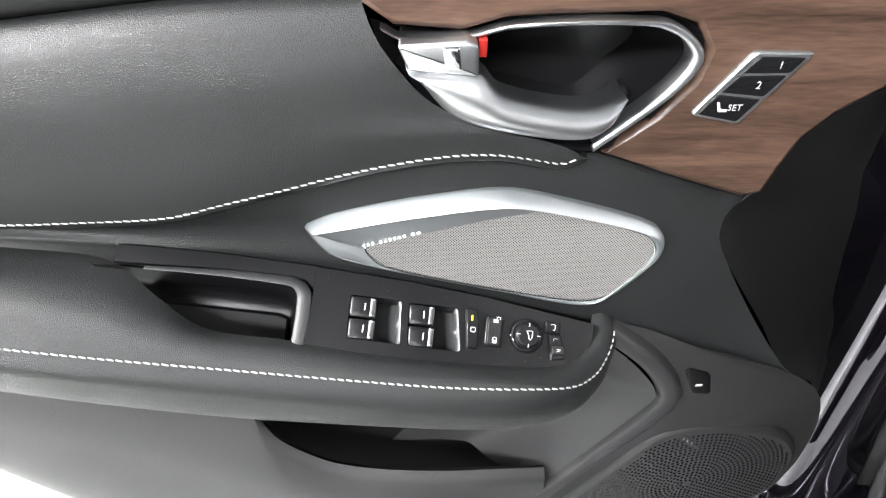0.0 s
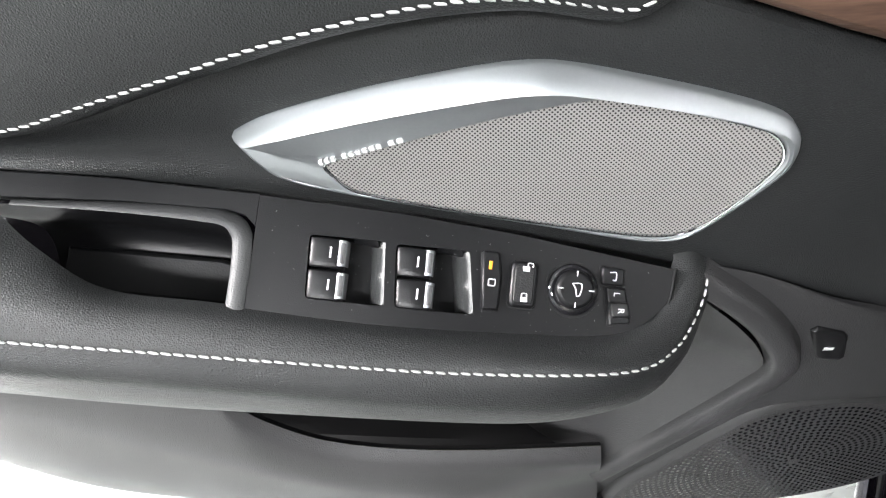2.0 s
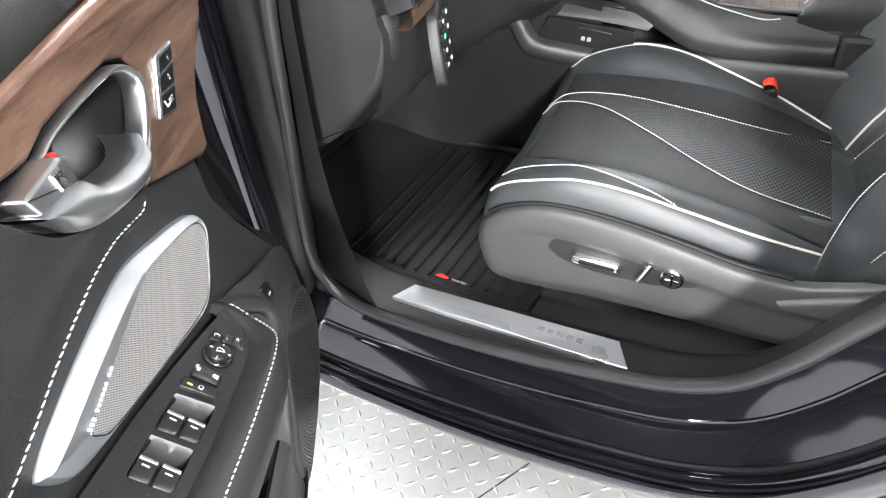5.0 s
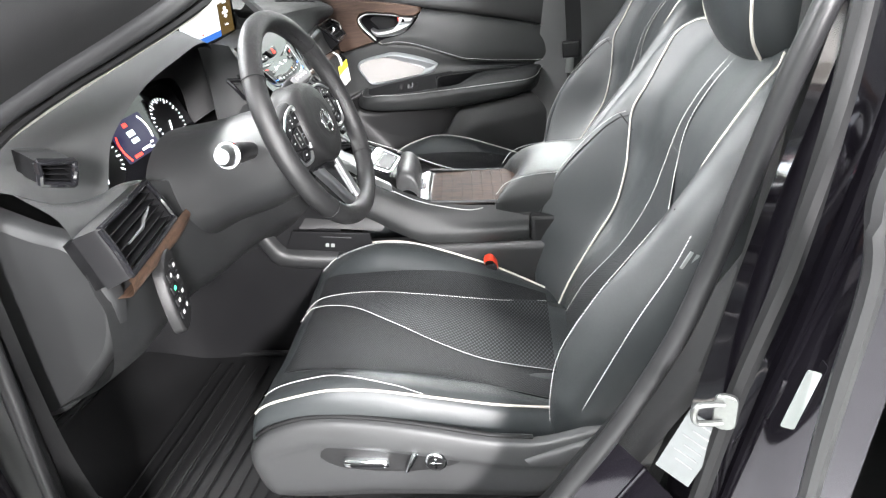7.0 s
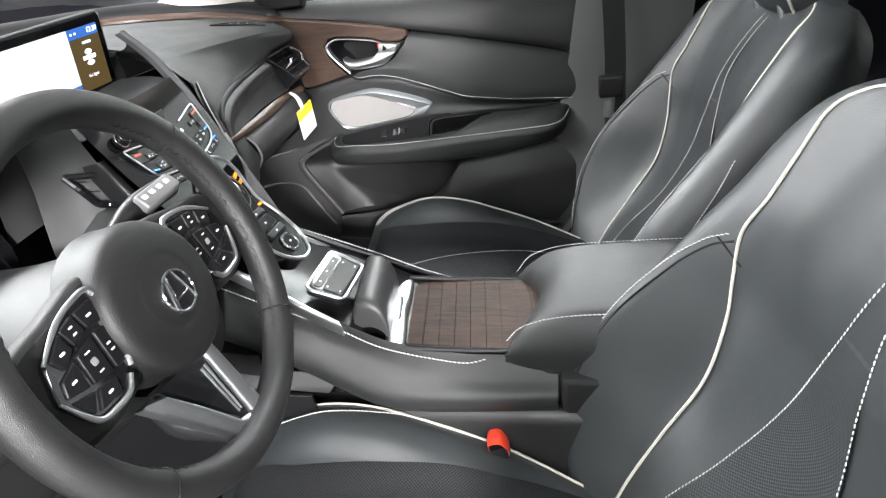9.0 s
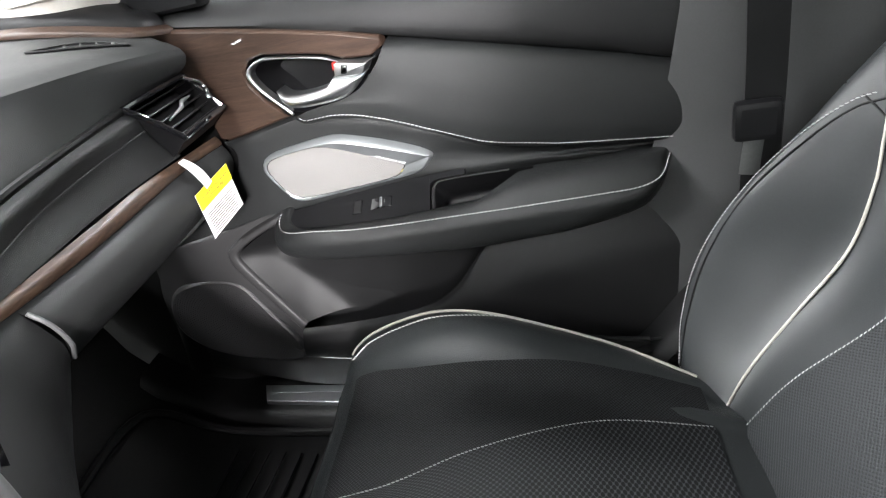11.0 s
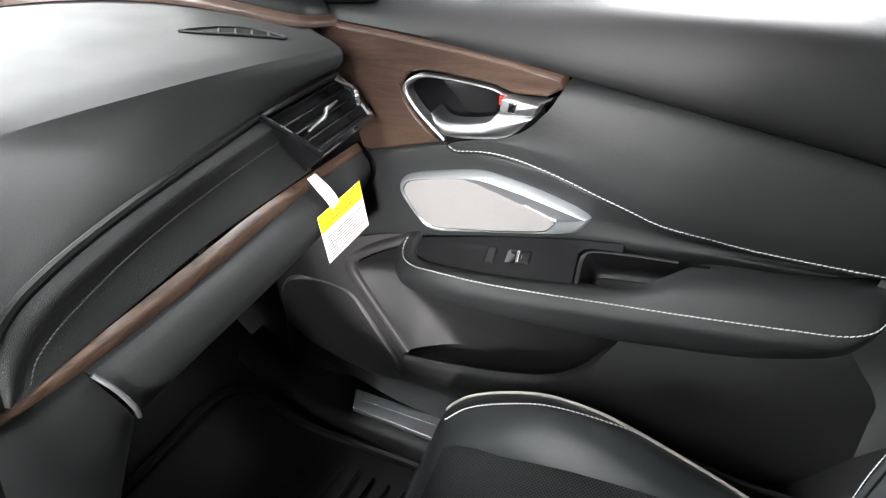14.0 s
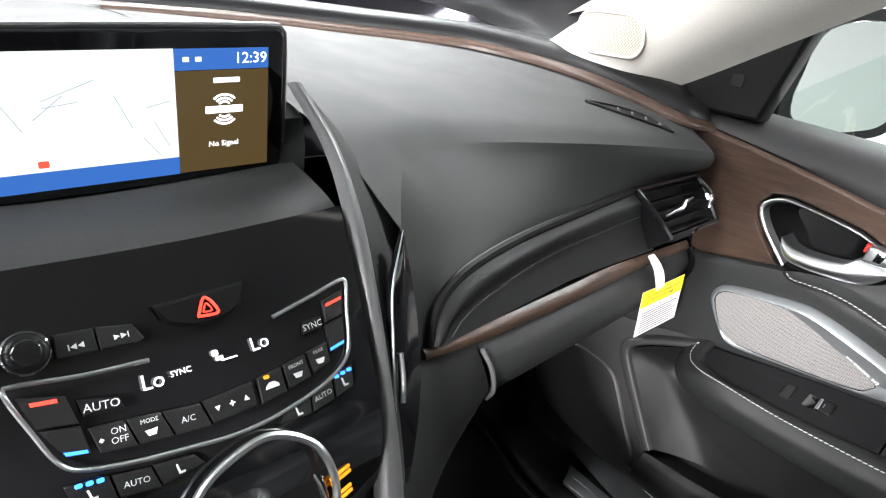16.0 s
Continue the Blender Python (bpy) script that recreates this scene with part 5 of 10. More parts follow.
    skin("base_trim", [trim_row(0.264, ((-0.075, 0.607, 0.585), (-0.030, 0.606, 0.600), (-0.006, 0.590, 0.622), (0.0, 0.565, 0.640), (0.0, 0.51, 0.657), (0.0, 0.45, 0.658), (0.0, 0.38, 0.648), (0.0, 0.30, 0.630), (0.0, 0.22, 0.609), (0.0, 0.15, 0.600), (0.0, 0.09, 0.612), (0.0, 0.03, 0.630), (0.0, -0.05, 0.640))),
                       trim_row(0.276, ((-0.080, 0.614, 0.580), (-0.030, 0.615, 0.594), (-0.004, 0.597, 0.615), (0.001, 0.567, 0.634), (0.001, 0.51, 0.651), (0.001, 0.45, 0.652), (0.001, 0.38, 0.642), (0.001, 0.30, 0.624), (0.001, 0.22, 0.603), (0.001, 0.15, 0.594), (0.0, 0.09, 0.605), (0.0, 0.03, 0.622), (0.0, -0.05, 0.632))),
                       trim_row(0.282, ((-0.085, 0.618, 0.560), (-0.030, 0.620, 0.575), (-0.003, 0.602, 0.594), (0.002, 0.570, 0.612), (0.003, 0.51, 0.627), (0.003, 0.45, 0.624), (0.004, 0.38, 0.611), (0.004, 0.30, 0.592), (0.003, 0.22, 0.572), (0.002, 0.15, 0.560), (0.0, 0.09, 0.556), (0.0, 0.03, 0.555), (0.0, -0.05, 0.555))),
                       trim_row(0.281, ((-0.090, 0.618, 0.530), (-0.030, 0.620, 0.540), (-0.003, 0.603, 0.560), (0.001, 0.570, 0.585), (0.001, 0.51, 0.605), (0.001, 0.45, 0.605), (0.001, 0.38, 0.594), (0.001, 0.30, 0.576), (0.001, 0.22, 0.556), (0.0, 0.15, 0.544), (-0.003, 0.09, 0.538), (-0.005, 0.03, 0.535), (-0.006, -0.05, 0.535))),
                       trim_row(0.282, ((-0.095, 0.605, 0.490), (-0.030, 0.606, 0.497), (-0.004, 0.588, 0.508), (0.0, 0.560, 0.517), (0.002, 0.50, 0.522), (0.002, 0.44, 0.524), (0.002, 0.37, 0.522), (0.002, 0.29, 0.516), (0.001, 0.21, 0.508), (0.0, 0.15, 0.503), (-0.003, 0.09, 0.503), (-0.005, 0.03, 0.503), (-0.006, -0.05, 0.503))),
                       trim_row(0.276, ((-0.098, 0.580, 0.475), (-0.035, 0.580, 0.480), (-0.010, 0.562, 0.487), (-0.004, 0.54, 0.492), (0.0, 0.49, 0.496), (0.0, 0.43, 0.498), (0.0, 0.36, 0.496), (0.0, 0.28, 0.492), (0.0, 0.20, 0.486), (0.0, 0.15, 0.483), (0.0, 0.09, 0.483), (0.0, 0.03, 0.483), (0.0, -0.05, 0.483)))],
         SEAT_TRIM, t, nu=90, nv=40, place=at, label="dark grey plastic seat side trim")
    tube("trim_gap", trim_row(0.2665, ((-0.004, 0.594, 0.624), (0.0, 0.567, 0.643), (0.0, 0.51, 0.660), (0.0, 0.45, 0.661), (0.0, 0.38, 0.651), (0.0, 0.30, 0.633), (0.0, 0.22, 0.612), (0.0, 0.15, 0.603))), 0.0036, RUBBER, t, n=60, sides=8, place=at, label="dark gap over the side trim")
    skin("recliner_cover", [trim_row(0.262, ((0.0, 0.17, 0.575), (0.0, 0.10, 0.595), (0.0, 0.05, 0.615), (0.0, 0.02, 0.650))), trim_row(0.284, ((0.0, 0.165, 0.572), (0.0, 0.10, 0.592), (0.0, 0.05, 0.612), (0.0, 0.02, 0.645))),
                            trim_row(0.288, ((0.0, 0.15, 0.560), (0.0, 0.09, 0.560), (0.0, 0.04, 0.565), (0.0, 0.01, 0.580))), trim_row(0.272, ((0.0, 0.14, 0.550), (0.0, 0.085, 0.545), (0.0, 0.035, 0.545), (0.0, 0.01, 0.550)))], SEAT_TRIM, t, nu=24, nv=14, place=at, label="dark recliner cover")
    skin("front_skirt", [[(-0.22, 0.585, 0.56), (0, 0.598, 0.575), (0.22, 0.585, 0.56)], [(-0.235, 0.57, 0.50), (0, 0.585, 0.50), (0.235, 0.57, 0.50)], [(-0.23, 0.52, 0.46), (0, 0.52, 0.46), (0.23, 0.52, 0.46)]], PLASTIC, t, nu=24, nv=10, place=at)
    box("seat_base", (-0.22, 0.0, 0.43), (0.22, 0.54, 0.56), RUBBER, t, 0.02, place=at)
    for sg in (-1, 1):
        box("seat_rail", (sg * 0.19 - 0.02, -0.12, 0.42), (sg * 0.19 + 0.02, 0.60, 0.455), RUBBER, t, 0.004, place=at)
    if out < 0:
        f = on_door(at, (-0.2835, 0.376, 0.585), (0, -1, -0.06), (0.035, 0, 1))
        plate("control_recess", [(-0.115, 0.0), (-0.10, 0.022), (-0.05, 0.032), (0.06, 0.020), (0.115, 0.004), (0.105, -0.012), (0.03, -0.028), (-0.08, -0.022)], -0.006, -0.0004, PLASTIC, t, 0.001, n=40, place=f)
        a = plate("seat_control", rect(-0.038, -0.005, 0.075, 0.017, 0.006), 0.0, 0.012, BRIGHT, t, 0.005, place=f, label="chrome cushion slider")
        plate("inlay", rect(-0.036, -0.005, 0.056, 0.008, 0.003), 0.010, 0.0125, SMOOTH_BLACK, a, 0.001, place=f)
        plate("seat_control", [(0.022, -0.018), (0.032, -0.018), (0.046, 0.014), (0.044, 0.020), (0.036, 0.020)], 0.0, 0.012, BRIGHT, t, 0.005, place=f, label="chrome backrest lever")
        k = plate("lumbar_control", ring(0.073, -0.002, 0.0185), 0.0, 0.008, BRIGHT, t, 0.004, place=f, label="round chrome lumbar control")
        plate("inlay", ring(0.073, -0.002, 0.0135), 0.007, 0.0085, SMOOTH_BLACK, k, 0.001, place=f)
        for ax in (0, 1):
            plate("cross_bar", rect(0.073, -0.002, 0.020 if ax else 0.004, 0.004 if ax else 0.020, 0.001), 0.0084, 0.0098, BRIGHT, k, 0.0006, place=f)

    # backrest: rails at rising heights, each from side to side
    def brow(y, z, hw, bol, dep):
        """Backrest row: centre at y, z; half width, bolster's forward stand and its thickness behind."""
        return [(-hw + 0.02, y - dep, z - dep * 0.3), (-hw - 0.012, y - dep * 0.35, z), (-hw - 0.006, y + bol * 0.62, z + 0.004), (-hw + 0.024, y + bol, z + 0.01), (-hw + 0.058, y + bol * 0.58, z + 0.008), (-hw + 0.100, y + bol * 0.12, z),
                (-0.09, y + 0.004, z), (0, y, z), (0.09, y + 0.004, z), (hw - 0.100, y + bol * 0.12, z), (hw - 0.058, y + bol * 0.58, z + 0.008), (hw - 0.024, y + bol, z + 0.01), (hw + 0.006, y + bol * 0.62, z + 0.004), (hw + 0.012, y - dep * 0.35, z), (hw - 0.02, y - dep, z - dep * 0.3)]

    rows = [(0.085, 0.530, 0.215, 0.035, 0.10), (0.060, 0.580, 0.240, 0.060, 0.10), (0.018, 0.650, 0.264, 0.100, 0.11), (-0.048, 0.740, 0.276, 0.150, 0.12), (-0.082, 0.810, 0.276, 0.150, 0.12), (-0.104, 0.890, 0.270, 0.105, 0.11), (-0.112, 0.950, 0.262, 0.066, 0.10),
            (-0.128, 1.000, 0.252, 0.042, 0.10), (-0.160, 1.055, 0.246, 0.034, 0.09), (-0.190, 1.095, 0.230, 0.028, 0.07), (-0.218, 1.118, 0.195, 0.018, 0.04), (-0.245, 1.116, 0.17, 0.005, 0.01)]
    rows = [(r[0] - lean * min(1.0, max(0.0, (r[1] - 0.55) / 0.2)), *r[1:]) for r in rows]
    back = skin("backrest", [brow(*r) for r in rows], LEATHER_SEAT, t, nu=80, nv=60, place=at, label="black leather backrest with side bolsters")
    skin("back_shell", [[(-0.19, -0.02, 0.53), (0, -0.03, 0.53), (0.19, -0.02, 0.53)], [(-0.24, -0.13, 0.75), (0, -0.15, 0.75), (0.24, -0.13, 0.75)], [(-0.22, -0.21, 0.95), (0, -0.23, 0.95), (0.22, -0.21, 0.95)], [(-0.12, -0.25, 1.11), (0, -0.26, 1.11), (0.12, -0.25, 1.11)]], PLASTIC, t, nu=20, nv=16, place=at)
    R = np.array(rows)

    def face(x, z, lift=0.0012):
        """A point on the backrest's front at x and row height z."""
        y, hw, bol, dep = (float(np.interp(z, R[:11, 1], R[:11, k])) for k in (0, 2, 3, 4))
        p = curve(brow(y, z, hw, bol, dep), 240)
        k = int(np.argmin(np.abs(p[40:200, 0] - x))) + 40
        return (p[k, 0], p[k, 1] + lift, p[k, 2] + lift * 0.4)

    def on_back(pts, lift=0.0012):
        return [face(x, z, lift) for x, z in pts]

    ins = []
    for k in range(-4, 5):
        f = k / 4
        ins.append(on_back([(0.010 * f, 1.06), (0.014 * f, 1.00), (0.026 * f, 0.93), (0.055 * f, 0.84), (0.085 * f, 0.74), (0.098 * f, 0.65), (0.10 * f, 0.57)], 0.0016))
    skin("perforated_insert", ins, LEATHER_BACK, back, nu=40, nv=18, place=at, label="perforated leather insert")
    for sg in (-1, 1):
        low_end = [(sg * 0.140, 0.555), (sg * 0.158, 0.62), (sg * 0.172, 0.70), (sg * 0.178, 0.78), (sg * 0.184, 0.86), (sg * 0.191, 0.91)]
        if sg < 0:
            tube("seam", on_back(low_end, 0.0002), 0.0014, RUBBER, back, n=60, place=at, label="dark seam")
            stitch("stitching", on_back([(x - 0.006, z) for x, z in low_end], 0.0014), back, at, 0.0056)
            low_end = [(-0.168, 0.925), (-0.178, 0.935), (-0.190, 0.946)]
        tube("piping", on_back(low_end + [(sg * 0.197, 0.96), (sg * 0.194, 1.00), (sg * 0.197, 1.045), (sg * 0.200, 1.088), (sg * 0.185, 1.108), (sg * 0.15, 1.117)], 0.0016), 0.0020, PIPING, back, n=90, place=at, label="cream piping")
        stitch("stitching", on_back([(sg * 0.012, 1.112), (sg * 0.0125, 1.06), (sg * 0.016, 1.00), (sg * 0.028, 0.93), (sg * 0.057, 0.84), (sg * 0.087, 0.74), (sg * 0.100, 0.65), (sg * 0.102, 0.57)], 0.0026), back, at, 0.0056)
        stitch("stitching", on_back([(sg * 0.220, 0.58), (sg * 0.240, 0.65), (sg * 0.251, 0.74), (sg * 0.251, 0.83), (sg * 0.240, 0.90), (sg * 0.222, 0.94), (sg * 0.206, 0.955)], 0.0016), back, at, 0.0056)
        tube("seam", on_back([(sg * 0.214, 0.58), (sg * 0.233, 0.65), (sg * 0.244, 0.74), (sg * 0.244, 0.83), (sg * 0.233, 0.90), (sg * 0.216, 0.935), (sg * 0.200, 0.948)], 0.0002), 0.0013, RUBBER, back, n=60, place=at, label="dark seam")
        tube("seam", on_back([(sg * 0.190, 0.925), (sg * 0.215, 0.945), (sg * 0.245, 0.955)], 0.0002), 0.0013, RUBBER, back, n=24, place=at, label="dark seam")
        side = [(sg * (float(np.interp(z, R[:10, 1], R[:10, 2])) + 0.0075), float(np.interp(z, R[:10, 1], R[:10, 0] + R[:10, 3] * 0.58)), z + 0.004) for z in (0.59, 0.66, 0.74, 0.82, 0.89, 0.94)]
        stitch("stitching", side, back, at, 0.0056)
    if out < 0:
        f = on_door(at, (-0.277, -0.065, 0.905), (0, -0.55, 1), (0.0, 1, 0.3))
        for k in range(2):
            plate("tag_print", rect(0.0, 0.005 - k * 0.009, 0.026, 0.0045), 0.0, 0.0025, LABEL, back, 0.0003, place=f, label="white woven tag print")
    # head restraint
    def hrow(z, y, hw, dep):
        return [(hw * math.cos(a) * (1.0 if abs(math.cos(a)) < 0.75 else 0.96), y - 0.035 - lean + dep * math.sin(a), z) for a in np.linspace(0, 2 * math.pi, 25)]

    head = skin("head_restraint", [hrow(1.100, -0.205, 0.02, 0.01), hrow(1.094, -0.203, 0.09, 0.035), hrow(1.105, -0.200, 0.116, 0.055), hrow(1.150, -0.190, 0.134, 0.070), hrow(1.21, -0.182, 0.140, 0.072), hrow(1.27, -0.186, 0.134, 0.065), hrow(1.305, -0.196, 0.112, 0.045), hrow(1.315, -0.20, 0.05, 0.02)],
                LEATHER_SEAT, t, nu=48, nv=36, place=at, label="black leather head restraint")
    for sg in (-1, 1):
        tube("piping", [(x, y - 0.035 - lean, z) for x, y, z in ((sg * 0.086, -0.165, 1.100), (sg * 0.104, -0.1415, 1.14), (sg * 0.110, -0.1345, 1.20), (sg * 0.105, -0.1415, 1.26), (sg * 0.088, -0.163, 1.302))], 0.0022, PIPING, head, n=40, place=at, label="cream piping")
        tube("post", [(sg * 0.06, -0.215, 1.08), (sg * 0.06, -0.205, 1.13)], 0.006, CHROME, t, n=8, place=at)
    return t


build_seat(-0.282, -1, "black leather driver's car seat with cream piping and perforated centre")
build_seat(0.458, 1, "black leather passenger's car seat with cream piping and perforated centre", 0.022)

# ---------------------------------------------------------------- dashboard
CX = 0.025
dash = thing("dashboard", (CX, 0.95, 0.9), "black padded dashboard with wood strips and gloss centre stack", "dashboard")

EDGE = [(0.72, 0.82, 1.160), (0.725, 0.95, 1.178), (0.705, 1.12, 1.188), (0.62, 1.28, 1.195), (0.45, 1.39, 1.200), (0.24, 1.44, 1.203), (CX, 1.45, 1.205)]
CREASE = [(0.72, 0.766, 1.122), (0.66, 0.762, 1.131), (0.57, 0.770, 1.141), (0.46, 0.793, 1.147), (0.35, 0.817, 1.150), (0.29, 0.815, 1.150), (0.24, 0.785, 1.150), (0.212, 0.752, 1.150), (0.193, 0.725, 1.143), (0.180, 0.704, 1.128)]
DASH = [EDGE[:6] + [(0.12, 1.45, 1.205)],
        [(0.715, 0.81, 1.150), (0.71, 0.93, 1.170), (0.66, 1.08, 1.183), (0.56, 1.18, 1.193), (0.40, 1.25, 1.200), (0.25, 1.25, 1.207), (0.125, 1.22, 1.215)],
        [(0.715, 0.79, 1.138), (0.68, 0.84, 1.155), (0.60, 0.92, 1.168), (0.48, 0.98, 1.178), (0.36, 1.00, 1.185), (0.24, 0.97, 1.195), (0.13, 0.93, 1.215)],
        [(0.718, 0.778, 1.131), (0.66, 0.786, 1.142), (0.57, 0.801, 1.152), (0.46, 0.83, 1.160), (0.35, 0.85, 1.165), (0.25, 0.82, 1.172), (0.19, 0.79, 1.182), (0.145, 0.755, 1.188)],
        CREASE]
skin("dash_top", DASH, DASH_SKIN, dash, nu=70, nv=40, label="soft black dash top")
UPPER = net(DASH, 160, 120).reshape(-1, 3)


def dash_height(x, y):
    """Height of the dash top at x, y."""
    d = np.hypot(UPPER[:, 0] - x, UPPER[:, 1] - y)
    k = np.argsort(d)[:4]
    return float(np.average(UPPER[k, 2], weights=1 / (d[k] + 1e-4)))


skin("dash_wing", [[(0.121, 0.750, 1.2255), (0.137, 0.727, 1.1875), (0.144, 0.704, 1.1455), (0.145, 0.683, 1.1025), (0.143, 0.656, 1.0495), (0.134, 0.614, 0.9695)],
                   [(0.140, 0.766, 1.210), (0.155, 0.739, 1.178), (0.162, 0.713, 1.140), (0.161, 0.690, 1.099), (0.155, 0.664, 1.046), (0.143, 0.624, 0.966)],
                   [(0.160, 0.790, 1.196), (0.176, 0.756, 1.168), (0.183, 0.724, 1.138), (0.173, 0.699, 1.097), (0.162, 0.670, 1.042), (0.151, 0.634, 0.964)],
                   [(0.185, 0.85, 1.186), (0.200, 0.790, 1.166), (0.197, 0.735, 1.140), (0.178, 0.706, 1.096), (0.166, 0.678, 1.040), (0.156, 0.645, 0.963)]], DASH_SKIN, dash, nu=40, nv=24, label="soft black wing beside the stack")
skin("dash_face", [CREASE,
                   [(0.72, 0.762, 1.113), (0.66, 0.757, 1.120), (0.57, 0.766, 1.130), (0.46, 0.787, 1.135), (0.36, 0.80, 1.136), (0.27, 0.772, 1.130), (0.222, 0.735, 1.122), (0.178, 0.702, 1.110)],
                   [(0.72, 0.768, 1.10), (0.66, 0.764, 1.105), (0.57, 0.768, 1.111), (0.46, 0.770, 1.112), (0.36, 0.755, 1.110), (0.26, 0.728, 1.098), (0.215, 0.708, 1.088), (0.172, 0.692, 1.088)],
                   [(0.72, 0.795, 1.083), (0.66, 0.788, 1.085), (0.575, 0.775, 1.087), (0.43, 0.746, 1.088), (0.33, 0.727, 1.087), (0.24, 0.702, 1.075), (0.205, 0.692, 1.050), (0.168, 0.678, 1.041)],
                   [(0.72, 0.80, 1.07), (0.66, 0.795, 1.07), (0.575, 0.785, 1.075), (0.43, 0.760, 1.075), (0.30, 0.735, 1.06), (0.23, 0.70, 1.045), (0.20, 0.688, 1.02), (0.158, 0.655, 0.985)]],
     DASH_SKIN, dash, nu=60, nv=36, label="soft black dash face")
pad = skin("dash_pad", [[(0.205, 0.684, 1.031), (0.213, 0.690, 1.052), (0.232, 0.697, 1.068), (0.262, 0.704, 1.077), (0.33, 0.720, 1.0825), (0.43, 0.740, 1.084), (0.575, 0.770, 1.083)],
                        [(0.208, 0.678, 1.031), (0.220, 0.684, 1.048), (0.240, 0.690, 1.061), (0.268, 0.697, 1.069), (0.335, 0.713, 1.074), (0.43, 0.733, 1.075), (0.582, 0.762, 1.074)],
                        [(0.212, 0.682, 1.029), (0.228, 0.688, 1.040), (0.250, 0.694, 1.048), (0.280, 0.701, 1.053), (0.34, 0.717, 1.055), (0.43, 0.736, 1.055), (0.595, 0.762, 1.052)],
                        [(0.214, 0.681, 1.028), (0.235, 0.685, 1.029), (0.258, 0.689, 1.029), (0.287, 0.695, 1.028), (0.345, 0.708, 1.025), (0.43, 0.726, 1.021), (0.612, 0.752, 1.008)]],
           LEATHER, dash, nu=50, nv=24, label="stitched black leather dash pad")
stitch("stitching", [(0.226, 0.6835, 1.033), (0.236, 0.6855, 1.044), (0.256, 0.691, 1.051), (0.285, 0.698, 1.0555), (0.34, 0.7135, 1.059), (0.43, 0.7325, 1.060), (0.592, 0.7605, 1.057)], pad, pitch=0.004, radius=0.0006, label="dark grey stitching", thread=LABEL_DARK)
# black cord painted in as the shadow between dash face and pad
tube("pad_gap_shade", [(0.203, 0.685, 1.030), (0.2105, 0.692, 1.055), (0.230, 0.699, 1.071), (0.262, 0.707, 1.081), (0.33, 0.723, 1.0865), (0.43, 0.743, 1.088), (0.575, 0.773, 1.087)], 0.0046, RUBBER, dash, n=60, label="black cord standing for the shadow in the pad gap")
skin("wood_strip", [[(0.196, 0.684, 1.031), (0.275, 0.694, 1.0275), (0.413, 0.720, 1.019), (0.504, 0.737, 1.014), (0.623, 0.757, 1.002), (0.74, 0.779, 0.988)],
                    [(0.196, 0.679, 1.028), (0.275, 0.688, 1.0225), (0.413, 0.713, 1.013), (0.504, 0.731, 1.008), (0.623, 0.751, 0.996), (0.74, 0.774, 0.982)],
                    [(0.196, 0.679, 1.023), (0.272, 0.688, 1.0145), (0.413, 0.713, 1.002), (0.52, 0.733, 0.996), (0.64, 0.755, 0.987), (0.745, 0.776, 0.973)],
                    [(0.196, 0.686, 1.021), (0.272, 0.695, 1.0115), (0.413, 0.720, 0.999), (0.52, 0.740, 0.993), (0.64, 0.762, 0.984), (0.745, 0.782, 0.970)]], WOOD_X, dash, nu=50, nv=12, label="brown wood dash strip")
skin("lower_dash", [[(0.262, 0.694, 1.012), (0.413, 0.719, 0.999), (0.52, 0.739, 0.993), (0.64, 0.761, 0.984), (0.75, 0.78, 0.970)],
                    [(0.268, 0.680, 0.995), (0.40, 0.703, 0.985), (0.52, 0.727, 0.975), (0.65, 0.752, 0.965), (0.755, 0.775, 0.952)],
                    [(0.275, 0.679, 0.968), (0.38, 0.700, 0.958), (0.50, 0.722, 0.948), (0.66, 0.752, 0.938), (0.76, 0.78, 0.93)],
                    [(0.285, 0.705, 0.935), (0.38, 0.722, 0.928), (0.50, 0.745, 0.918), (0.66, 0.775, 0.91), (0.76, 0.80, 0.905)],
                    [(0.295, 0.80, 0.88), (0.38, 0.81, 0.88), (0.50, 0.83, 0.87), (0.66, 0.85, 0.87), (0.76, 0.87, 0.87)]], DASH_SKIN, dash, nu=50, nv=26, label="black glovebox face")
skin("knee_panel", [[(0.128, 0.63, 0.985), (0.196, 0.683, 1.020), (0.262, 0.693, 1.012)], [(0.126, 0.615, 0.95), (0.20, 0.668, 0.985), (0.266, 0.681, 0.990)], [(0.135, 0.60, 0.90), (0.21, 0.66, 0.935), (0.273, 0.679, 0.966)],
                    [(0.15, 0.62, 0.84), (0.22, 0.68, 0.87), (0.282, 0.70, 0.935)], [(0.16, 0.72, 0.70), (0.23, 0.78, 0.74), (0.30, 0.80, 0.86)]], PLASTIC_SOFT, dash, nu=24, nv=24)
tube("seam_trim", [(0.264, 0.686, 1.008), (0.270, 0.677, 0.992), (0.277, 0.676, 0.967), (0.284, 0.69, 0.945)], 0.0022, GREY_PLASTIC, dash, n=20, label="satin grey seam trim")
STRIP = [(0.12, 1.315, 1.2125), (0.28, 1.300, 1.209), (0.38, 1.275, 1.205), (0.47, 1.238, 1.2015), (0.54, 1.208, 1.199), (0.61, 1.163, 1.1965), (0.655, 1.10, 1.191), (0.678, 1.03, 1.185), (0.686, 0.95, 1.177), (0.691, 0.88, 1.166), (0.697, 0.835, 1.157), (0.712, 0.802, 1.150), (0.750, 0.786, 1.144)]


def strip(out, up):
    """The strip's line moved outwards, away from the cabin, and up."""
    c = np.array(STRIP)
    t = np.gradient(c[:, :2], axis=0)
    t /= np.linalg.norm(t, axis=1)[:, None]
    return [(x - b * out, y + a * out, z + up) for (x, y, z), (a, b) in zip(c, t)]


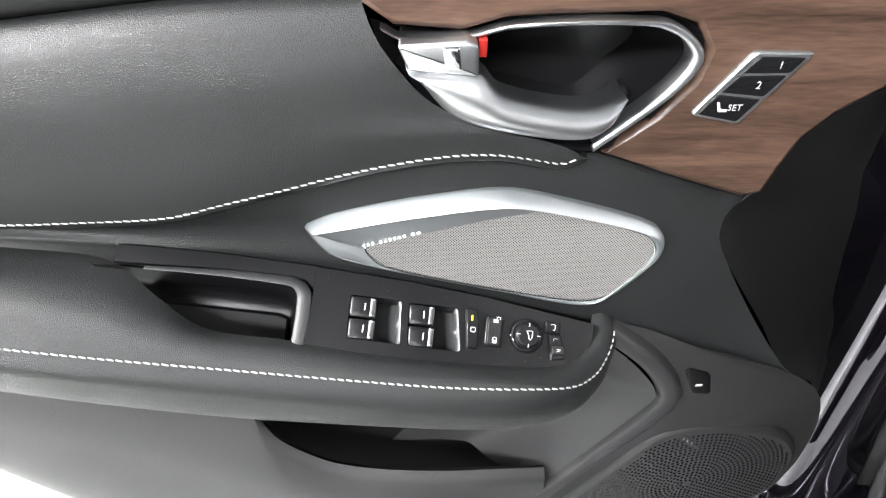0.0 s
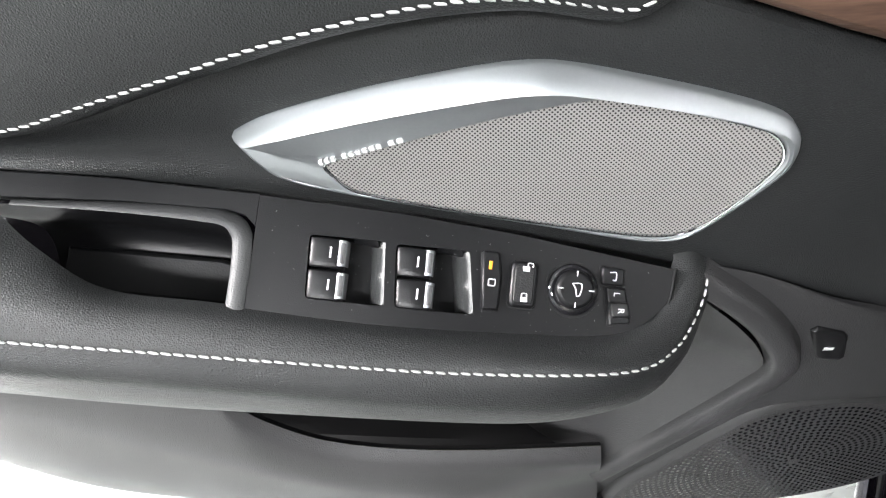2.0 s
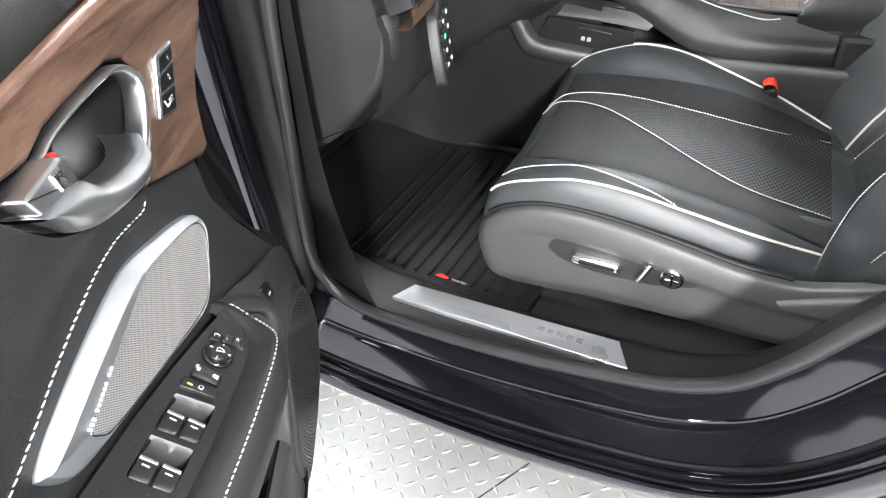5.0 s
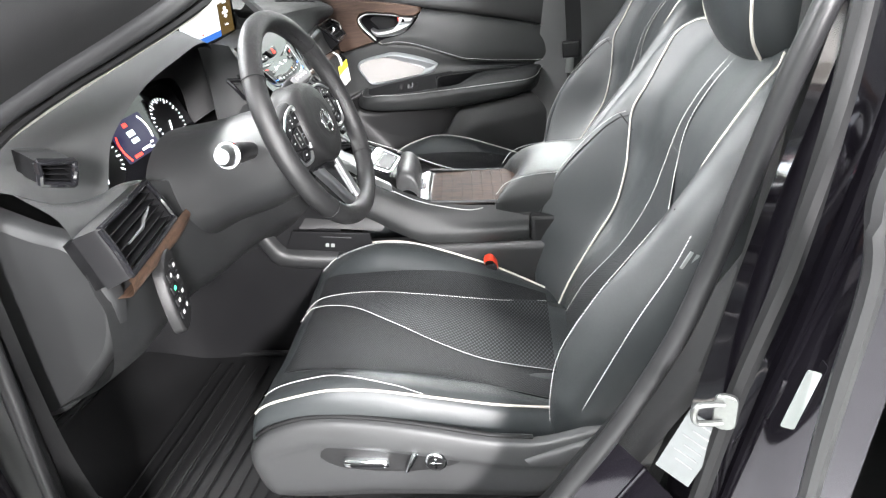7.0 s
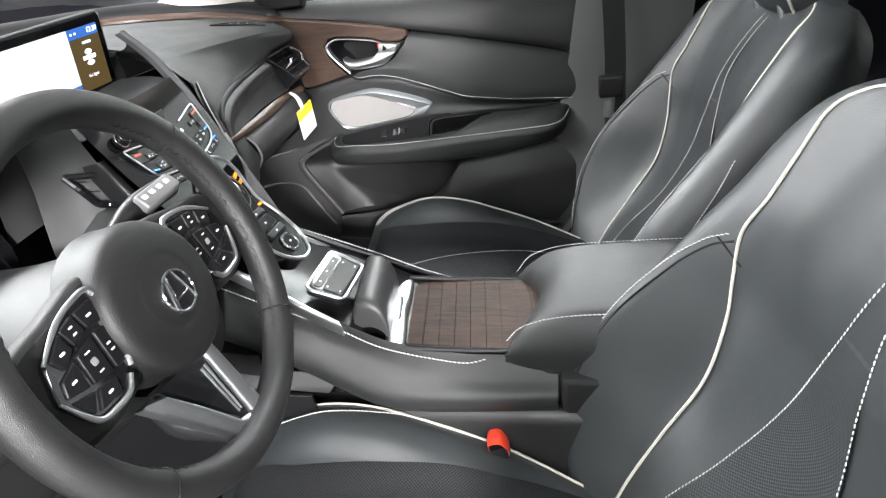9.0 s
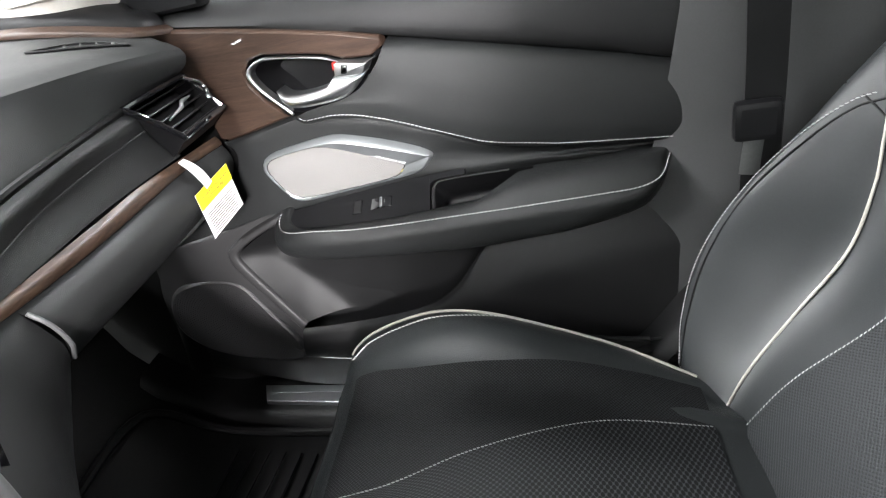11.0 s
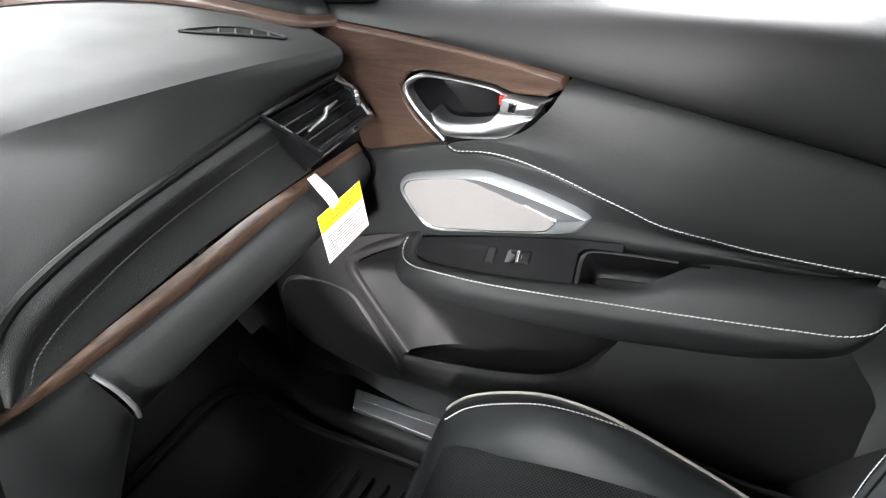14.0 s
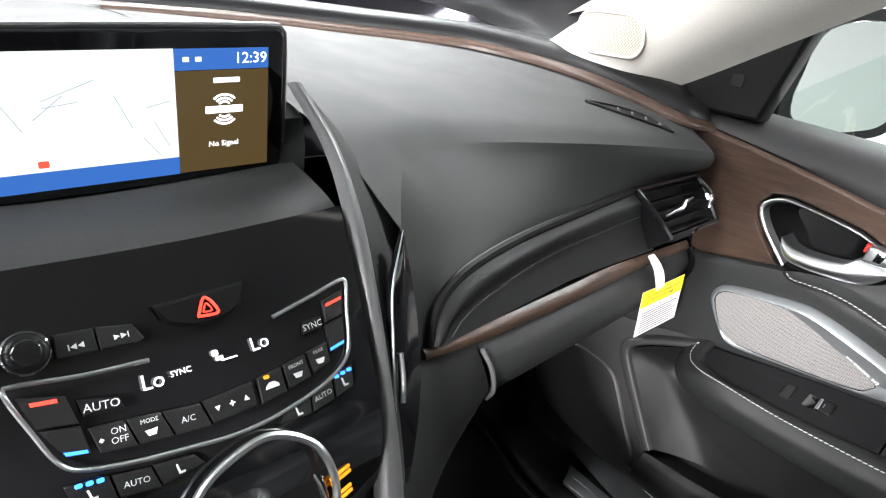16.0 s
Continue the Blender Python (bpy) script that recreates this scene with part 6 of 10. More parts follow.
skin("windscreen_wood", [strip(-0.001, -0.004), strip(0.0, 0.002), strip(0.007, 0.006), strip(0.013, 0.008), strip(0.015, 0.004)], WOOD_Y, dash, nu=70, nv=14, label="slim wood strip below the windscreen")
skin("windscreen_ledge", [strip(0.0145, 0.004), strip(0.016, 0.012), strip(0.024, 0.022), strip(0.045, 0.030), strip(0.075, 0.030), strip(0.11, 0.016)], SMOOTH_BLACK, dash, nu=70, nv=18, label="black windscreen ledge")
# driver's side top and instrument hood: arcs from the right leg over the crown to the left leg
ARC = [(-0.138, 0.735, 1.05), (-0.126, 0.73, 1.12), (-0.136, 0.725, 1.165), (-0.179, 0.72, 1.177), (-0.27, 0.72, 1.166), (-0.366, 0.72, 1.150), (-0.44, 0.72, 1.125), (-0.495, 0.72, 1.096), (-0.534, 0.715, 1.054), (-0.56, 0.71, 1.02)]
skin("instrument_hood", [ARC, [(x, y + 0.008, z + 0.006) for x, y, z in ARC[:8]] + [(-0.543, 0.722, 1.062), (-0.572, 0.718, 1.03)],
                         [(-0.10, 0.80, 1.08), (-0.095, 0.80, 1.15), (-0.10, 0.80, 1.192), (-0.18, 0.80, 1.200), (-0.28, 0.80, 1.196), (-0.38, 0.80, 1.184), (-0.47, 0.79, 1.166), (-0.54, 0.775, 1.145), (-0.60, 0.745, 1.11), (-0.65, 0.715, 1.065)],
                         [(-0.08, 0.93, 1.10), (-0.08, 0.93, 1.17), (-0.08, 0.93, 1.205), (-0.18, 0.95, 1.208), (-0.3, 0.95, 1.206), (-0.42, 0.93, 1.20), (-0.53, 0.90, 1.185), (-0.62, 0.85, 1.165), (-0.67, 0.78, 1.14), (-0.70, 0.71, 1.10)],
                         [(-0.07, 1.20, 1.15), (-0.07, 1.20, 1.19), (-0.07, 1.22, 1.212), (-0.20, 1.24, 1.212), (-0.33, 1.25, 1.21), (-0.46, 1.22, 1.203), (-0.58, 1.14, 1.193), (-0.64, 1.0, 1.178), (-0.69, 0.88, 1.16), (-0.72, 0.78, 1.125)],
                         [(-0.07, 1.45, 1.16), (-0.07, 1.45, 1.19), (-0.07, 1.45, 1.205), (-0.19, 1.44, 1.203), (-0.40, 1.39, 1.200), (-0.52, 1.33, 1.197), (-0.60, 1.25, 1.193), (-0.655, 1.12, 1.188), (-0.685, 0.97, 1.175), (-0.72, 0.86, 1.145)]],
     DASH_SKIN, dash, nu=60, nv=44, label="soft black dash top and instrument hood")
skin("hood_lining", [ARC, [(x * 0.97 - 0.009, y + 0.03, z - 0.012) for x, y, z in ARC], [(-0.16, 0.80, 1.02), (-0.155, 0.80, 1.08), (-0.17, 0.80, 1.115), (-0.21, 0.805, 1.125), (-0.28, 0.81, 1.125), (-0.36, 0.81, 1.115), (-0.42, 0.80, 1.095), (-0.455, 0.80, 1.07), (-0.47, 0.79, 1.03), (-0.475, 0.78, 1.0)]], RUBBER, dash, nu=50, nv=14)
plate("dash_end", [(0.70, 1.050), (0.655, 1.032), (0.638, 0.990), (0.634, 0.945), (0.646, 0.905), (0.664, 0.872), (0.70, 0.833), (0.765, 0.775), (0.81, 0.750), (0.86, 0.745), (0.95, 0.80), (0.95, 1.08), (0.80, 1.09)], 0.0, 0.028, PLASTIC_SOFT, dash, 0.012, n=70, place=lambda y, z, w: (-0.68 - w, y, z), label="dark grey dash end panel")
skin("driver_dash_face", [[(-0.70, 0.71, 1.10), (-0.65, 0.715, 1.065), (-0.575, 0.718, 1.03), (-0.53, 0.715, 1.012), (-0.33, 0.72, 0.99), (-0.20, 0.72, 1.0), (-0.085, 0.69, 1.06)],
                          [(-0.70, 0.66, 1.055), (-0.62, 0.675, 1.05), (-0.53, 0.695, 1.045), (-0.46, 0.70, 1.02), (-0.33, 0.70, 0.98), (-0.20, 0.695, 0.99), (-0.085, 0.675, 1.05)],
                          [(-0.72, 0.64, 0.97), (-0.62, 0.655, 0.965), (-0.53, 0.675, 0.955), (-0.44, 0.685, 0.945), (-0.33, 0.685, 0.93), (-0.20, 0.66, 0.94), (-0.08, 0.63, 0.97)],
                          [(-0.72, 0.635, 0.94), (-0.62, 0.65, 0.93), (-0.53, 0.67, 0.92), (-0.44, 0.68, 0.91), (-0.33, 0.68, 0.89), (-0.20, 0.65, 0.89), (-0.08, 0.60, 0.89)],
                          [(-0.72, 0.67, 0.84), (-0.62, 0.68, 0.82), (-0.53, 0.69, 0.82), (-0.44, 0.70, 0.81), (-0.33, 0.70, 0.79), (-0.20, 0.68, 0.79), (-0.09, 0.62, 0.80)],
                          [(-0.72, 0.78, 0.78), (-0.62, 0.80, 0.76), (-0.53, 0.82, 0.75), (-0.44, 0.84, 0.74), (-0.33, 0.84, 0.73), (-0.20, 0.84, 0.73), (-0.11, 0.75, 0.70)]], PLASTIC_SOFT, dash, nu=50, nv=30, label="black driver's dash face")
skin("driver_wood_strip", [[(-0.695, 0.610, 0.983), (-0.62, 0.630, 0.975), (-0.50, 0.662, 0.962), (-0.42, 0.685, 0.955)], [(-0.695, 0.604, 0.973), (-0.62, 0.624, 0.965), (-0.50, 0.656, 0.952), (-0.42, 0.680, 0.947)], [(-0.695, 0.608, 0.953), (-0.62, 0.628, 0.947), (-0.50, 0.660, 0.937), (-0.42, 0.684, 0.938)], [(-0.695, 0.635, 0.948), (-0.62, 0.65, 0.942), (-0.50, 0.675, 0.933), (-0.42, 0.69, 0.935)]], WOOD_X, dash, nu=40, nv=10, label="brown wood dash strip")


def vent(name, corners, slats, label, parent=dash, lever=True):
    """A louvred air outlet between four corners: top left, top right, bottom right, bottom left."""
    c = np.array(corners, float)
    o = c.mean(0)
    right, up = (c[1] + c[2] - c[0] - c[3]) / 2, (c[0] + c[1] - c[2] - c[3]) / 2
    f = frame_at(o, right, up)
    r = right / np.linalg.norm(right)
    u = up - r * (up @ r)
    u /= np.linalg.norm(u)
    out = [((p - o) @ r, (p - o) @ u) for p in c]
    v = plate(name, out, -0.05, -0.028, SMOOTH_BLACK, parent, 0.001, place=f, label=label)
    for a, b in zip(out, out[1:] + out[:1]):
        tube("vent_frame", [(a[0], a[1], 0.0), ((a[0] + b[0]) / 2, (a[1] + b[1]) / 2, 0.002), (b[0], b[1], 0.0)], 0.0042, PIANO, v, n=10, place=f)
        skin("vent_wall", [[(a[0], a[1], 0.001), (b[0], b[1], 0.001)], [(a[0], a[1], -0.05), (b[0], b[1], -0.05)]], SMOOTH_BLACK, v, nu=6, nv=4, place=f)
        skin("vent_flange", [[(a[0], a[1], 0.001), (b[0], b[1], 0.001)], [(a[0] * 1.02, a[1] * 1.06, -0.003), (b[0] * 1.02, b[1] * 1.06, -0.003)], [(a[0] * 1.04, a[1] * 1.10, -0.034), (b[0] * 1.04, b[1] * 1.10, -0.034)]], SMOOTH_BLACK, v, nu=6, nv=10, place=f)
    o2 = np.array(out)
    for k in range(slats):
        s0 = (k + 0.5) / slats
        a, b = o2[0] + (o2[3] - o2[0]) * s0, o2[1] + (o2[2] - o2[1]) * s0
        h = 0.35 * np.linalg.norm(o2[3] - o2[0]) / slats
        skin("slat", [[(a[0], a[1] + h, -0.022), (b[0], b[1] + h, -0.022)], [(a[0], a[1], -0.004), (b[0], b[1], -0.004)], [(a[0], a[1] - h * 0.3, -0.004), (b[0], b[1] - h * 0.3, -0.004)], [(a[0], a[1] + h * 0.6, -0.022), (b[0], b[1] + h * 0.6, -0.022)]], SMOOTH_BLACK, v, nu=6, nv=8, place=f)
    if lever:
        a, b = (o2[0] + o2[3]) / 2, (o2[1] + o2[2]) / 2
        way = b - a
        rise = np.array([-way[1], way[0]]) / np.linalg.norm(way)
        tube("vent_lever", [(*(a + way * g + rise * h), w) for g, h, w in ((0.22, -0.006, -0.002), (0.36, -0.004, 0.003), (0.44, -0.003, 0.005), (0.52, 0.003, 0.005), (0.62, 0.004, 0.003), (0.78, 0.006, -0.002))], [0.0012, 0.0018, 0.0028, 0.0028, 0.0018, 0.0012], CHROME, v, n=40, place=f, label="chrome vent lever")
    return v, f, out


v, f, out = vent("air_vent", [(0.566, 0.768, 1.088), (0.722, 0.780, 1.087), (0.728, 0.740, 1.033), (0.604, 0.728, 1.034)], 5, "gloss black side air vent with chrome lever")
tube("vent_accent", [(out[1][0] - 0.016, out[1][1] - 0.006, 0.006), (out[1][0] - 0.006, out[1][1] - 0.03, 0.012), (out[2][0] - 0.012, out[2][1] + 0.02, 0.004)], 0.0034, BRIGHT, v, n=24, place=f, label="bright chrome accent")
v, f, out = vent("air_vent", [(-0.700, 0.612, 1.050), (-0.520, 0.670, 1.040), (-0.500, 0.655, 0.972), (-0.700, 0.596, 0.985)], 6, "gloss black side air vent with chrome lever")
vent("demister_vent", [(-0.71, 0.650, 1.142), (-0.672, 0.635, 1.128), (-0.675, 0.645, 1.10), (-0.71, 0.655, 1.115)], 4, "small black demister vent", lever=False)
vent("centre_vent", [(-0.129, 0.7125, 1.096), (-0.098, 0.6880, 1.086), (-0.099, 0.6700, 1.044), (-0.117, 0.6920, 1.054)], 3, "black centre air vent", lever=False)
skin("dash_centre_panel", [[(-0.150, 0.742, 1.172), (-0.150, 0.740, 1.10), (-0.160, 0.738, 1.04), (-0.178, 0.73, 0.95)], [(-0.126, 0.722, 1.166), (-0.122, 0.717, 1.10), (-0.125, 0.708, 1.04), (-0.138, 0.69, 0.95)], [(-0.100, 0.706, 1.156), (-0.094, 0.690, 1.10), (-0.091, 0.668, 1.04), (-0.088, 0.64, 0.95)]], PLASTIC_SOFT, dash, nu=20, nv=16, thick=0.003, label="black dash panel beside the gauges")
# unseen black sheet added behind the dash faces to keep their openings dark
skin("dash_blackout", [[(-0.24, 0.86, 1.135), (0.0, 0.86, 1.14), (0.42, 0.86, 1.135)], [(-0.24, 0.85, 0.80), (0.0, 0.85, 0.76), (0.42, 0.86, 0.86)]], SMOOTH_BLACK, dash, nu=12, nv=8, thick=0.004, label="black sheet added behind the dash openings")
# tall slim vent beside the stack
tv = skin("tall_vent", [[(0.174, 0.694, 1.132), (0.156, 0.677, 1.098), (0.151, 0.665, 1.066), (0.147, 0.652, 1.029), (0.143, 0.636, 0.982), (0.140, 0.622, 0.94)],
                        [(0.175, 0.692, 1.128), (0.168, 0.679, 1.096), (0.166, 0.668, 1.061), (0.162, 0.655, 1.023), (0.152, 0.638, 0.978), (0.142, 0.624, 0.938)],
                        [(0.177, 0.694, 1.125), (0.180, 0.684, 1.093), (0.182, 0.674, 1.056), (0.180, 0.662, 1.016), (0.163, 0.641, 0.975), (0.145, 0.626, 0.936)]], PIANO, dash, nu=40, nv=8, thick=0.004, label="tall slim black air vent")
tube("tall_vent_trim", [(0.174, 0.693, 1.133), (0.156, 0.675, 1.098), (0.151, 0.663, 1.066), (0.147, 0.650, 1.029), (0.143, 0.634, 0.982), (0.140, 0.620, 0.94)], [0.0004, 0.0010, 0.0012, 0.0010, 0.0008, 0.0004], BEZEL, tv, n=50, label="chrome edge")
tube("tall_vent_lever", [(0.158, 0.662, 1.052), (0.157, 0.655, 1.035), (0.155, 0.650, 1.018)], 0.0022, CHROME, tv, n=16, label="chrome thumb lever")
# defroster louvre on the dash top
LENS_A, LENS_B = np.array([0.600, 0.893]), np.array([0.660, 0.795])


def lens(f, side, lift):
    """A point on the outlet's edge: f along it, side 1 on the windscreen's side."""
    d = LENS_B - LENS_A
    q = LENS_A + d * f + np.array([-d[1], d[0]]) * side * (0.17 * (1 - (2 * f - 1) ** 2) + 0.03 * f) * (1.0 if side > 0 else 0.35)
    return (q[0], q[1], dash_height(*q) + lift)


steps = [k / 12 for k in range(13)]
dv = skin("defroster", [[lens(f, 1, 0.0012) for f in steps], [lens(f, 0, 0.0010) for f in steps], [lens(f, -1, 0.0012) for f in steps]], RUBBER, dash, nu=30, nv=8, label="black defroster outlet")
tube("defroster_rim", [lens(f, 1, 0.0018) for f in steps] + [lens(f, -1, 0.0018) for f in steps[::-1]], 0.0017, PLASTIC, dv, n=90, sides=6, closed=True)
for f in (0.36, 0.52, 0.68, 0.84):
    tube("louvre", [lens(f, 0.55, 0.0022), lens(f + 0.015, 0.0, 0.0034), lens(f + 0.03, -0.9, 0.0022)], 0.0016, PILLAR_TRIM, dv, n=8, sides=6)

# instruments
clus = thing("instrument_cluster", (-0.33, 0.79, 1.03), "dark instrument cluster with white dial and colour display", "gauges")
f = frame_at((-0.325, 0.785, 1.055), (1, 0.04, 0), (0, 0.34, 0.94))
plate("dial_panel", rect(0.0, 0.004, 0.30, 0.125, 0.03), -0.012, 0.0, PIANO, clus, 0.001, place=f)
for x in (-0.135, 0.080):
    dial = plate("dial", ring(x, 0, 0.046), 0.0, 0.0015, SMOOTH_BLACK, clus, 0.0005, place=f, label="black dial with white ticks")
    for k in range(25):
        a = radians(220 - k * 260 / 24)
        r0, r1 = (0.036 if k % 3 == 0 else 0.040), 0.0445
        c0, s0 = math.cos(a), math.sin(a)
        h = 0.0013 if k % 3 == 0 else 0.0006
        plate("tick", [(x + r0 * c0 - h * s0, r0 * s0 + h * c0), (x + r0 * c0 + h * s0, r0 * s0 - h * c0), (x + r1 * c0 + h * s0, r1 * s0 - h * c0), (x + r1 * c0 - h * s0, r1 * s0 + h * c0)], 0.0015, 0.0022, GLOW_WHITE, dial, 0.0001, place=f)
    plate("needle", [(x - 0.002, 0.0), (x + 0.002, 0.0), (x - 0.018, -0.034), (x - 0.021, -0.033)], 0.0024, 0.0034, GLOW_WHITE, dial, 0.0003, place=f)
scr = plate("display", rect(-0.032, 0.006, 0.100, 0.068, 0.004), 0.0, 0.0012, LCD_NIGHT, clus, 0.0003, place=f, label="colour trip display")
for bx, by, bw, bh, m in ((-0.034, 0.014, 0.020, 0.010, LCD_DIM), (-0.034, 0.001, 0.020, 0.008, LCD_DIM), (-0.020, -0.018, 0.026, 0.004, GLOW_WHITE), (-0.050, -0.022, 0.022, 0.005, GLOW_RED), (-0.036, 0.030, 0.012, 0.007, GLOW_RED), (0.002, -0.014, 0.008, 0.003, GLOW_WHITE), (-0.004, -0.022, 0.012, 0.003, LCD_DIM)):
    plate("display_bar", rect(bx, by, bw, bh), 0.0012, 0.0016, m, scr, 0.0001, place=f)
tube("display_arc", [(-0.074, 0.020, 0.0014), (-0.079, 0.006, 0.0014), (-0.078, -0.010, 0.0014), (-0.072, -0.024, 0.0014)], 0.0018, GLOW_RED, scr, n=20, sides=5, place=f, label="red arc")
tube("display_arc", [(0.006, 0.034, 0.0014), (0.014, 0.020, 0.0014), (0.015, 0.004, 0.0014), (0.012, -0.008, 0.0014)], 0.0014, GLOW_WHITE, scr, n=20, sides=5, place=f, label="white arc")

# left-hand switch bank
f = frame_at((-0.600, 0.626, 0.905), (0.94, 0.33, 0), (0, 0.1, 1))
sb = plate("switch_bank", [(-0.035, -0.055), (0.020, -0.050), (0.045, 0.02), (0.043, 0.045), (0.02, 0.05), (-0.02, 0.03)], -0.01, 0.006, PLASTIC, dash, 0.004, place=f, n=30, label="black bank of small switches")
for k, (x, y) in enumerate(((-0.004, 0.022), (0.022, 0.026), (-0.010, 0.004), (0.018, 0.008), (-0.014, -0.014), (0.010, -0.012), (-0.018, -0.032), (0.004, -0.032))):
    b = plate("small_switch", rect(x, y, 0.022, 0.013, 0.002), 0.005, 0.0085, SMOOTH_BLACK, sb, 0.0012, place=f)
    plate("mark", rect(x, y, 0.008, 0.005, 0.001), 0.0083, 0.0089, GLOW_GREEN if k == 2 else WHITE, b, 0.0001, place=f)

# steering column and wheel
col = thing("steering_column", (-0.325, 0.62, 0.93), "black steering column cover with control stalks", "steering column")
skin("column_cover", [[(-0.325 + r * math.cos(a), y, z + r * 0.9 * math.sin(a)) for a in np.linspace(0, 2 * math.pi, 25)] for y, z, r in ((0.49, 1.02, 0.07), (0.50, 1.02, 0.085), (0.56, 1.00, 0.095), (0.64, 0.98, 0.10), (0.74, 0.95, 0.12))], PLASTIC_SOFT, col, nu=40, nv=20)
st = tube("stalk", [(-0.39, 0.555, 1.035), (-0.44, 0.548, 1.05), (-0.490, 0.542, 1.062)], [0.013, 0.015, 0.017], SMOOTH_BLACK, col, n=16, sides=16, label="black turn signal stalk")
tube("stalk_ring", [(-0.492, 0.541, 1.063), (-0.499, 0.540, 1.065)], 0.0195, BRIGHT, st, n=4, sides=20, label="chrome ring")
tube("stalk_end", [(-0.498, 0.540, 1.065), (-0.514, 0.538, 1.069), (-0.520, 0.537, 1.0705)], [0.016, 0.016, 0.011], CHROME, st, n=8, sides=20, label="silver end knob")
st = tube("stalk", [(-0.30, 0.56, 1.045), (-0.27, 0.545, 1.080), (-0.243, 0.535, 1.098), (-0.192, 0.527, 1.103)], [0.011, 0.012, 0.013, 0.012], SMOOTH_BLACK, col, n=24, sides=16, label="grey wiper stalk with white marks")
wb = frame_at((-0.222, 0.519, 1.108), (1, -0.12, 0.1), (0, 0.75, 0.65))
plate("stalk_print", rect(0, 0, 0.052, 0.019, 0.003), -0.006, 0.004, GREY_PLASTIC, st, 0.002, place=wb, label="grey printed tip")
for k in range(4):
    plate("mark", rect(-0.018 + k * 0.011, 0.002, 0.006, 0.005, 0.001), 0.0038, 0.0045, WHITE, st, 0.0001, place=wb)

WC, WT = np.array([-0.337, 0.463, 1.063]), radians(18.2)
wheel = thing("steering_wheel", Vector(WC), "black leather steering wheel with satin metal spokes", "steering wheel")
wf = frame_at(WC, (1, 0.066, 0), (0, math.sin(WT), math.cos(WT)))
RIM = [(0.1655 * math.cos(2 * math.pi * k / 48), 0.1655 * math.sin(2 * math.pi * k / 48), 0.0) for k in range(48)]
rim = tube("rim", RIM, 0.0165, WHEEL_LEATHER, wheel, n=96, sides=14, place=wf, closed=True, label="black leather rim", up=wf(0, 0, 1) - WC)
for ang in (38, 142, 222, 318):
    a = radians(ang)
    tube("rim_seam", [((0.1655 + 0.0172 * math.cos(b)) * math.cos(a), (0.1655 + 0.0172 * math.cos(b)) * math.sin(a), 0.0172 * math.sin(b)) for b in np.linspace(0, 2 * math.pi, 13)], 0.0008, RUBBER, rim, n=26, sides=5, place=wf)
# stitched lacing along the inner side of the rim
for a0, a1 in ((-52, 62), (118, 232)):
    lace = []
    for k, a in enumerate(np.radians(np.linspace(a0, a1, 70))):
        b = math.pi + (0.50 if k % 2 else 0.30)
        lace.append(((0.1655 + 0.0168 * math.cos(b)) * math.cos(a), (0.1655 + 0.0168 * math.cos(b)) * math.sin(a), -0.0168 * math.sin(b)))
    tube("rim_lacing", lace, 0.0005, RUBBER, rim, n=280, sides=5, place=wf, label="black crossed lacing")
hub = skin("hub", [[(r * math.cos(a) - 0.001, r * 0.98 * math.sin(a) - 0.004, w) for a in np.linspace(0, 2 * math.pi, 49)] for r, w in ((0.0005, 0.0150), (0.022, 0.0146), (0.034, 0.0138), (0.0365, 0.0142), (0.050, 0.0128), (0.060, 0.0108), (0.0665, 0.006), (0.070, -0.004), (0.0715, -0.020), (0.074, -0.036))], PLASTIC, wheel, nu=60, nv=44, place=wf, label="smooth black airbag hub")
em = plate("emblem", ring(0.004, -0.009, 0.0195, ry=0.0185), 0.010, 0.0152, SMOOTH_BLACK, hub, 0.0006, place=wf, label="round chrome emblem")
tube("emblem_ring", [(0.004 + 0.0195 * math.cos(2 * math.pi * k / 24), -0.009 + 0.0185 * math.sin(2 * math.pi * k / 24), 0.0155) for k in range(24)], 0.0015, BRIGHT, em, n=48, sides=8, place=wf, closed=True)
for xa, ya, xb, yb, r in ((-0.010, -0.024, -0.001, 0.008, 0.0017), (0.018, -0.024, 0.009, 0.008, 0.0017), (-0.006, -0.014, 0.014, -0.014, 0.0012)):
    tube("emblem_bar", [(xa, ya, 0.0157), (xb, yb, 0.0157)], r, BRIGHT, em, n=4, sides=6, place=wf)
POD = [(0.056, 0.041), (0.100, 0.035), (0.127, 0.021), (0.138, -0.008), (0.121, -0.036), (0.088, -0.039), (0.066, -0.022)]
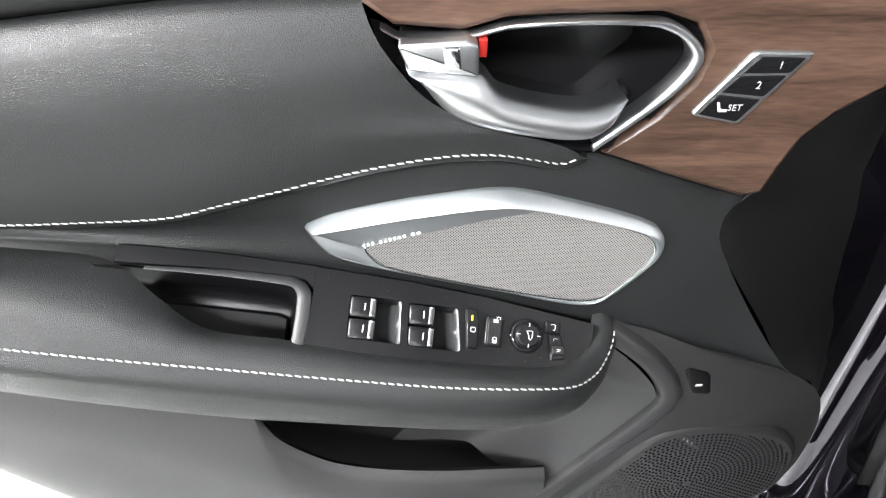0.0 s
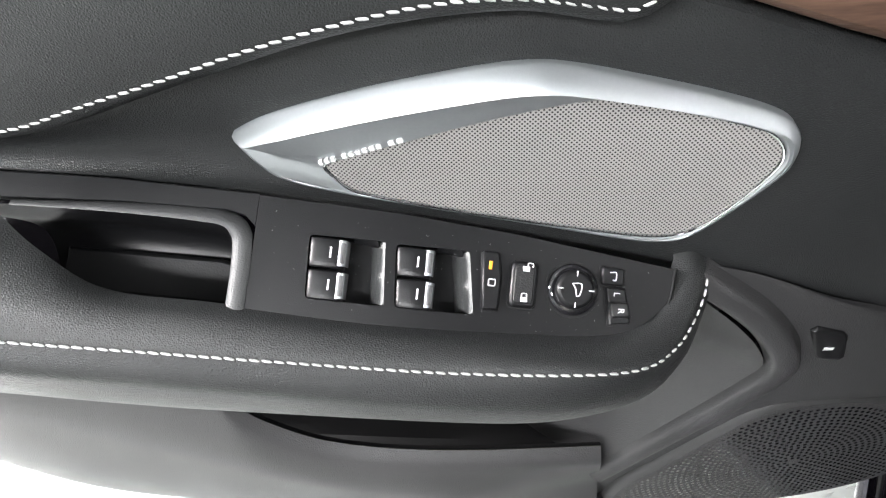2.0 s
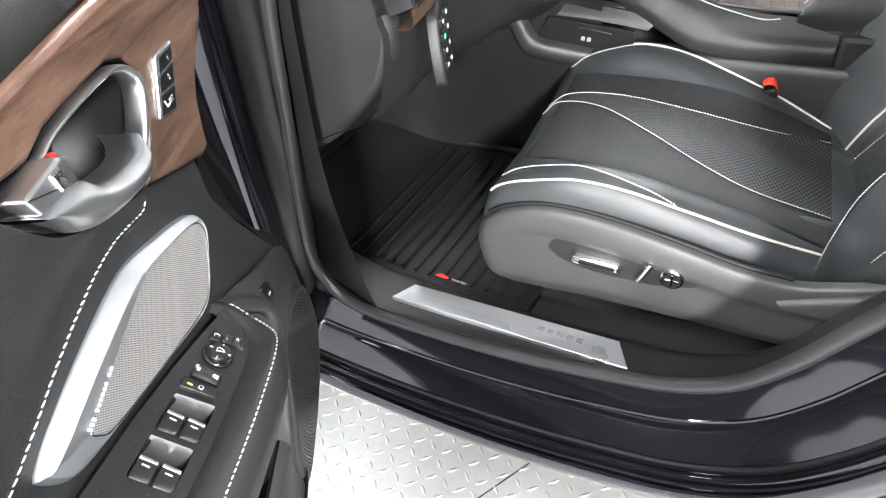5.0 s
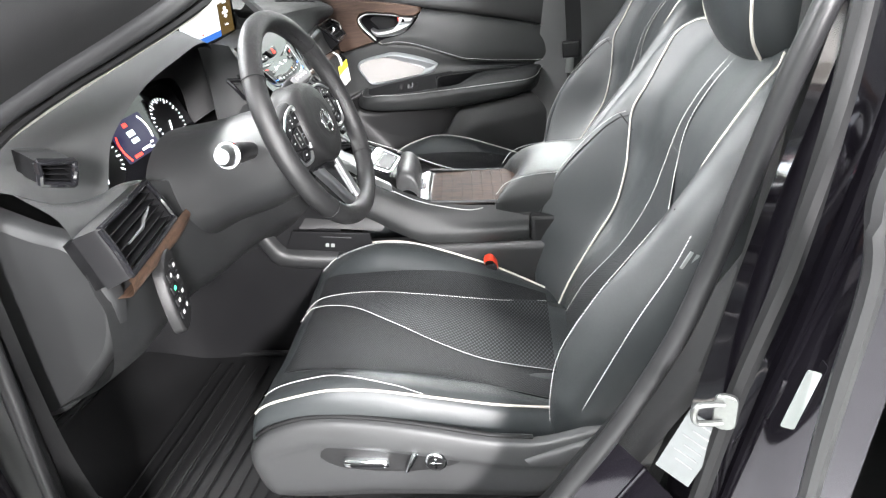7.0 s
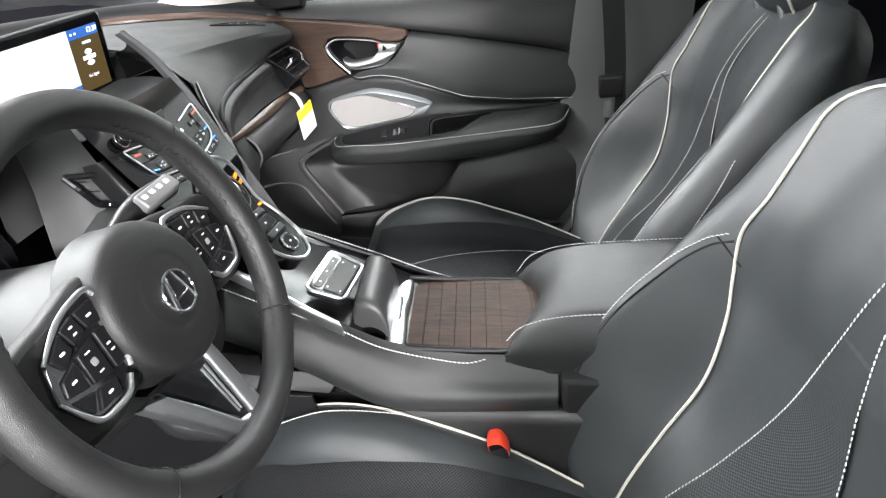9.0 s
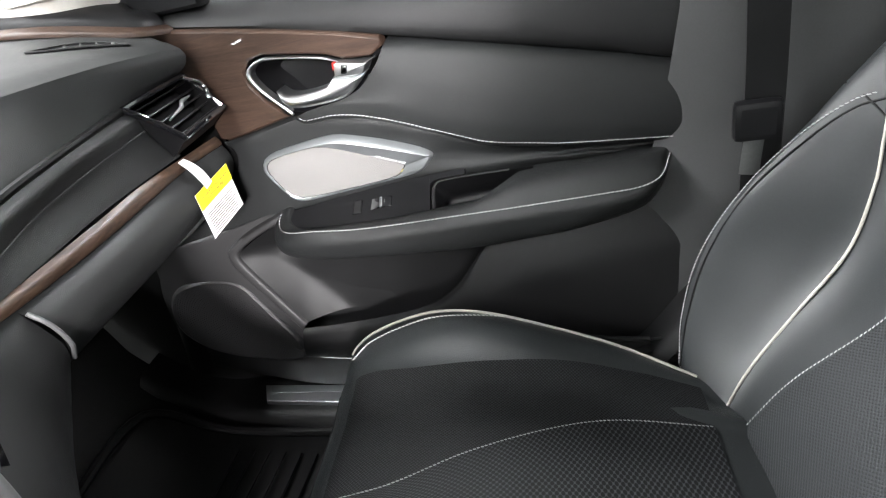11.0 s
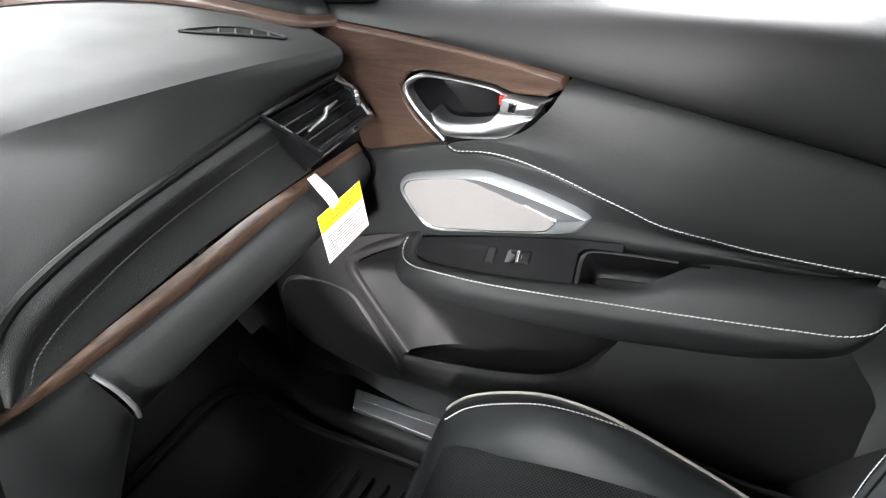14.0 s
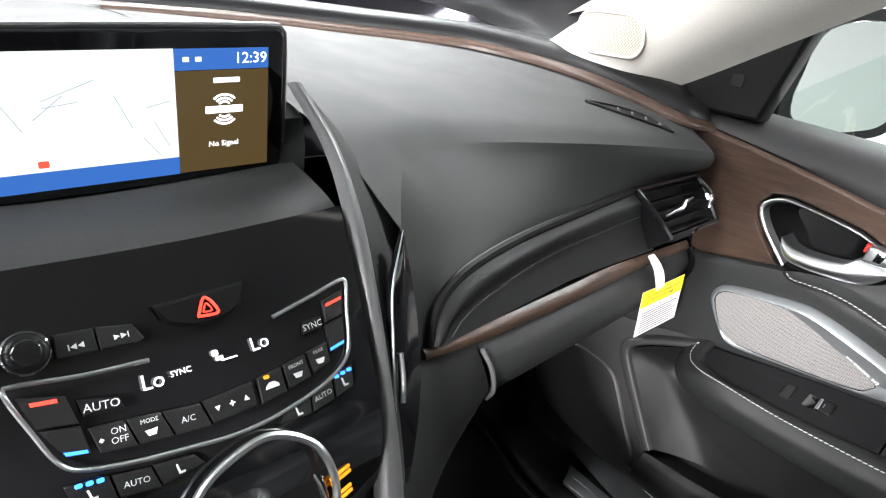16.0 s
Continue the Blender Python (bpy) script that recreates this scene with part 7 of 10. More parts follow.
for sg in (-1, 1):
    sp = plate("spoke", [(sg * 0.040, 0.046), (sg * 0.100, 0.042), (sg * 0.152, 0.030), (sg * 0.158, -0.012), (sg * 0.140, -0.046), (sg * 0.080, -0.050), (sg * 0.045, -0.03)], -0.022, -0.006, PLASTIC, wheel, 0.006, n=50, place=wf, label="black side spoke")
    pod = plate("button_pod", rounded([(sg * x, y) for x, y in POD], 0.006), -0.010, -0.0010, PIANO, sp, 0.002, place=wf, label="gloss black button pod")
    tube("pod_trim", [(sg * 0.070, -0.026, 0.0), (sg * 0.060, 0.0, 0.0), (sg * 0.057, 0.039, 0.0), (sg * 0.078, 0.0405, 0.0), (sg * 0.100, 0.0350, 0.0), (sg * 0.127, 0.0205, 0.0)], [0.0022, 0.0026, 0.0026, 0.0024, 0.0022, 0.0014], CHROME, sp, n=60, sides=8, place=wf, label="satin metal trim")
    tube("pod_trim", [(sg * 0.137, -0.006, 0.0), (sg * 0.128, -0.026, 0.0), (sg * 0.120, -0.0365, 0.0), (sg * 0.104, -0.0395, 0.0), (sg * 0.087, -0.039, 0.0), (sg * 0.076, -0.030, 0.0)], [0.0012, 0.0020, 0.0024, 0.0026, 0.0026, 0.0024], CHROME, sp, n=60, sides=8, place=wf, label="satin metal trim")
    for outline, mark in (([(0.062, 0.034), (0.082, 0.034), (0.080, 0.018), (0.064, 0.016)], 1), ([(0.085, 0.034), (0.101, 0.031), (0.098, 0.016), (0.083, 0.018)], 2), ([(0.104, 0.030), (0.122, 0.019), (0.116, 0.007), (0.101, 0.015)], 1), ([(0.066, 0.012), (0.079, 0.014), (0.082, -0.018), (0.071, -0.020)], 2),
                          ([(0.083, 0.013), (0.103, 0.010), (0.106, -0.015), (0.086, -0.018)], 3), ([(0.107, 0.009), (0.125, 0.004), (0.130, -0.008), (0.110, -0.014)], 1), ([(0.088, -0.022), (0.106, -0.019), (0.116, -0.032), (0.092, -0.034)], 1), ([(0.109, -0.018), (0.129, -0.012), (0.121, -0.030)], 0)):
        b = plate("wheel_button", rounded([(sg * x, y) for x, y in outline], 0.002), -0.002, 0.0012, SMOOTH_BLACK, pod, 0.0010, place=wf)
        x, y = np.mean(outline, 0)
        x *= sg
        if mark == 1:
            plate("mark", rect(x, y, 0.0052, 0.0020, 0.0006), 0.0010, 0.0016, WHITE, b, 0.0001, place=wf)
        elif mark == 2:
            for k in (-1, 1):
                plate("mark", rect(x, y + 0.0028 * k, 0.0040, 0.0016, 0.0004), 0.0010, 0.0016, WHITE, b, 0.0001, place=wf)
        elif mark == 3:
            plate("mark", rect(x, y, 0.0060, 0.0060, 0.0014), 0.0010, 0.0016, LABEL, b, 0.0001, place=wf)
            for k in (-1, 1):
                plate("mark", rect(x, y + 0.0085 * k, 0.0048, 0.0012), 0.0010, 0.0016, WHITE, b, 0.0001, place=wf)
# lower spoke: a bright V whose arms meet at the rim, dark between
plate("lower_spoke", [(-0.088, -0.058), (-0.064, -0.064), (-0.040, -0.098), (-0.012, -0.143), (0.004, -0.150), (0.027, -0.154), (0.026, -0.170), (0.004, -0.172), (-0.028, -0.150)], -0.012, 0.0, CHROME, wheel, 0.003, place=wf, label="satin metal lower spoke arm")
plate("lower_spoke", [(0.017, -0.070), (0.001, -0.072), (0.004, -0.110), (0.006, -0.149), (0.027, -0.153), (0.024, -0.128)], -0.012, -0.0004, CHROME, wheel, 0.003, place=wf, label="satin metal lower spoke arm")
infill = plate("lower_spoke_infill", [(-0.066, -0.060), (0.002, -0.068), (0.005, -0.149), (-0.010, -0.145)], -0.016, -0.005, PIANO, wheel, 0.002, place=wf, label="gloss black spoke infill")
for k in range(2):
    plate("infill_stripe", [(-0.012 + k * 0.006, -0.080), (-0.009 + k * 0.006, -0.080), (-0.004 + k * 0.004, -0.138), (-0.006 + k * 0.004, -0.138)], -0.006, -0.0035, CHROME, infill, 0.0006, place=wf)

# screen
f = frame_at((0.012, 0.792, 1.203), (1, 0.0, 0.03), (0, -0.12, 1))
sc = thing("infotainment_screen", (0.012, 0.80, 1.14), "wide lit centre screen showing a pale map", "screen")
plate("screen_case", rect(-0.007, -0.003, 0.2475, 0.1065, 0.006), -0.018, 0.0, PIANO, sc, 0.002, place=f, label="gloss black screen frame")
tube("screen_edge", [(-0.129, 0.051, -0.004), (0.111, 0.0515, -0.004), (0.1175, 0.046, -0.004), (0.1175, -0.054, -0.004)], 0.0022, GREY_PLASTIC, sc, n=60, place=f)
mp = plate("map_field", rect(-0.042, 0.001, 0.165, 0.074), 0.0, 0.0006, LCD_MAP, sc, 0.0001, place=f, label="pale map picture")
plate("status_bar", rect(-0.042, -0.0425, 0.165, 0.0125), 0.0, 0.0006, LCD_BLUE, sc, 0.0001, place=f, label="blue bar")
bs = plate("radio_field", rect(0.0725, -0.0125, 0.0635, 0.0715), 0.0, 0.0006, LCD_BROWN, sc, 0.0001, place=f, label="dark brown radio field")
plate("clock_bar", rect(0.0725, 0.0308, 0.0635, 0.0140), 0.0, 0.0006, LCD_BLUE, sc, 0.0001, place=f)
lettering("clock_digits", "12:39", f, 0.0915, 0.0310, 0.0105, GLOW_WHITE, sc, w=0.0009)
for k in range(2):
    plate("status_icon", rect(0.048 + k * 0.008, 0.031, 0.004, 0.003), 0.0006, 0.0009, LCD_DIM, sc, 0.0001, place=f)
plate("print_bar", rect(0.0725, -0.004, 0.026, 0.005), 0.0006, 0.0009, GLOW_WHITE, bs, 0.0001, place=f)
plate("print_bar", rect(0.0745, 0.0165, 0.018, 0.0035), 0.0006, 0.0009, LCD_DIM, bs, 0.0001, place=f)
lettering("radio_words", "No Signal", f, 0.0715, -0.0290, 0.0056, GLOW_WHITE, bs, w=0.0009)
for sg in (-1, 1):
    for r in (0.005, 0.0075, 0.010):
        tube("wave_mark", [(0.0725 + r * math.sin(a), -0.004 + sg * (0.0005 + r * math.cos(a)), 0.0009) for a in np.linspace(-0.8, 0.8, 7)], 0.0007, GLOW_WHITE, bs, n=14, sides=4, place=f)
rnd = random.Random(5)
for k in range(16):
    x, y = rnd.uniform(-0.115, 0.035), rnd.uniform(-0.03, 0.03)
    a, l = rnd.choice((0.6, 2.1, 0.2)) + rnd.uniform(-0.2, 0.2), rnd.uniform(0.01, 0.04)
    dx, dy = math.cos(a) * l / 2, math.sin(a) * l / 2
    x, y = min(max(x, -0.117 + abs(dx)), 0.038 - abs(dx)), min(max(y, -0.033 + abs(dy)), 0.035 - abs(dy))
    plate("map_road", [(x - dx - dy * 0.0005 / l, y - dy + dx * 0.0005 / l), (x + dx - dy * 0.0005 / l, y + dy + dx * 0.0005 / l), (x + dx + dy * 0.0005 / l, y + dy - dx * 0.0005 / l), (x - dx + dy * 0.0005 / l, y - dy - dx * 0.0005 / l)], 0.0006, 0.0008, LCD_ROAD, mp, 0.0001, place=f)
plate("map_marker", rect(-0.040, -0.031, 0.006, 0.0045, 0.001), 0.0006, 0.001, GLOW_RED, mp, 0.0001, place=f)

# dash top behind the screen
skin("centre_dash_top", [[(-0.07, 1.45, 1.204), (-0.07, 1.22, 1.211), (-0.08, 0.93, 1.204), (-0.10, 0.825, 1.175), (-0.10, 0.815, 1.14)], [(0.025, 1.46, 1.206), (0.025, 1.22, 1.213), (0.025, 0.93, 1.208), (0.02, 0.825, 1.180), (0.02, 0.815, 1.14)], [(0.122, 1.45, 1.204), (0.127, 1.22, 1.214), (0.133, 0.93, 1.214), (0.147, 0.80, 1.192), (0.147, 0.795, 1.14)]], DASH_SKIN, dash, nu=30, nv=12, label="soft black dash top")
# centre stack
skin("stack_hood", [[(-0.10, 0.93, 1.16), (0.0, 0.93, 1.16), (0.15, 0.93, 1.17)], [(-0.10, 0.79, 1.146), (0.0, 0.785, 1.145), (0.138, 0.79, 1.156)], [(-0.10, 0.762, 1.1465), (0.0, 0.755, 1.1455), (0.133, 0.762, 1.1575)], [(-0.10, 0.735, 1.143), (0.0, 0.725, 1.1405), (0.130, 0.735, 1.156)], [(-0.10, 0.713, 1.1365), (0.0, 0.703, 1.1335), (0.129, 0.715, 1.152)], [(-0.10, 0.701, 1.1315), (0.0, 0.692, 1.1285), (0.128, 0.705, 1.1475)], [(-0.10, 0.702, 1.128), (0.0, 0.693, 1.125), (0.128, 0.706, 1.143)]], DASH_SKIN, dash, nu=24, nv=20, label="soft black shelf below the screen")
stack = thing("centre_stack", (CX, 0.65, 1.0), "gloss black centre stack with climate and seat buttons", "control panel")
SF = frame_at((0.025, 0.664, 1.0895), (1, 0.05, 0.0), (0, 0.515, 0.857))
skin("stack_face", [[(-0.10, 0.697, 1.150), (0.025, 0.7015, 1.149), (0.130, 0.707, 1.153)], [(-0.095, 0.655, 1.08), (0.025, 0.660, 1.08), (0.128, 0.665, 1.085)], [(-0.085, 0.619, 1.02), (0.025, 0.624, 1.018), (0.124, 0.629, 1.02)], [(-0.06, 0.615, 0.965), (0.025, 0.618, 0.96), (0.116, 0.622, 0.965)], [(-0.05, 0.605, 0.91), (0.025, 0.605, 0.905), (0.108, 0.605, 0.92)]], PIANO, stack, nu=30, nv=30, label="gloss black fascia")

hz = plate("hazard_switch", [(-0.0240, 0.0374), (0.0267, 0.0394), (0.0231, 0.0271), (0.0160, 0.0225), (0.0054, 0.0204), (-0.0074, 0.0211), (-0.0160, 0.0245), (-0.0204, 0.0275)], 0.0, 0.005, SMOOTH_BLACK, stack, 0.0018, place=SF, label="black hazard switch with red triangle")
for k, m in ((0.0058, GLOW_RED), (0.0026, GLOW_RED)):
    tube("triangle", [(0.003 - k, 0.0289 - 0.58 * k, 0.0054), (0.003 + k, 0.0289 - 0.58 * k, 0.0054), (0.003, 0.0289 + 1.1 * k, 0.0054), (0.003 - k, 0.0289 - 0.58 * k, 0.0054)], 0.0009 if k > 0.004 else 0.0005, m, hz, n=60, sides=5, place=SF)
vk = plate("volume_knob", ring(-0.0850, 0.0295, 0.0100), 0.0, 0.010, SMOOTH_BLACK, stack, 0.003, place=SF, label="round black volume knob")
tube("knob_ring", [(-0.0850 + 0.0098 * math.cos(2 * math.pi * k / 24), 0.0295 + 0.0098 * math.sin(2 * math.pi * k / 24), 0.0045) for k in range(24)], 0.0011, BRIGHT, vk, n=48, sides=6, place=SF, closed=True)
plate("knob_cap", ring(-0.0850, 0.0295, 0.0068), 0.009, 0.0108, PIANO, vk, 0.001, place=SF)
for outline, cx, cy, sg in (([(-0.0725, 0.0350), (-0.0545, 0.0338), (-0.0541, 0.0215), (-0.0731, 0.0225)], -0.0632, 0.0268, -1), ([(-0.0537, 0.0338), (-0.0362, 0.0308), (-0.0319, 0.0222), (-0.0349, 0.0200), (-0.0533, 0.0214)], -0.0430, 0.0262, 1)):
    b = plate("track_key", outline, 0.0, 0.0035, PLASTIC, stack, 0.0010, place=SF)
    for k in (-1, 1):
        plate("mark", [(cx + k * 0.0017 - sg * 0.0015, cy - 0.0015), (cx + k * 0.0017 - sg * 0.0015, cy + 0.0015), (cx + k * 0.0017 + sg * 0.0015, cy)], 0.0033, 0.0039, WHITE, b, 0.0001, place=SF)
    plate("mark", rect(cx + sg * 0.0038, cy, 0.0006, 0.0030), 0.0033, 0.0039, WHITE, b, 0.0001, place=SF)
tube("climate_frame", [(-0.0325, 0.0098, 0.003), (-0.065, 0.0118, 0.003), (-0.0965, 0.0158, 0.003), (-0.0975, 0.0125, 0.003), (-0.0905, -0.008, 0.003), (-0.0833, -0.0257, 0.003), (-0.0762, -0.0325, 0.003), (-0.052, -0.0385, 0.003), (-0.0270, -0.0418, 0.003), (0.0, -0.0445, 0.003), (0.0211, -0.0439, 0.003), (0.045, -0.040, 0.003), (0.0650, -0.0344, 0.003), (0.0790, -0.0268, 0.003), (0.0849, -0.0193, 0.003), (0.0905, 0.005, 0.003), (0.0949, 0.0240, 0.003), (0.0925, 0.0256, 0.003), (0.066, 0.0195, 0.003), (0.0402, 0.0139, 0.003)], 0.0013, CHROME, stack, n=200, sides=8, place=SF, label="satin chrome climate frame")


def stack_key(name, outline, material=PLASTIC, high=0.0032):
    return plate(name, outline, 0.0, high, material, stack, 0.0009, place=SF)


b = stack_key("temperature_key", [(-0.0937, 0.0100), (-0.0734, 0.0042), (-0.0704, -0.0110), (-0.0889, -0.0072)])
plate("key_light", [(-0.0887, 0.0058), (-0.0773, 0.0042), (-0.0771, 0.0022), (-0.0883, 0.0037)], 0.0030, 0.0036, GLOW_RED, b, 0.0001, place=SF, label="lit red bar")
b = stack_key("temperature_key", [(-0.0880, -0.0086), (-0.0702, -0.0122), (-0.0685, -0.0265), (-0.0790, -0.0250)])
plate("key_light", [(-0.0800, -0.0222), (-0.0700, -0.0245), (-0.0697, -0.0262), (-0.0793, -0.0242)], 0.0030, 0.0036, GLOW_BLUE, b, 0.0001, place=SF, label="lit blue bar")
b = stack_key("temperature_key", [(0.0750, 0.0150), (0.0905, 0.0190), (0.0868, 0.0035), (0.0735, 0.0010)])
plate("key_light", [(0.0767, 0.0128), (0.0887, 0.0150), (0.0882, 0.0132), (0.0764, 0.0110)], 0.0030, 0.0036, GLOW_RED, b, 0.0001, place=SF, label="lit red bar")
b = stack_key("temperature_key", [(0.0732, -0.0002), (0.0864, 0.0022), (0.0832, -0.0155), (0.0722, -0.0180)])
plate("key_light", [(0.0726, -0.0150), (0.0830, -0.0130), (0.0824, -0.0148), (0.0722, -0.0168)], 0.0030, 0.0036, GLOW_BLUE, b, 0.0001, place=SF, label="lit blue bar")
b = stack_key("climate_key", [(-0.0691, 0.0007), (-0.0508, -0.0038), (-0.0487, -0.0106), (-0.0678, -0.0086)], SMOOTH_BLACK, 0.0024)
lettering("mark", "AUTO", SF, -0.0590, -0.0058, 0.0062, WHITE, b, w=0.0026, turn=-6)
b = stack_key("climate_key", [(0.0586, 0.0058), (0.0722, 0.0066), (0.0705, -0.0015), (0.0569, -0.0023)], SMOOTH_BLACK, 0.0024)
lettering("mark", "SYNC", SF, 0.0646, 0.0020, 0.0055, WHITE, b, w=0.0026, turn=4)
for word, outline in (("ON\nOFF", [(-0.0674, -0.0147), (-0.0508, -0.0163), (-0.0475, -0.0312), (-0.0645, -0.0286)]), ("MODE", [(-0.0500, -0.0165), (-0.0333, -0.0185), (-0.0292, -0.0332), (-0.0460, -0.0311)]), ("A/C", [(-0.0324, -0.0188), (-0.0126, -0.0212), (-0.0090, -0.0350), (-0.0279, -0.0333)]),
                      ("fan", [(-0.0114, -0.0208), (0.0185, -0.0190), (0.0184, -0.0335), (-0.0078, -0.0345)]), ("air", [(0.0216, -0.0185), (0.0378, -0.0165), (0.0378, -0.0318), (0.0214, -0.0337)]), ("FRONT", [(0.0392, -0.0158), (0.0545, -0.0138), (0.0557, -0.0282), (0.0392, -0.0310)]), ("REAR", [(0.0560, -0.0131), (0.0710, -0.0103), (0.0705, -0.0230), (0.0570, -0.0272)])):
    b = stack_key("climate_key", outline)
    x, y = np.mean(outline, 0)
    if word == "fan":
        for k in (-1, 1):
            plate("mark", [(x + k * 0.0085 - 0.0016, y - 0.0012 * k), (x + k * 0.0085 + 0.0016, y - 0.0012 * k), (x + k * 0.0085, y + 0.0018 * k)], 0.0030, 0.0036, WHITE, b, 0.0001, place=SF)
    elif word != "air":
        lettering("mark", word, SF, x + (0.0028 if word == "ON\nOFF" else 0), y + (0.0040 if word in ("MODE", "FRONT", "REAR") else 0), 0.0048 if word in ("ON\nOFF", "A/C") else 0.0032, WHITE, b, w=0.0034, turn=-4 if x < 0 else 6)
    if word != "A/C":
        s0 = 0.0022 if word == "ON\nOFF" else 0.0032
        xx, yy = x - (0.0055 if word == "ON\nOFF" else 0), y - (0.0012 if word in ("MODE", "FRONT", "REAR") else 0)
        if word in ("MODE", "FRONT", "REAR"):
            plate("mark", [(xx - s0, yy + 0.0006), (xx + s0, yy + 0.0006), (xx + s0 * 0.6, yy - 0.0026), (xx - s0 * 0.6, yy - 0.0026)], 0.0030, 0.0036, WHITE, b, 0.0001, place=SF)
        elif word == "air":
            plate("mark", [(xx - 0.0045, yy - 0.0015), (xx + 0.0045, yy - 0.0015), (xx + 0.0040, yy + 0.0005), (xx + 0.0015, yy + 0.0022), (xx - 0.0015, yy + 0.0022), (xx - 0.0036, yy + 0.0004)], 0.0030, 0.0036, WHITE, b, 0.0001, place=SF)
        else:
            for ax in (0, 1):
                plate("mark", rect(xx, yy, s0 if ax else 0.0009, 0.0009 if ax else s0), 0.0030, 0.0036 + 0.0001 * ax, WHITE, b, 0.0001, place=SF)
    if word == "air":
        plate("key_light", rect(x - 0.0025, y + 0.0058, 0.0036, 0.0022, 0.0008), 0.0030, 0.0038, GLOW_ORANGE, b, 0.0001, place=SF, label="lit orange light")
lettering("temperature_words", "Lo", SF, -0.0328, -0.0020, 0.0120, GLOW_WHITE, stack, w=0.0012, turn=-2)
lettering("temperature_words", "Lo", SF, 0.0292, 0.0012, 0.0115, GLOW_WHITE, stack, w=0.0012, turn=4)
lettering("sync_words", "SYNC", SF, -0.0178, -0.0014, 0.0046, GLOW_WHITE, stack, w=0.0012, turn=0)
plate("fan_mark", rect(0.0025, 0.0030, 0.0034, 0.0034, 0.001), 0.0, 0.0012, GLOW_WHITE, stack, 0.0001, place=SF)
plate("fan_mark", rect(0.0045, -0.0005, 0.0040, 0.0022), 0.0, 0.0012, GLOW_WHITE, stack, 0.0001, place=SF)
plate("fan_mark", rect(0.0100, -0.0022, 0.0090, 0.0008), 0.0, 0.0012, GLOW_WHITE, stack, 0.0001, place=SF)
for outline, what in (([(-0.0835, -0.0380), (-0.0638, -0.0410), (-0.0622, -0.0534), (-0.0810, -0.0500)], "blow"), ([(-0.0625, -0.0413), (-0.0440, -0.0445), (-0.0412, -0.0565), (-0.0608, -0.0535)], "AUTO"), ([(-0.0430, -0.0437), (-0.0220, -0.0464), (-0.0170, -0.0535), (-0.0403, -0.0562)], "heat"),
                      ([(0.0697, -0.0322), (0.0845, -0.0300), (0.0824, -0.0428), (0.0690, -0.0460)], "blow"), ([(0.0528, -0.0373), (0.0680, -0.0335), (0.0672, -0.0468), (0.0512, -0.0495)], "AUTO"), ([(0.0290, -0.0490), (0.0369, -0.0410), (0.0514, -0.0385), (0.0498, -0.0499)], "heat")):
    b = stack_key("seat_key", outline)
    x, y = np.mean(outline, 0)
    tilt = 0.16 if x > 0 else -0.12
    if what == "AUTO":
        lettering("mark", "AUTO", SF, x, y, 0.0046, WHITE, b, w=0.0034, turn=math.degrees(tilt))
    else:
        plate("mark", [(x - 0.002, y + 0.002), (x - 0.0010, y + 0.002), (x, y - 0.0022), (x + 0.0022, y - 0.0022), (x + 0.0022, y - 0.0034), (x - 0.0012, y - 0.0034)], 0.0030, 0.0036, WHITE, b, 0.0001, place=SF)
    if what == "blow":
        for j in (-1, 0, 1):
            plate("key_light", rect(x + j * 0.0048, y + 0.0050 + tilt * j * 0.0048, 0.0036, 0.0022, 0.001), 0.0030, 0.0040, GLOW_BLUE, b, 0.0001, place=SF, label="lit blue light")
# satin trims framing the stack
for sg in (1, -1):
    def side(p, sg=sg):
        return p if sg > 0 else (2 * 0.022 - p[0], p[1], p[2])
    skin("stack_trim", [[side(p) for p in (r if sg > 0 else r[3:])] for r in ([(0.112, 0.752, 1.226), (0.127, 0.728, 1.188), (0.1325, 0.707, 1.146), (0.1315, 0.686, 1.104), (0.127, 0.660, 1.052), (0.115, 0.621, 0.975), (0.094, 0.585, 0.925)],
                                                         [(0.116, 0.747, 1.228), (0.132, 0.722, 1.190), (0.139, 0.700, 1.147), (0.139, 0.678, 1.104), (0.135, 0.650, 1.052), (0.123, 0.609, 0.972), (0.100, 0.572, 0.920)],
                                                         [(0.122, 0.749, 1.226), (0.138, 0.726, 1.188), (0.145, 0.703, 1.146), (0.146, 0.682, 1.103), (0.144, 0.655, 1.050), (0.135, 0.613, 0.970), (0.114, 0.575, 0.918)],
                                                         [(0.124, 0.770, 1.222), (0.142, 0.748, 1.184), (0.150, 0.727, 1.142), (0.151, 0.705, 1.10), (0.149, 0.677, 1.046), (0.139, 0.634, 0.965), (0.118, 0.594, 0.91)])], GREY_PLASTIC if sg > 0 else SMOOTH_BLACK, dash, nu=50, nv=14, label="satin stack trim")

# ---------------------------------------------------------------- centre console
con = thing("centre_console", (0.04, 0.25, 0.43), "black leather centre console with wood tray lid and armrest", "console")
KX = 0.0565


def km(p):
    return (2 * KX - p[0], p[1], p[2])


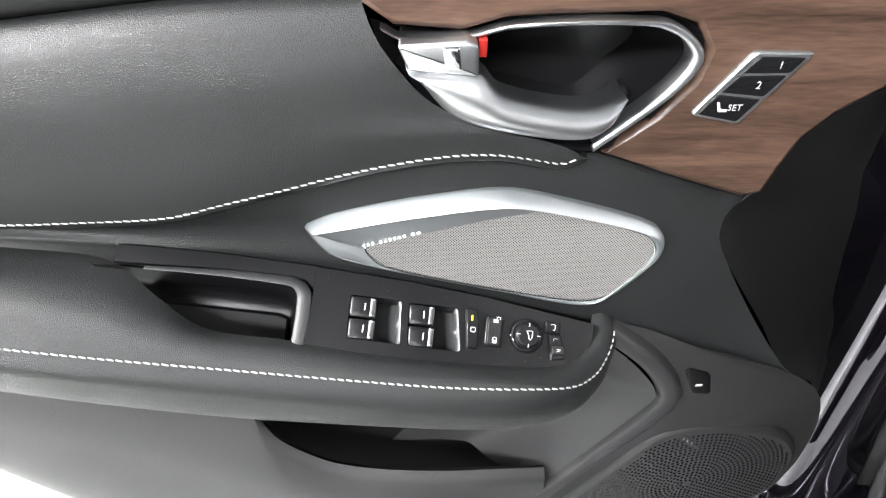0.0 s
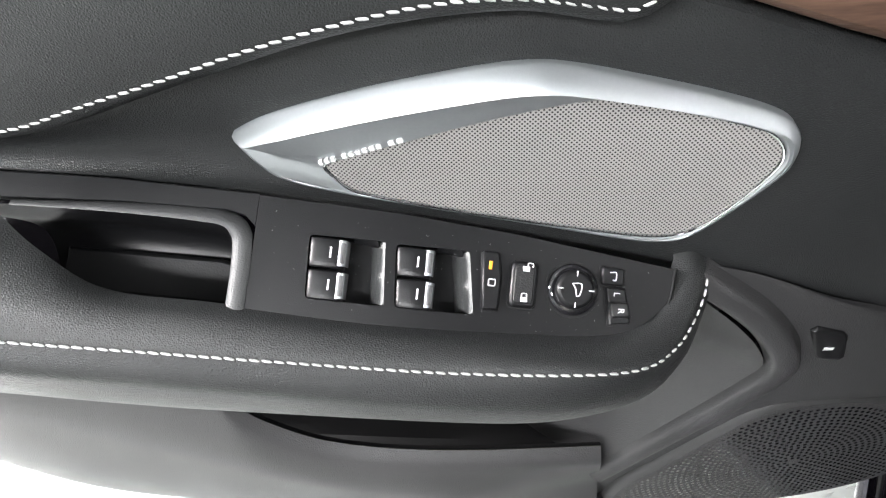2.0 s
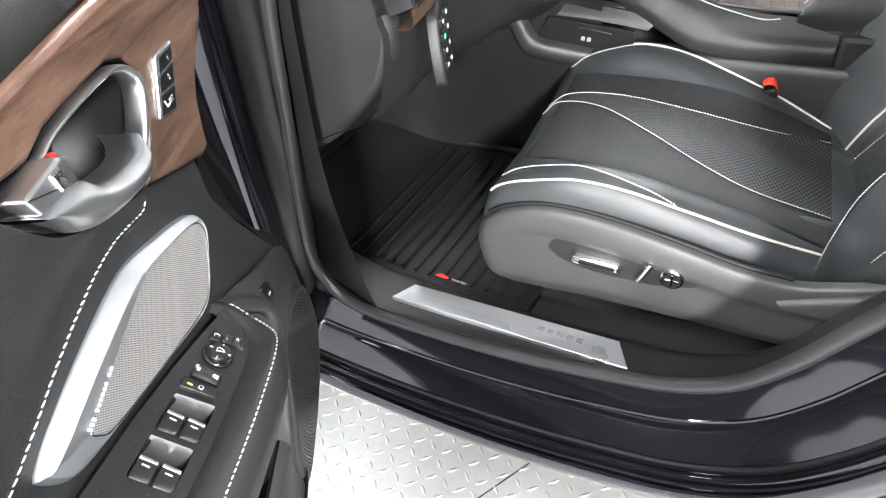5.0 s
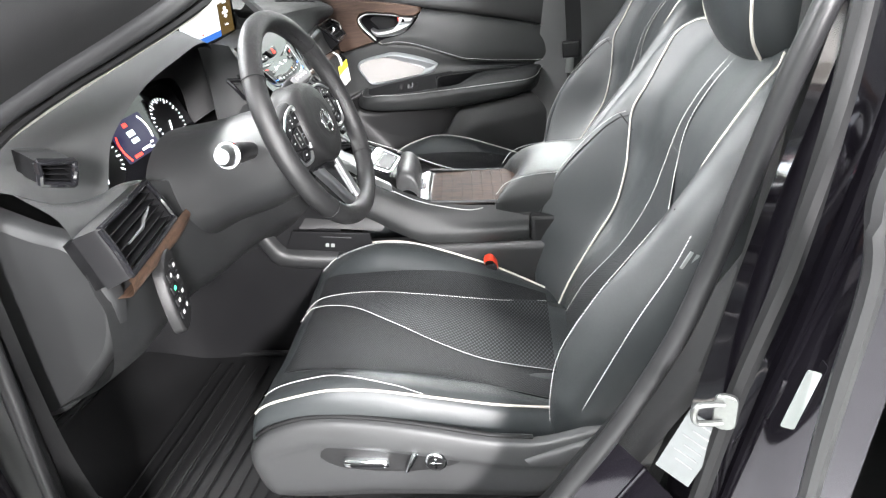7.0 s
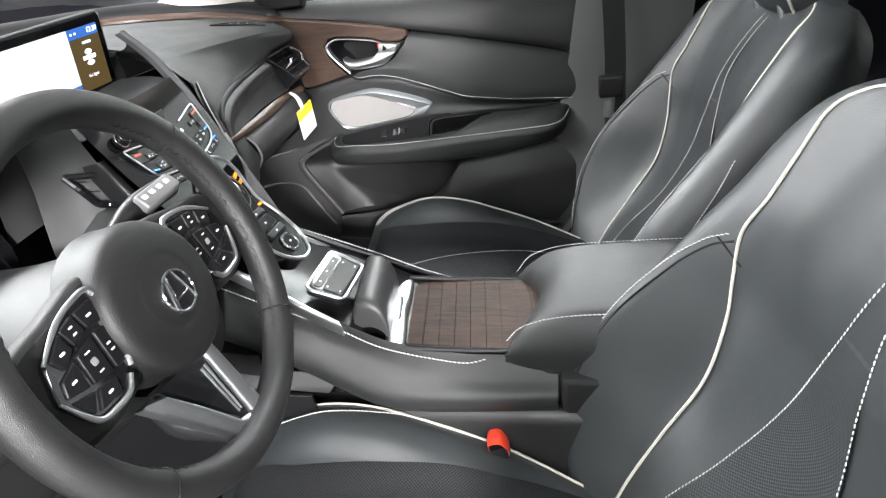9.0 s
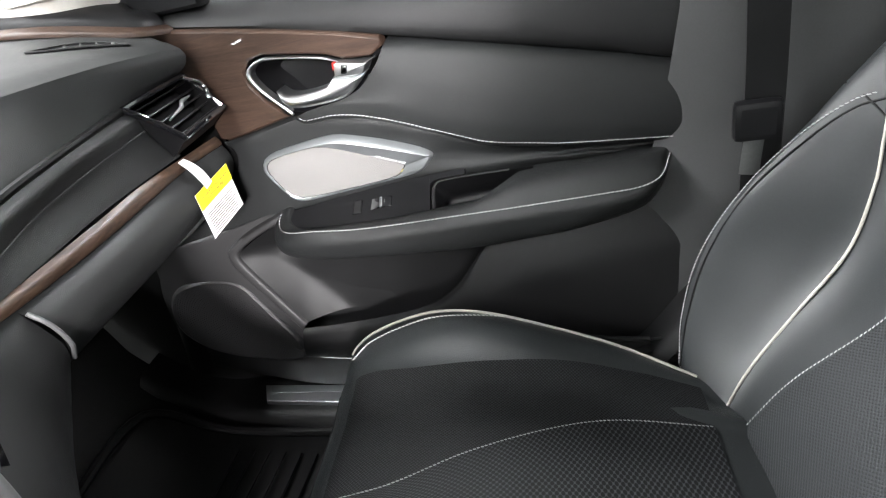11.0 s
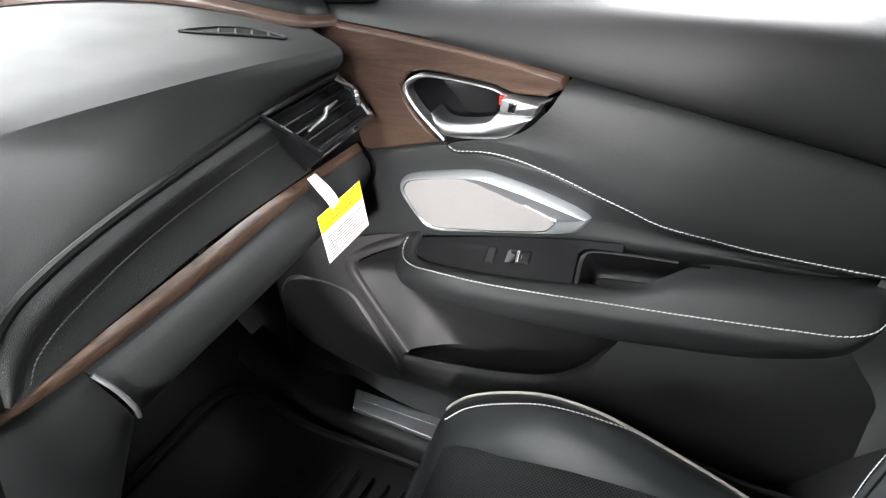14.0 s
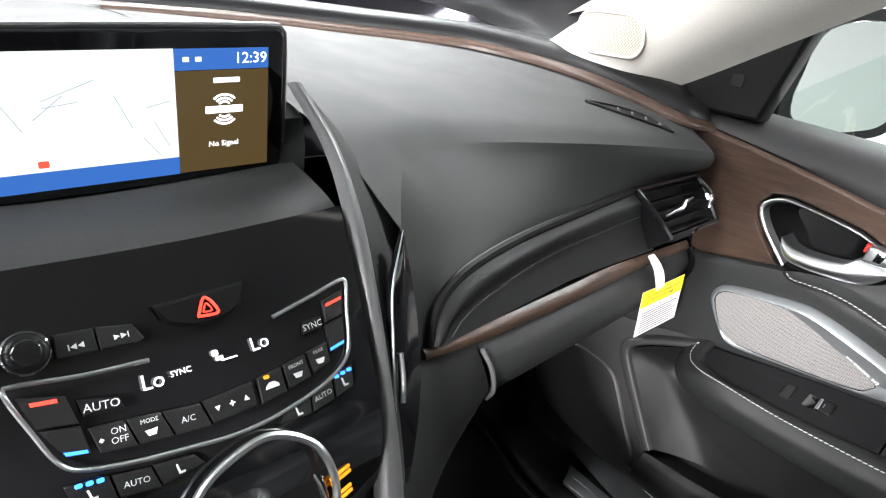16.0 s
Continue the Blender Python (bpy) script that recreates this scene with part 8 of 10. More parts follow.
# left flank rails, front to back, mirrored for the right
FLANK = [[(-0.028, 0.62, 0.902), (-0.030, 0.56, 0.872), (-0.034, 0.50, 0.842), (-0.040, 0.44, 0.815), (-0.042, 0.385, 0.790), (-0.040, 0.33, 0.773), (-0.037, 0.27, 0.763), (-0.034, 0.20, 0.760), (-0.031, 0.145, 0.760)],
         [(-0.060, 0.62, 0.885), (-0.062, 0.56, 0.855), (-0.066, 0.50, 0.825), (-0.072, 0.44, 0.795), (-0.072, 0.385, 0.768), (-0.068, 0.33, 0.748), (-0.063, 0.27, 0.737), (-0.059, 0.20, 0.733), (-0.056, 0.145, 0.733)],
         [(-0.079, 0.62, 0.843), (-0.082, 0.56, 0.818), (-0.086, 0.5, 0.790), (-0.091, 0.44, 0.758), (-0.091, 0.385, 0.731), (-0.086, 0.33, 0.722), (-0.081, 0.27, 0.719), (-0.077, 0.2, 0.719), (-0.074, 0.145, 0.720)],
         [(-0.074, 0.62, 0.815), (-0.077, 0.56, 0.790), (-0.081, 0.5, 0.762), (-0.086, 0.44, 0.730), (-0.086, 0.385, 0.703), (-0.081, 0.33, 0.694), (-0.076, 0.27, 0.691), (-0.072, 0.2, 0.691), (-0.069, 0.145, 0.692)],
         [(-0.062, 0.62, 0.809), (-0.065, 0.56, 0.784), (-0.069, 0.5, 0.756), (-0.074, 0.44, 0.724), (-0.074, 0.385, 0.697), (-0.069, 0.33, 0.688), (-0.064, 0.27, 0.685), (-0.060, 0.2, 0.685), (-0.057, 0.145, 0.686)],
         [(-0.044, 0.62, 0.809), (-0.047, 0.56, 0.784), (-0.051, 0.5, 0.756), (-0.056, 0.44, 0.724), (-0.056, 0.385, 0.697), (-0.051, 0.33, 0.688), (-0.046, 0.27, 0.685), (-0.042, 0.2, 0.685), (-0.039, 0.145, 0.686)]]
RAIL = [(-0.050, 0.617, 0.890), (-0.051, 0.56, 0.864), (-0.052, 0.526, 0.850), (-0.053, 0.448, 0.817), (-0.056, 0.40, 0.793), (-0.055, 0.371, 0.781), (-0.052, 0.32, 0.766), (-0.049, 0.27, 0.756), (-0.040, 0.240, 0.757)]
skin("tunnel_side", [[(-0.092, 0.56, 0.80), (-0.100, 0.64, 0.81), (-0.125, 0.74, 0.80), (-0.165, 0.88, 0.79), (-0.24, 1.00, 0.78)], [(-0.097, 0.56, 0.66), (-0.108, 0.64, 0.66), (-0.130, 0.76, 0.66), (-0.175, 0.93, 0.66), (-0.27, 1.06, 0.66)],
                     [(-0.100, 0.56, 0.54), (-0.112, 0.64, 0.54), (-0.136, 0.77, 0.54), (-0.185, 0.95, 0.54), (-0.29, 1.09, 0.54)], [(-0.115, 0.56, 0.42), (-0.125, 0.64, 0.42), (-0.145, 0.78, 0.42), (-0.20, 0.97, 0.42), (-0.31, 1.12, 0.42)]], SMOOTH_BLACK, con, nu=40, nv=30, thick=0.004, label="dark grey lower console side")
skin("console_ledge", [[(-0.139, 0.762, 0.770), (-0.134, 0.740, 0.722), (-0.131, 0.716, 0.678), (-0.123, 0.670, 0.662), (-0.110, 0.600, 0.650)], [(-0.148, 0.752, 0.780), (-0.146, 0.730, 0.734), (-0.143, 0.707, 0.692), (-0.135, 0.662, 0.676), (-0.122, 0.595, 0.665)],
                       [(-0.146, 0.736, 0.787), (-0.143, 0.712, 0.744), (-0.140, 0.690, 0.708), (-0.130, 0.643, 0.694), (-0.117, 0.575, 0.683)], [(-0.132, 0.728, 0.791), (-0.127, 0.705, 0.750), (-0.123, 0.683, 0.716), (-0.114, 0.637, 0.704), (-0.101, 0.570, 0.692)]], PLASTIC_SOFT, con, nu=40, nv=14, label="rounded dark grey ledge")
KF = frame_at((-0.108, 0.585, 0.717), (0.186, -0.965, -0.185), (0.0, -0.19, 0.98))
up = plate("usb_panel", [(-0.083, 0.026), (0.088, 0.030), (0.100, -0.022), (-0.098, -0.019)], -0.004, 0.003, SMOOTH_BLACK, con, 0.001, place=KF, label="black panel with sockets")
plate("panel_line", rect(0.013, 0.017, 0.068, 0.0016), 0.003, 0.0036, BRIGHT, up, 0.0002, place=KF, label="fine bright line")
for k in (-1, 1):
    plate("socket_mark", rect(0.006 * k, -0.004, 0.008, 0.009, 0.002), 0.003, 0.0036, LABEL, up, 0.0002, place=KF)
sk_ = plate("power_socket", rect(-0.108, 0.058, 0.034, 0.034, 0.003), -0.004, 0.006, SMOOTH_BLACK, con, 0.001, place=KF, label="black power socket cover")
plate("socket_flap", rect(-0.108, 0.050, 0.026, 0.008, 0.001), 0.006, 0.010, GREY_PLASTIC, sk_, 0.0006, place=KF)
skin("storage_shelf", [[(-0.112, 0.650, 0.757), (-0.098, 0.56, 0.746), (-0.086, 0.472, 0.730)], [(-0.116, 0.646, 0.760), (-0.102, 0.556, 0.749), (-0.090, 0.468, 0.733)], [(-0.098, 0.632, 0.780), (-0.086, 0.545, 0.770), (-0.078, 0.45, 0.755)]], PLASTIC, con, nu=20, nv=8, thick=0.003, label="black storage shelf")
for sg in (1, -1):
    flip = (lambda p: p) if sg > 0 else km
    skin("console_flank", [[flip(p) for p in r] for r in FLANK], LEATHER, con, nu=50, nv=36, label="padded black leather console side")
    stitch("stitching", [flip((p[0] - 0.001, p[1], p[2] + 0.001)) for p in RAIL], con, radius=0.0010)
    skin("console_base", [[flip((x, y, z)) for y in (0.58, 0.40, 0.25, 0.10)] for x, z in ((-0.040, 0.690), (-0.066, 0.688), (-0.074, 0.678), (-0.086, 0.56), (-0.100, 0.43))], PLASTIC, con, nu=12, nv=24, label="dark console base below the padded side")
    box("console_rear_side", flip((-0.068, -0.45, 0.43)), flip((-0.030, 0.142, 0.745)), PLASTIC, con, 0.01)
skin("console_top", [[(-0.030, 0.60, 0.885), (-0.034, 0.54, 0.858), (-0.038, 0.48, 0.828), (-0.042, 0.43, 0.803), (-0.044, 0.385, 0.778), (-0.042, 0.30, 0.758), (-0.036, 0.20, 0.750)], [(0.0565, 0.60, 0.87), (0.0565, 0.54, 0.84), (0.0565, 0.48, 0.815), (0.0565, 0.43, 0.79), (0.0565, 0.40, 0.768), (0.0565, 0.30, 0.755), (0.0565, 0.20, 0.748)],
                     [(0.143, 0.60, 0.885), (0.147, 0.54, 0.858), (0.151, 0.48, 0.828), (0.155, 0.43, 0.803), (0.157, 0.385, 0.778), (0.155, 0.30, 0.758), (0.149, 0.20, 0.750)]], SMOOTH_BLACK, con, nu=40, nv=16, label="black console deck")
# palm rest and touch pad
palm = []
for y, z in ((0.449, 0.826), (0.440, 0.840), (0.424, 0.843), (0.408, 0.834), (0.400, 0.816), (0.398, 0.796), (0.398, 0.772)):
    palm.append([(x, y + 0.16 * (x - 0.055), z - d) for x, d in ((-0.020, 0.045), (-0.019, 0.012), (-0.012, 0.003), (0.010, 0.0), (0.055, 0.0), (0.100, 0.0), (0.122, 0.003), (0.129, 0.012), (0.130, 0.045))])
skin("palm_rest", palm, SEAT_TRIM, con, nu=40, nv=24, label="rounded dark grey palm rest")
skin("tray_front", [[(-0.042, 0.43, 0.797), (0.05, 0.425, 0.79), (0.155, 0.435, 0.797)], [(-0.042, 0.405, 0.770), (0.05, 0.412, 0.767), (0.155, 0.425, 0.770)]], PLASTIC_SOFT, con, nu=16, nv=4)
PF = frame_at((0.043, 0.478, 0.8465), (1, 0, 0), (0, 0.86, 0.40))
PAD = rounded([(-0.050, -0.029), (0.050, -0.029), (0.057, 0.029), (-0.057, 0.029)], 0.011, 5)
tp = plate("touch_pad", PAD, -0.006, 0.004, PIANO, con, 0.002, place=PF, label="black touch pad in a chrome frame")
tube("pad_frame", [(*p, 0.004) for p in PAD], 0.0028, CHROME, tp, n=90, sides=8, place=PF, closed=True, label="satin chrome frame")
plate("pad_face", rect(0.0, -0.008, 0.086, 0.030, 0.002), 0.003, 0.0052, RUBBER, tp, 0.0006, place=PF)
plate("pad_keys", rect(0.0, 0.016, 0.086, 0.012, 0.002), 0.003, 0.0052, PLASTIC, tp, 0.0006, place=PF)
for x, y in ((-0.03, 0.016), (0.0, 0.016), (0.03, 0.016), (-0.036, -0.018), (0.036, -0.018), (-0.036, 0.002), (0.036, 0.002)):
    plate("mark", rect(x, y, 0.0036, 0.0022, 0.0005), 0.0050, 0.0056, WHITE, tp, 0.0001, place=PF)
# gear selector panel
GF = frame_at((0.035, 0.594, 0.968), (1, 0, 0), (0, 0.70, 0.72))
GEAR = [(-0.020, -0.107), (-0.040, -0.085), (-0.050, -0.045), (-0.056, 0.0), (-0.056, 0.035), (-0.034, 0.068), (-0.013, 0.080), (0.0115, 0.084), (0.035, 0.071), (0.0435, 0.050), (0.041, 0.028), (0.036, 0.0), (0.038, -0.045), (0.030, -0.085), (0.013, -0.108), (-0.004, -0.112)]
gs = plate("gear_selector", GEAR, -0.02, 0.008, PIANO, con, 0.003, place=GF, n=70, label="gloss black gear selector panel")
tube("selector_frame", [(*p, 0.0095 + 0.3 * max(0.0, p[1] - 0.01)) for p in GEAR], 0.0026, CHROME, gs, n=150, sides=8, place=GF, closed=True, label="satin chrome panel frame")
kn = plate("mode_dial", ring(-0.004, 0.034, 0.0185), 0.006, 0.024, CHROME, gs, 0.004, place=GF, label="big satin metal drive mode dial")
plate("dial_cap", ring(-0.004, 0.034, 0.0135), 0.023, 0.0250, BEZEL, kn, 0.002, place=GF)
tube("dial_ring", [(-0.004 + 0.043 * math.cos(a), 0.038 + 0.043 * math.sin(a), 0.0085) for a in np.linspace(0, 2 * math.pi, 33)[:-1]], 0.0008, GREY_PLASTIC, gs, n=64, sides=5, place=GF, closed=True)
lettering("mark", "Dynamic Mode", GF, -0.012, 0.0735, 0.0065, WHITE, gs, w=0.0088, turn=6)
for x in (-0.036, 0.030):
    plate("gear_light", rect(x, -0.010, 0.013, 0.0042, 0.001), 0.0075, 0.0092, GLOW_ORANGE, gs, 0.0002, place=GF, label="lit orange light")
for k, (y, h, m) in enumerate(((-0.018, 0.012, PLASTIC), (-0.036, 0.020, SMOOTH_BLACK), (-0.055, 0.012, PLASTIC))):
    b = plate("gear_key", rect(-0.004, y, 0.046, h, 0.002), 0.007, 0.0125 - 0.002 * (k == 1), m, gs, 0.002, place=GF)
    plate("mark", rect(-0.004, y, 0.0045, 0.003, 0.0006), 0.0120 - 0.002 * (k == 1), 0.0128 - 0.002 * (k == 1), WHITE, b, 0.0001, place=GF)
sb2 = plate("park_button", ring(-0.004, -0.080, 0.0145), 0.006, 0.012, SMOOTH_BLACK, gs, 0.003, place=GF, label="round park button with chrome ring")
tube("button_ring", [(-0.004 + 0.0142 * math.cos(a), -0.080 + 0.0142 * math.sin(a), 0.0105) for a in np.linspace(0, 2 * math.pi, 25)[:-1]], 0.0022, BRIGHT, sb2, n=40, sides=7, place=GF, closed=True)
plate("mark", rect(-0.004, -0.080, 0.005, 0.003, 0.0008), 0.0118, 0.0124, WHITE, sb2, 0.0001, place=GF)
for k in range(2):
    x, y = 0.0615 - 0.002 * k, -0.0945 - 0.0118 * k
    for j in (-1, 1):
        plate("airbag_light", [(x - 0.0075, y - 0.0026 + 0.0016 * j - 0.0009), (x + 0.0075, y + 0.0012 + 0.0016 * j - 0.0009), (x + 0.0075, y + 0.0012 + 0.0016 * j + 0.0011), (x - 0.0075, y - 0.0026 + 0.0016 * j + 0.0011)], -0.0055, -0.0040, GLOW_ORANGE, stack, 0.0004, place=SF, label="lit orange airbag light")
for sg in (1, -1):
    flip = (lambda p: p) if sg < 0 else (lambda p: (km(p)[0] - 0.022, p[1], p[2] - 0.033))
    skin("console_trim", [[flip(p) for p in r] for r in ([(-0.040, 0.595, 0.920), (-0.044, 0.54, 0.888), (-0.050, 0.49, 0.858), (-0.056, 0.44, 0.832)], [(-0.046, 0.597, 0.924), (-0.050, 0.54, 0.892), (-0.056, 0.49, 0.862), (-0.062, 0.44, 0.836)],
                                                          [(-0.050, 0.597, 0.921), (-0.054, 0.54, 0.889), (-0.060, 0.49, 0.858), (-0.065, 0.435, 0.830)], [(-0.051, 0.597, 0.905), (-0.055, 0.54, 0.873), (-0.061, 0.49, 0.843), (-0.066, 0.435, 0.815)])], CHROME, con, nu=30, nv=12, label="satin metal console edge")
# roll-top wood tray
tray = thing("tray_lid", (0.045, 0.28, 0.755), "dark wood slatted sliding tray lid with chrome pull", "tray lid")


def askew(x, y, z):
    return (x, y + 0.14 * (x - 0.055), z)


for k in range(9):
    y0 = 0.372 - k * 0.0235
    box("slat", (-0.036, y0 - 0.0231, 0.765), (0.146, y0, 0.7725), WOOD_TRAY, tray, 0.0005, place=askew)
skin("tray_pull", [[(x, y0 + 0.02 * (0.5 - abs(x - 0.05) / 0.16) ** 2, z) for x in (-0.034, -0.02, 0.02, 0.055, 0.09, 0.13, 0.144)] for y0, z in ((0.374, 0.770), (0.376, 0.777), (0.383, 0.780), (0.396, 0.781), (0.404, 0.778), (0.407, 0.770))], CHROME, tray, nu=40, nv=14, label="chrome tray pull", place=askew)
plate("pull_recess", rect(0.055, 0.392, 0.066, 0.013, 0.005), 0.776, 0.7822, BRIGHT, tray, 0.0015, place=askew, label="polished finger plate")
tube("tray_edge", [(-0.040, 0.395, 0.780), (-0.040, 0.30, 0.773), (-0.038, 0.175, 0.770)], 0.004, PLASTIC, con, n=20)
tube("tray_edge", [(0.150, 0.395, 0.780), (0.150, 0.30, 0.773), (0.148, 0.175, 0.770)], 0.004, PLASTIC, con, n=20)
# armrest lid
arm2 = thing("console_armrest", (0.0565, 0.0, 0.73), "padded black leather centre armrest", "armrest")
def lid(y, z, hw, h, hollow=0.0):
    xs = ((-hw + 0.004, -h), (-hw - 0.002, -h * 0.5), (-hw + 0.012, -0.008), (-hw + 0.04, 0.0), (0.0, 0.003), (hw - 0.04, 0.0), (hw - 0.012, -0.008), (hw + 0.002, -h * 0.5), (hw - 0.004, -h))
    return [(0.0565 + x, y - hollow * (1 - (x / hw) ** 2), z + dz) for x, dz in xs]


skin("armrest_pad", [lid(0.205, 0.762, 0.094, 0.015, 0.045), lid(0.214, 0.770, 0.097, 0.028, 0.045), lid(0.216, 0.786, 0.100, 0.04, 0.045), lid(0.202, 0.806, 0.104, 0.06, 0.035), lid(0.165, 0.826, 0.108, 0.085, 0.015), lid(0.10, 0.836, 0.110, 0.10), lid(-0.10, 0.838, 0.110, 0.10), lid(-0.32, 0.83, 0.108, 0.10), lid(-0.34, 0.80, 0.10, 0.06)], LEATHER, arm2, nu=50, nv=50, label="smooth padded leather")
for sg in (-1, 1):
    stitch("stitching", [(0.0565 + sg * 0.094, 0.213, 0.786), (0.0565 + sg * 0.098, 0.19, 0.812), (0.0565 + sg * 0.099, 0.14, 0.828), (0.0565 + sg * 0.099, 0.05, 0.833), (0.0565 + sg * 0.099, -0.10, 0.8345), (0.0565 + sg * 0.098, -0.30, 0.829)], arm2)
box("armrest_box", (-0.05, -0.44, 0.43), (0.14, 0.17, 0.755), PLASTIC, con, 0.012)

# buckles and belts
def buckle(cx, label):
    b = thing("seat_belt_buckle", (cx, 0.22, 0.56), label, "belt buckle", "belt buckles")
    f = frame_at((cx, 0.232, 0.645), (1, 0.1, 0), (0, 0.25, 0.95))
    box("buckle_body", (-0.017, -0.075, -0.012), (0.017, 0.006, 0.012), SMOOTH_BLACK, b, 0.006, place=f)
    skin("release_button", [[(-0.0165, 0.004, -0.011), (0, 0.006, -0.012), (0.0165, 0.004, -0.011)], [(-0.0165, 0.014, -0.010), (0, 0.016, -0.011), (0.0165, 0.014, -0.010)], [(-0.0165, 0.014, 0.006), (0, 0.016, 0.006), (0.0165, 0.014, 0.006)], [(-0.0165, 0.0, 0.0125), (0, 0.001, 0.0130), (0.0165, 0.0, 0.0125)], [(-0.0165, -0.012, 0.0125), (0, -0.012, 0.0130), (0.0165, -0.012, 0.0125)]], RED_PLASTIC, b, nu=10, nv=16, place=f, label="red release button")
    return b


buckle(-0.090, "black seat belt buckle with red release button")
buckle(0.178, "black seat belt buckle with red release button")
belt = thing("seat_belt", (0.74, 0.02, 0.9), "black webbing seat belt hanging by the pillar", "seat belt")
skin("webbing", [[(0.690, 0.065, 1.40), (0.705, 0.055, 1.15), (0.715, 0.05, 0.95), (0.715, 0.06, 0.55)], [(0.690, 0.020, 1.40), (0.705, 0.010, 1.15), (0.715, 0.005, 0.95), (0.715, 0.015, 0.55)]], RUBBER, belt, nu=30, nv=4, thick=0.0015)
box("belt_tongue", (0.695, 0.01, 0.905), (0.715, 0.065, 0.955), SMOOTH_BLACK, belt, 0.008)
tube("tongue_plate", [(0.705, 0.04, 0.905), (0.702, 0.045, 0.86)], 0.012, ZINC, belt, n=6, flat=0.2)

# ---------------------------------------------------------------- footwell, sills and body
body = thing("car_body", (0, 0, 0.2), "dark plum car body shell with black weatherstrips", "car body", kind="structure")
skin("cabin_floor", [[(-0.66, -1.2, 0.42), (0, -1.2, 0.42), (0.72, -1.2, 0.42)], [(-0.66, 0.7, 0.42), (0, 0.7, 0.42), (0.72, 0.7, 0.42)], [(-0.68, 0.95, 0.44), (0, 0.95, 0.44), (0.74, 0.95, 0.44)], [(-0.68, 1.15, 0.60), (0, 1.15, 0.60), (0.74, 1.15, 0.60)], [(-0.70, 1.25, 0.95), (0, 1.25, 0.95), (0.76, 1.25, 0.95)]], CARPET, body, nu=20, nv=30, label="dark cabin carpet")
for cx, w in ((-0.40, 0.25), (0.42, 0.25)):
    m = thing("floor_mat", (cx, 0.80, 0.43), "black ribbed rubber floor mat", "floor mat", "floor mats")
    skin("mat_sheet", [[(cx - w, 0.50, 0.440), (cx, 0.50, 0.435), (cx + w, 0.50, 0.440)], [(cx - w, 0.70, 0.436), (cx, 0.70, 0.432), (cx + w, 0.70, 0.436)], [(cx - w + 0.01, 0.93, 0.452), (cx, 0.93, 0.448), (cx + w - 0.01, 0.93, 0.452)], [(cx - w + 0.04, 1.05, 0.53), (cx, 1.05, 0.525), (cx + w - 0.04, 1.05, 0.53)]], RUBBER, m, nu=20, nv=24, thick=0.006)
    for k in range(13):
        y = 0.53 + k * 0.03
        z = float(np.interp(y, (0.5, 0.7, 0.93, 1.05), (0.4375, 0.434, 0.450, 0.527)))
        tube("mat_rib", [(cx - w + 0.05, y, z + 0.001), (cx, y, z), (cx + w - 0.05, y, z + 0.001)], 0.003, RUBBER, m, n=10, sides=6)
    tube("mat_lip", [(cx - w, 0.50, 0.446), (cx - w, 0.72, 0.442), (cx - w + 0.01, 0.93, 0.458), (cx - w + 0.05, 1.05, 0.535), (cx, 1.06, 0.532), (cx + w - 0.05, 1.05, 0.535), (cx + w - 0.01, 0.93, 0.458), (cx + w, 0.72, 0.442), (cx + w, 0.50, 0.446)], 0.008, RUBBER, m, n=60, sides=8)
    if cx < 0:
        f = frame_at((-0.612, 0.672, 0.4535), (-0.05, -1, 0), (1, -0.05, 0.0))
        plate("mat_mark", [(-0.012, -0.003), (0.011, -0.003), (0.014, 0.001), (0.002, 0.004), (-0.005, 0.004)], 0.0, 0.003, RED, m, 0.0005, place=f, label="red mat badge")
        plate("mat_mark", rect(0.036, 0.0, 0.030, 0.004), 0.0, 0.003, ALU, m, 0.0005, place=f)
    else:
        f = frame_at((0.36, 0.60, 0.446), (0.3, -1, 0), (1, 0.3, 0.05))
        for k in range(6):
            plate("print_bar", rect(0.012 * k, 0.0, 0.008, 0.012), 0.0, 0.003, ALU, m, 0.0004, place=f)
        plate("mat_mark", rect(0.082, 0.0, 0.014, 0.010), 0.0, 0.003, RED, m, 0.0004, place=f, label="red mat badge")


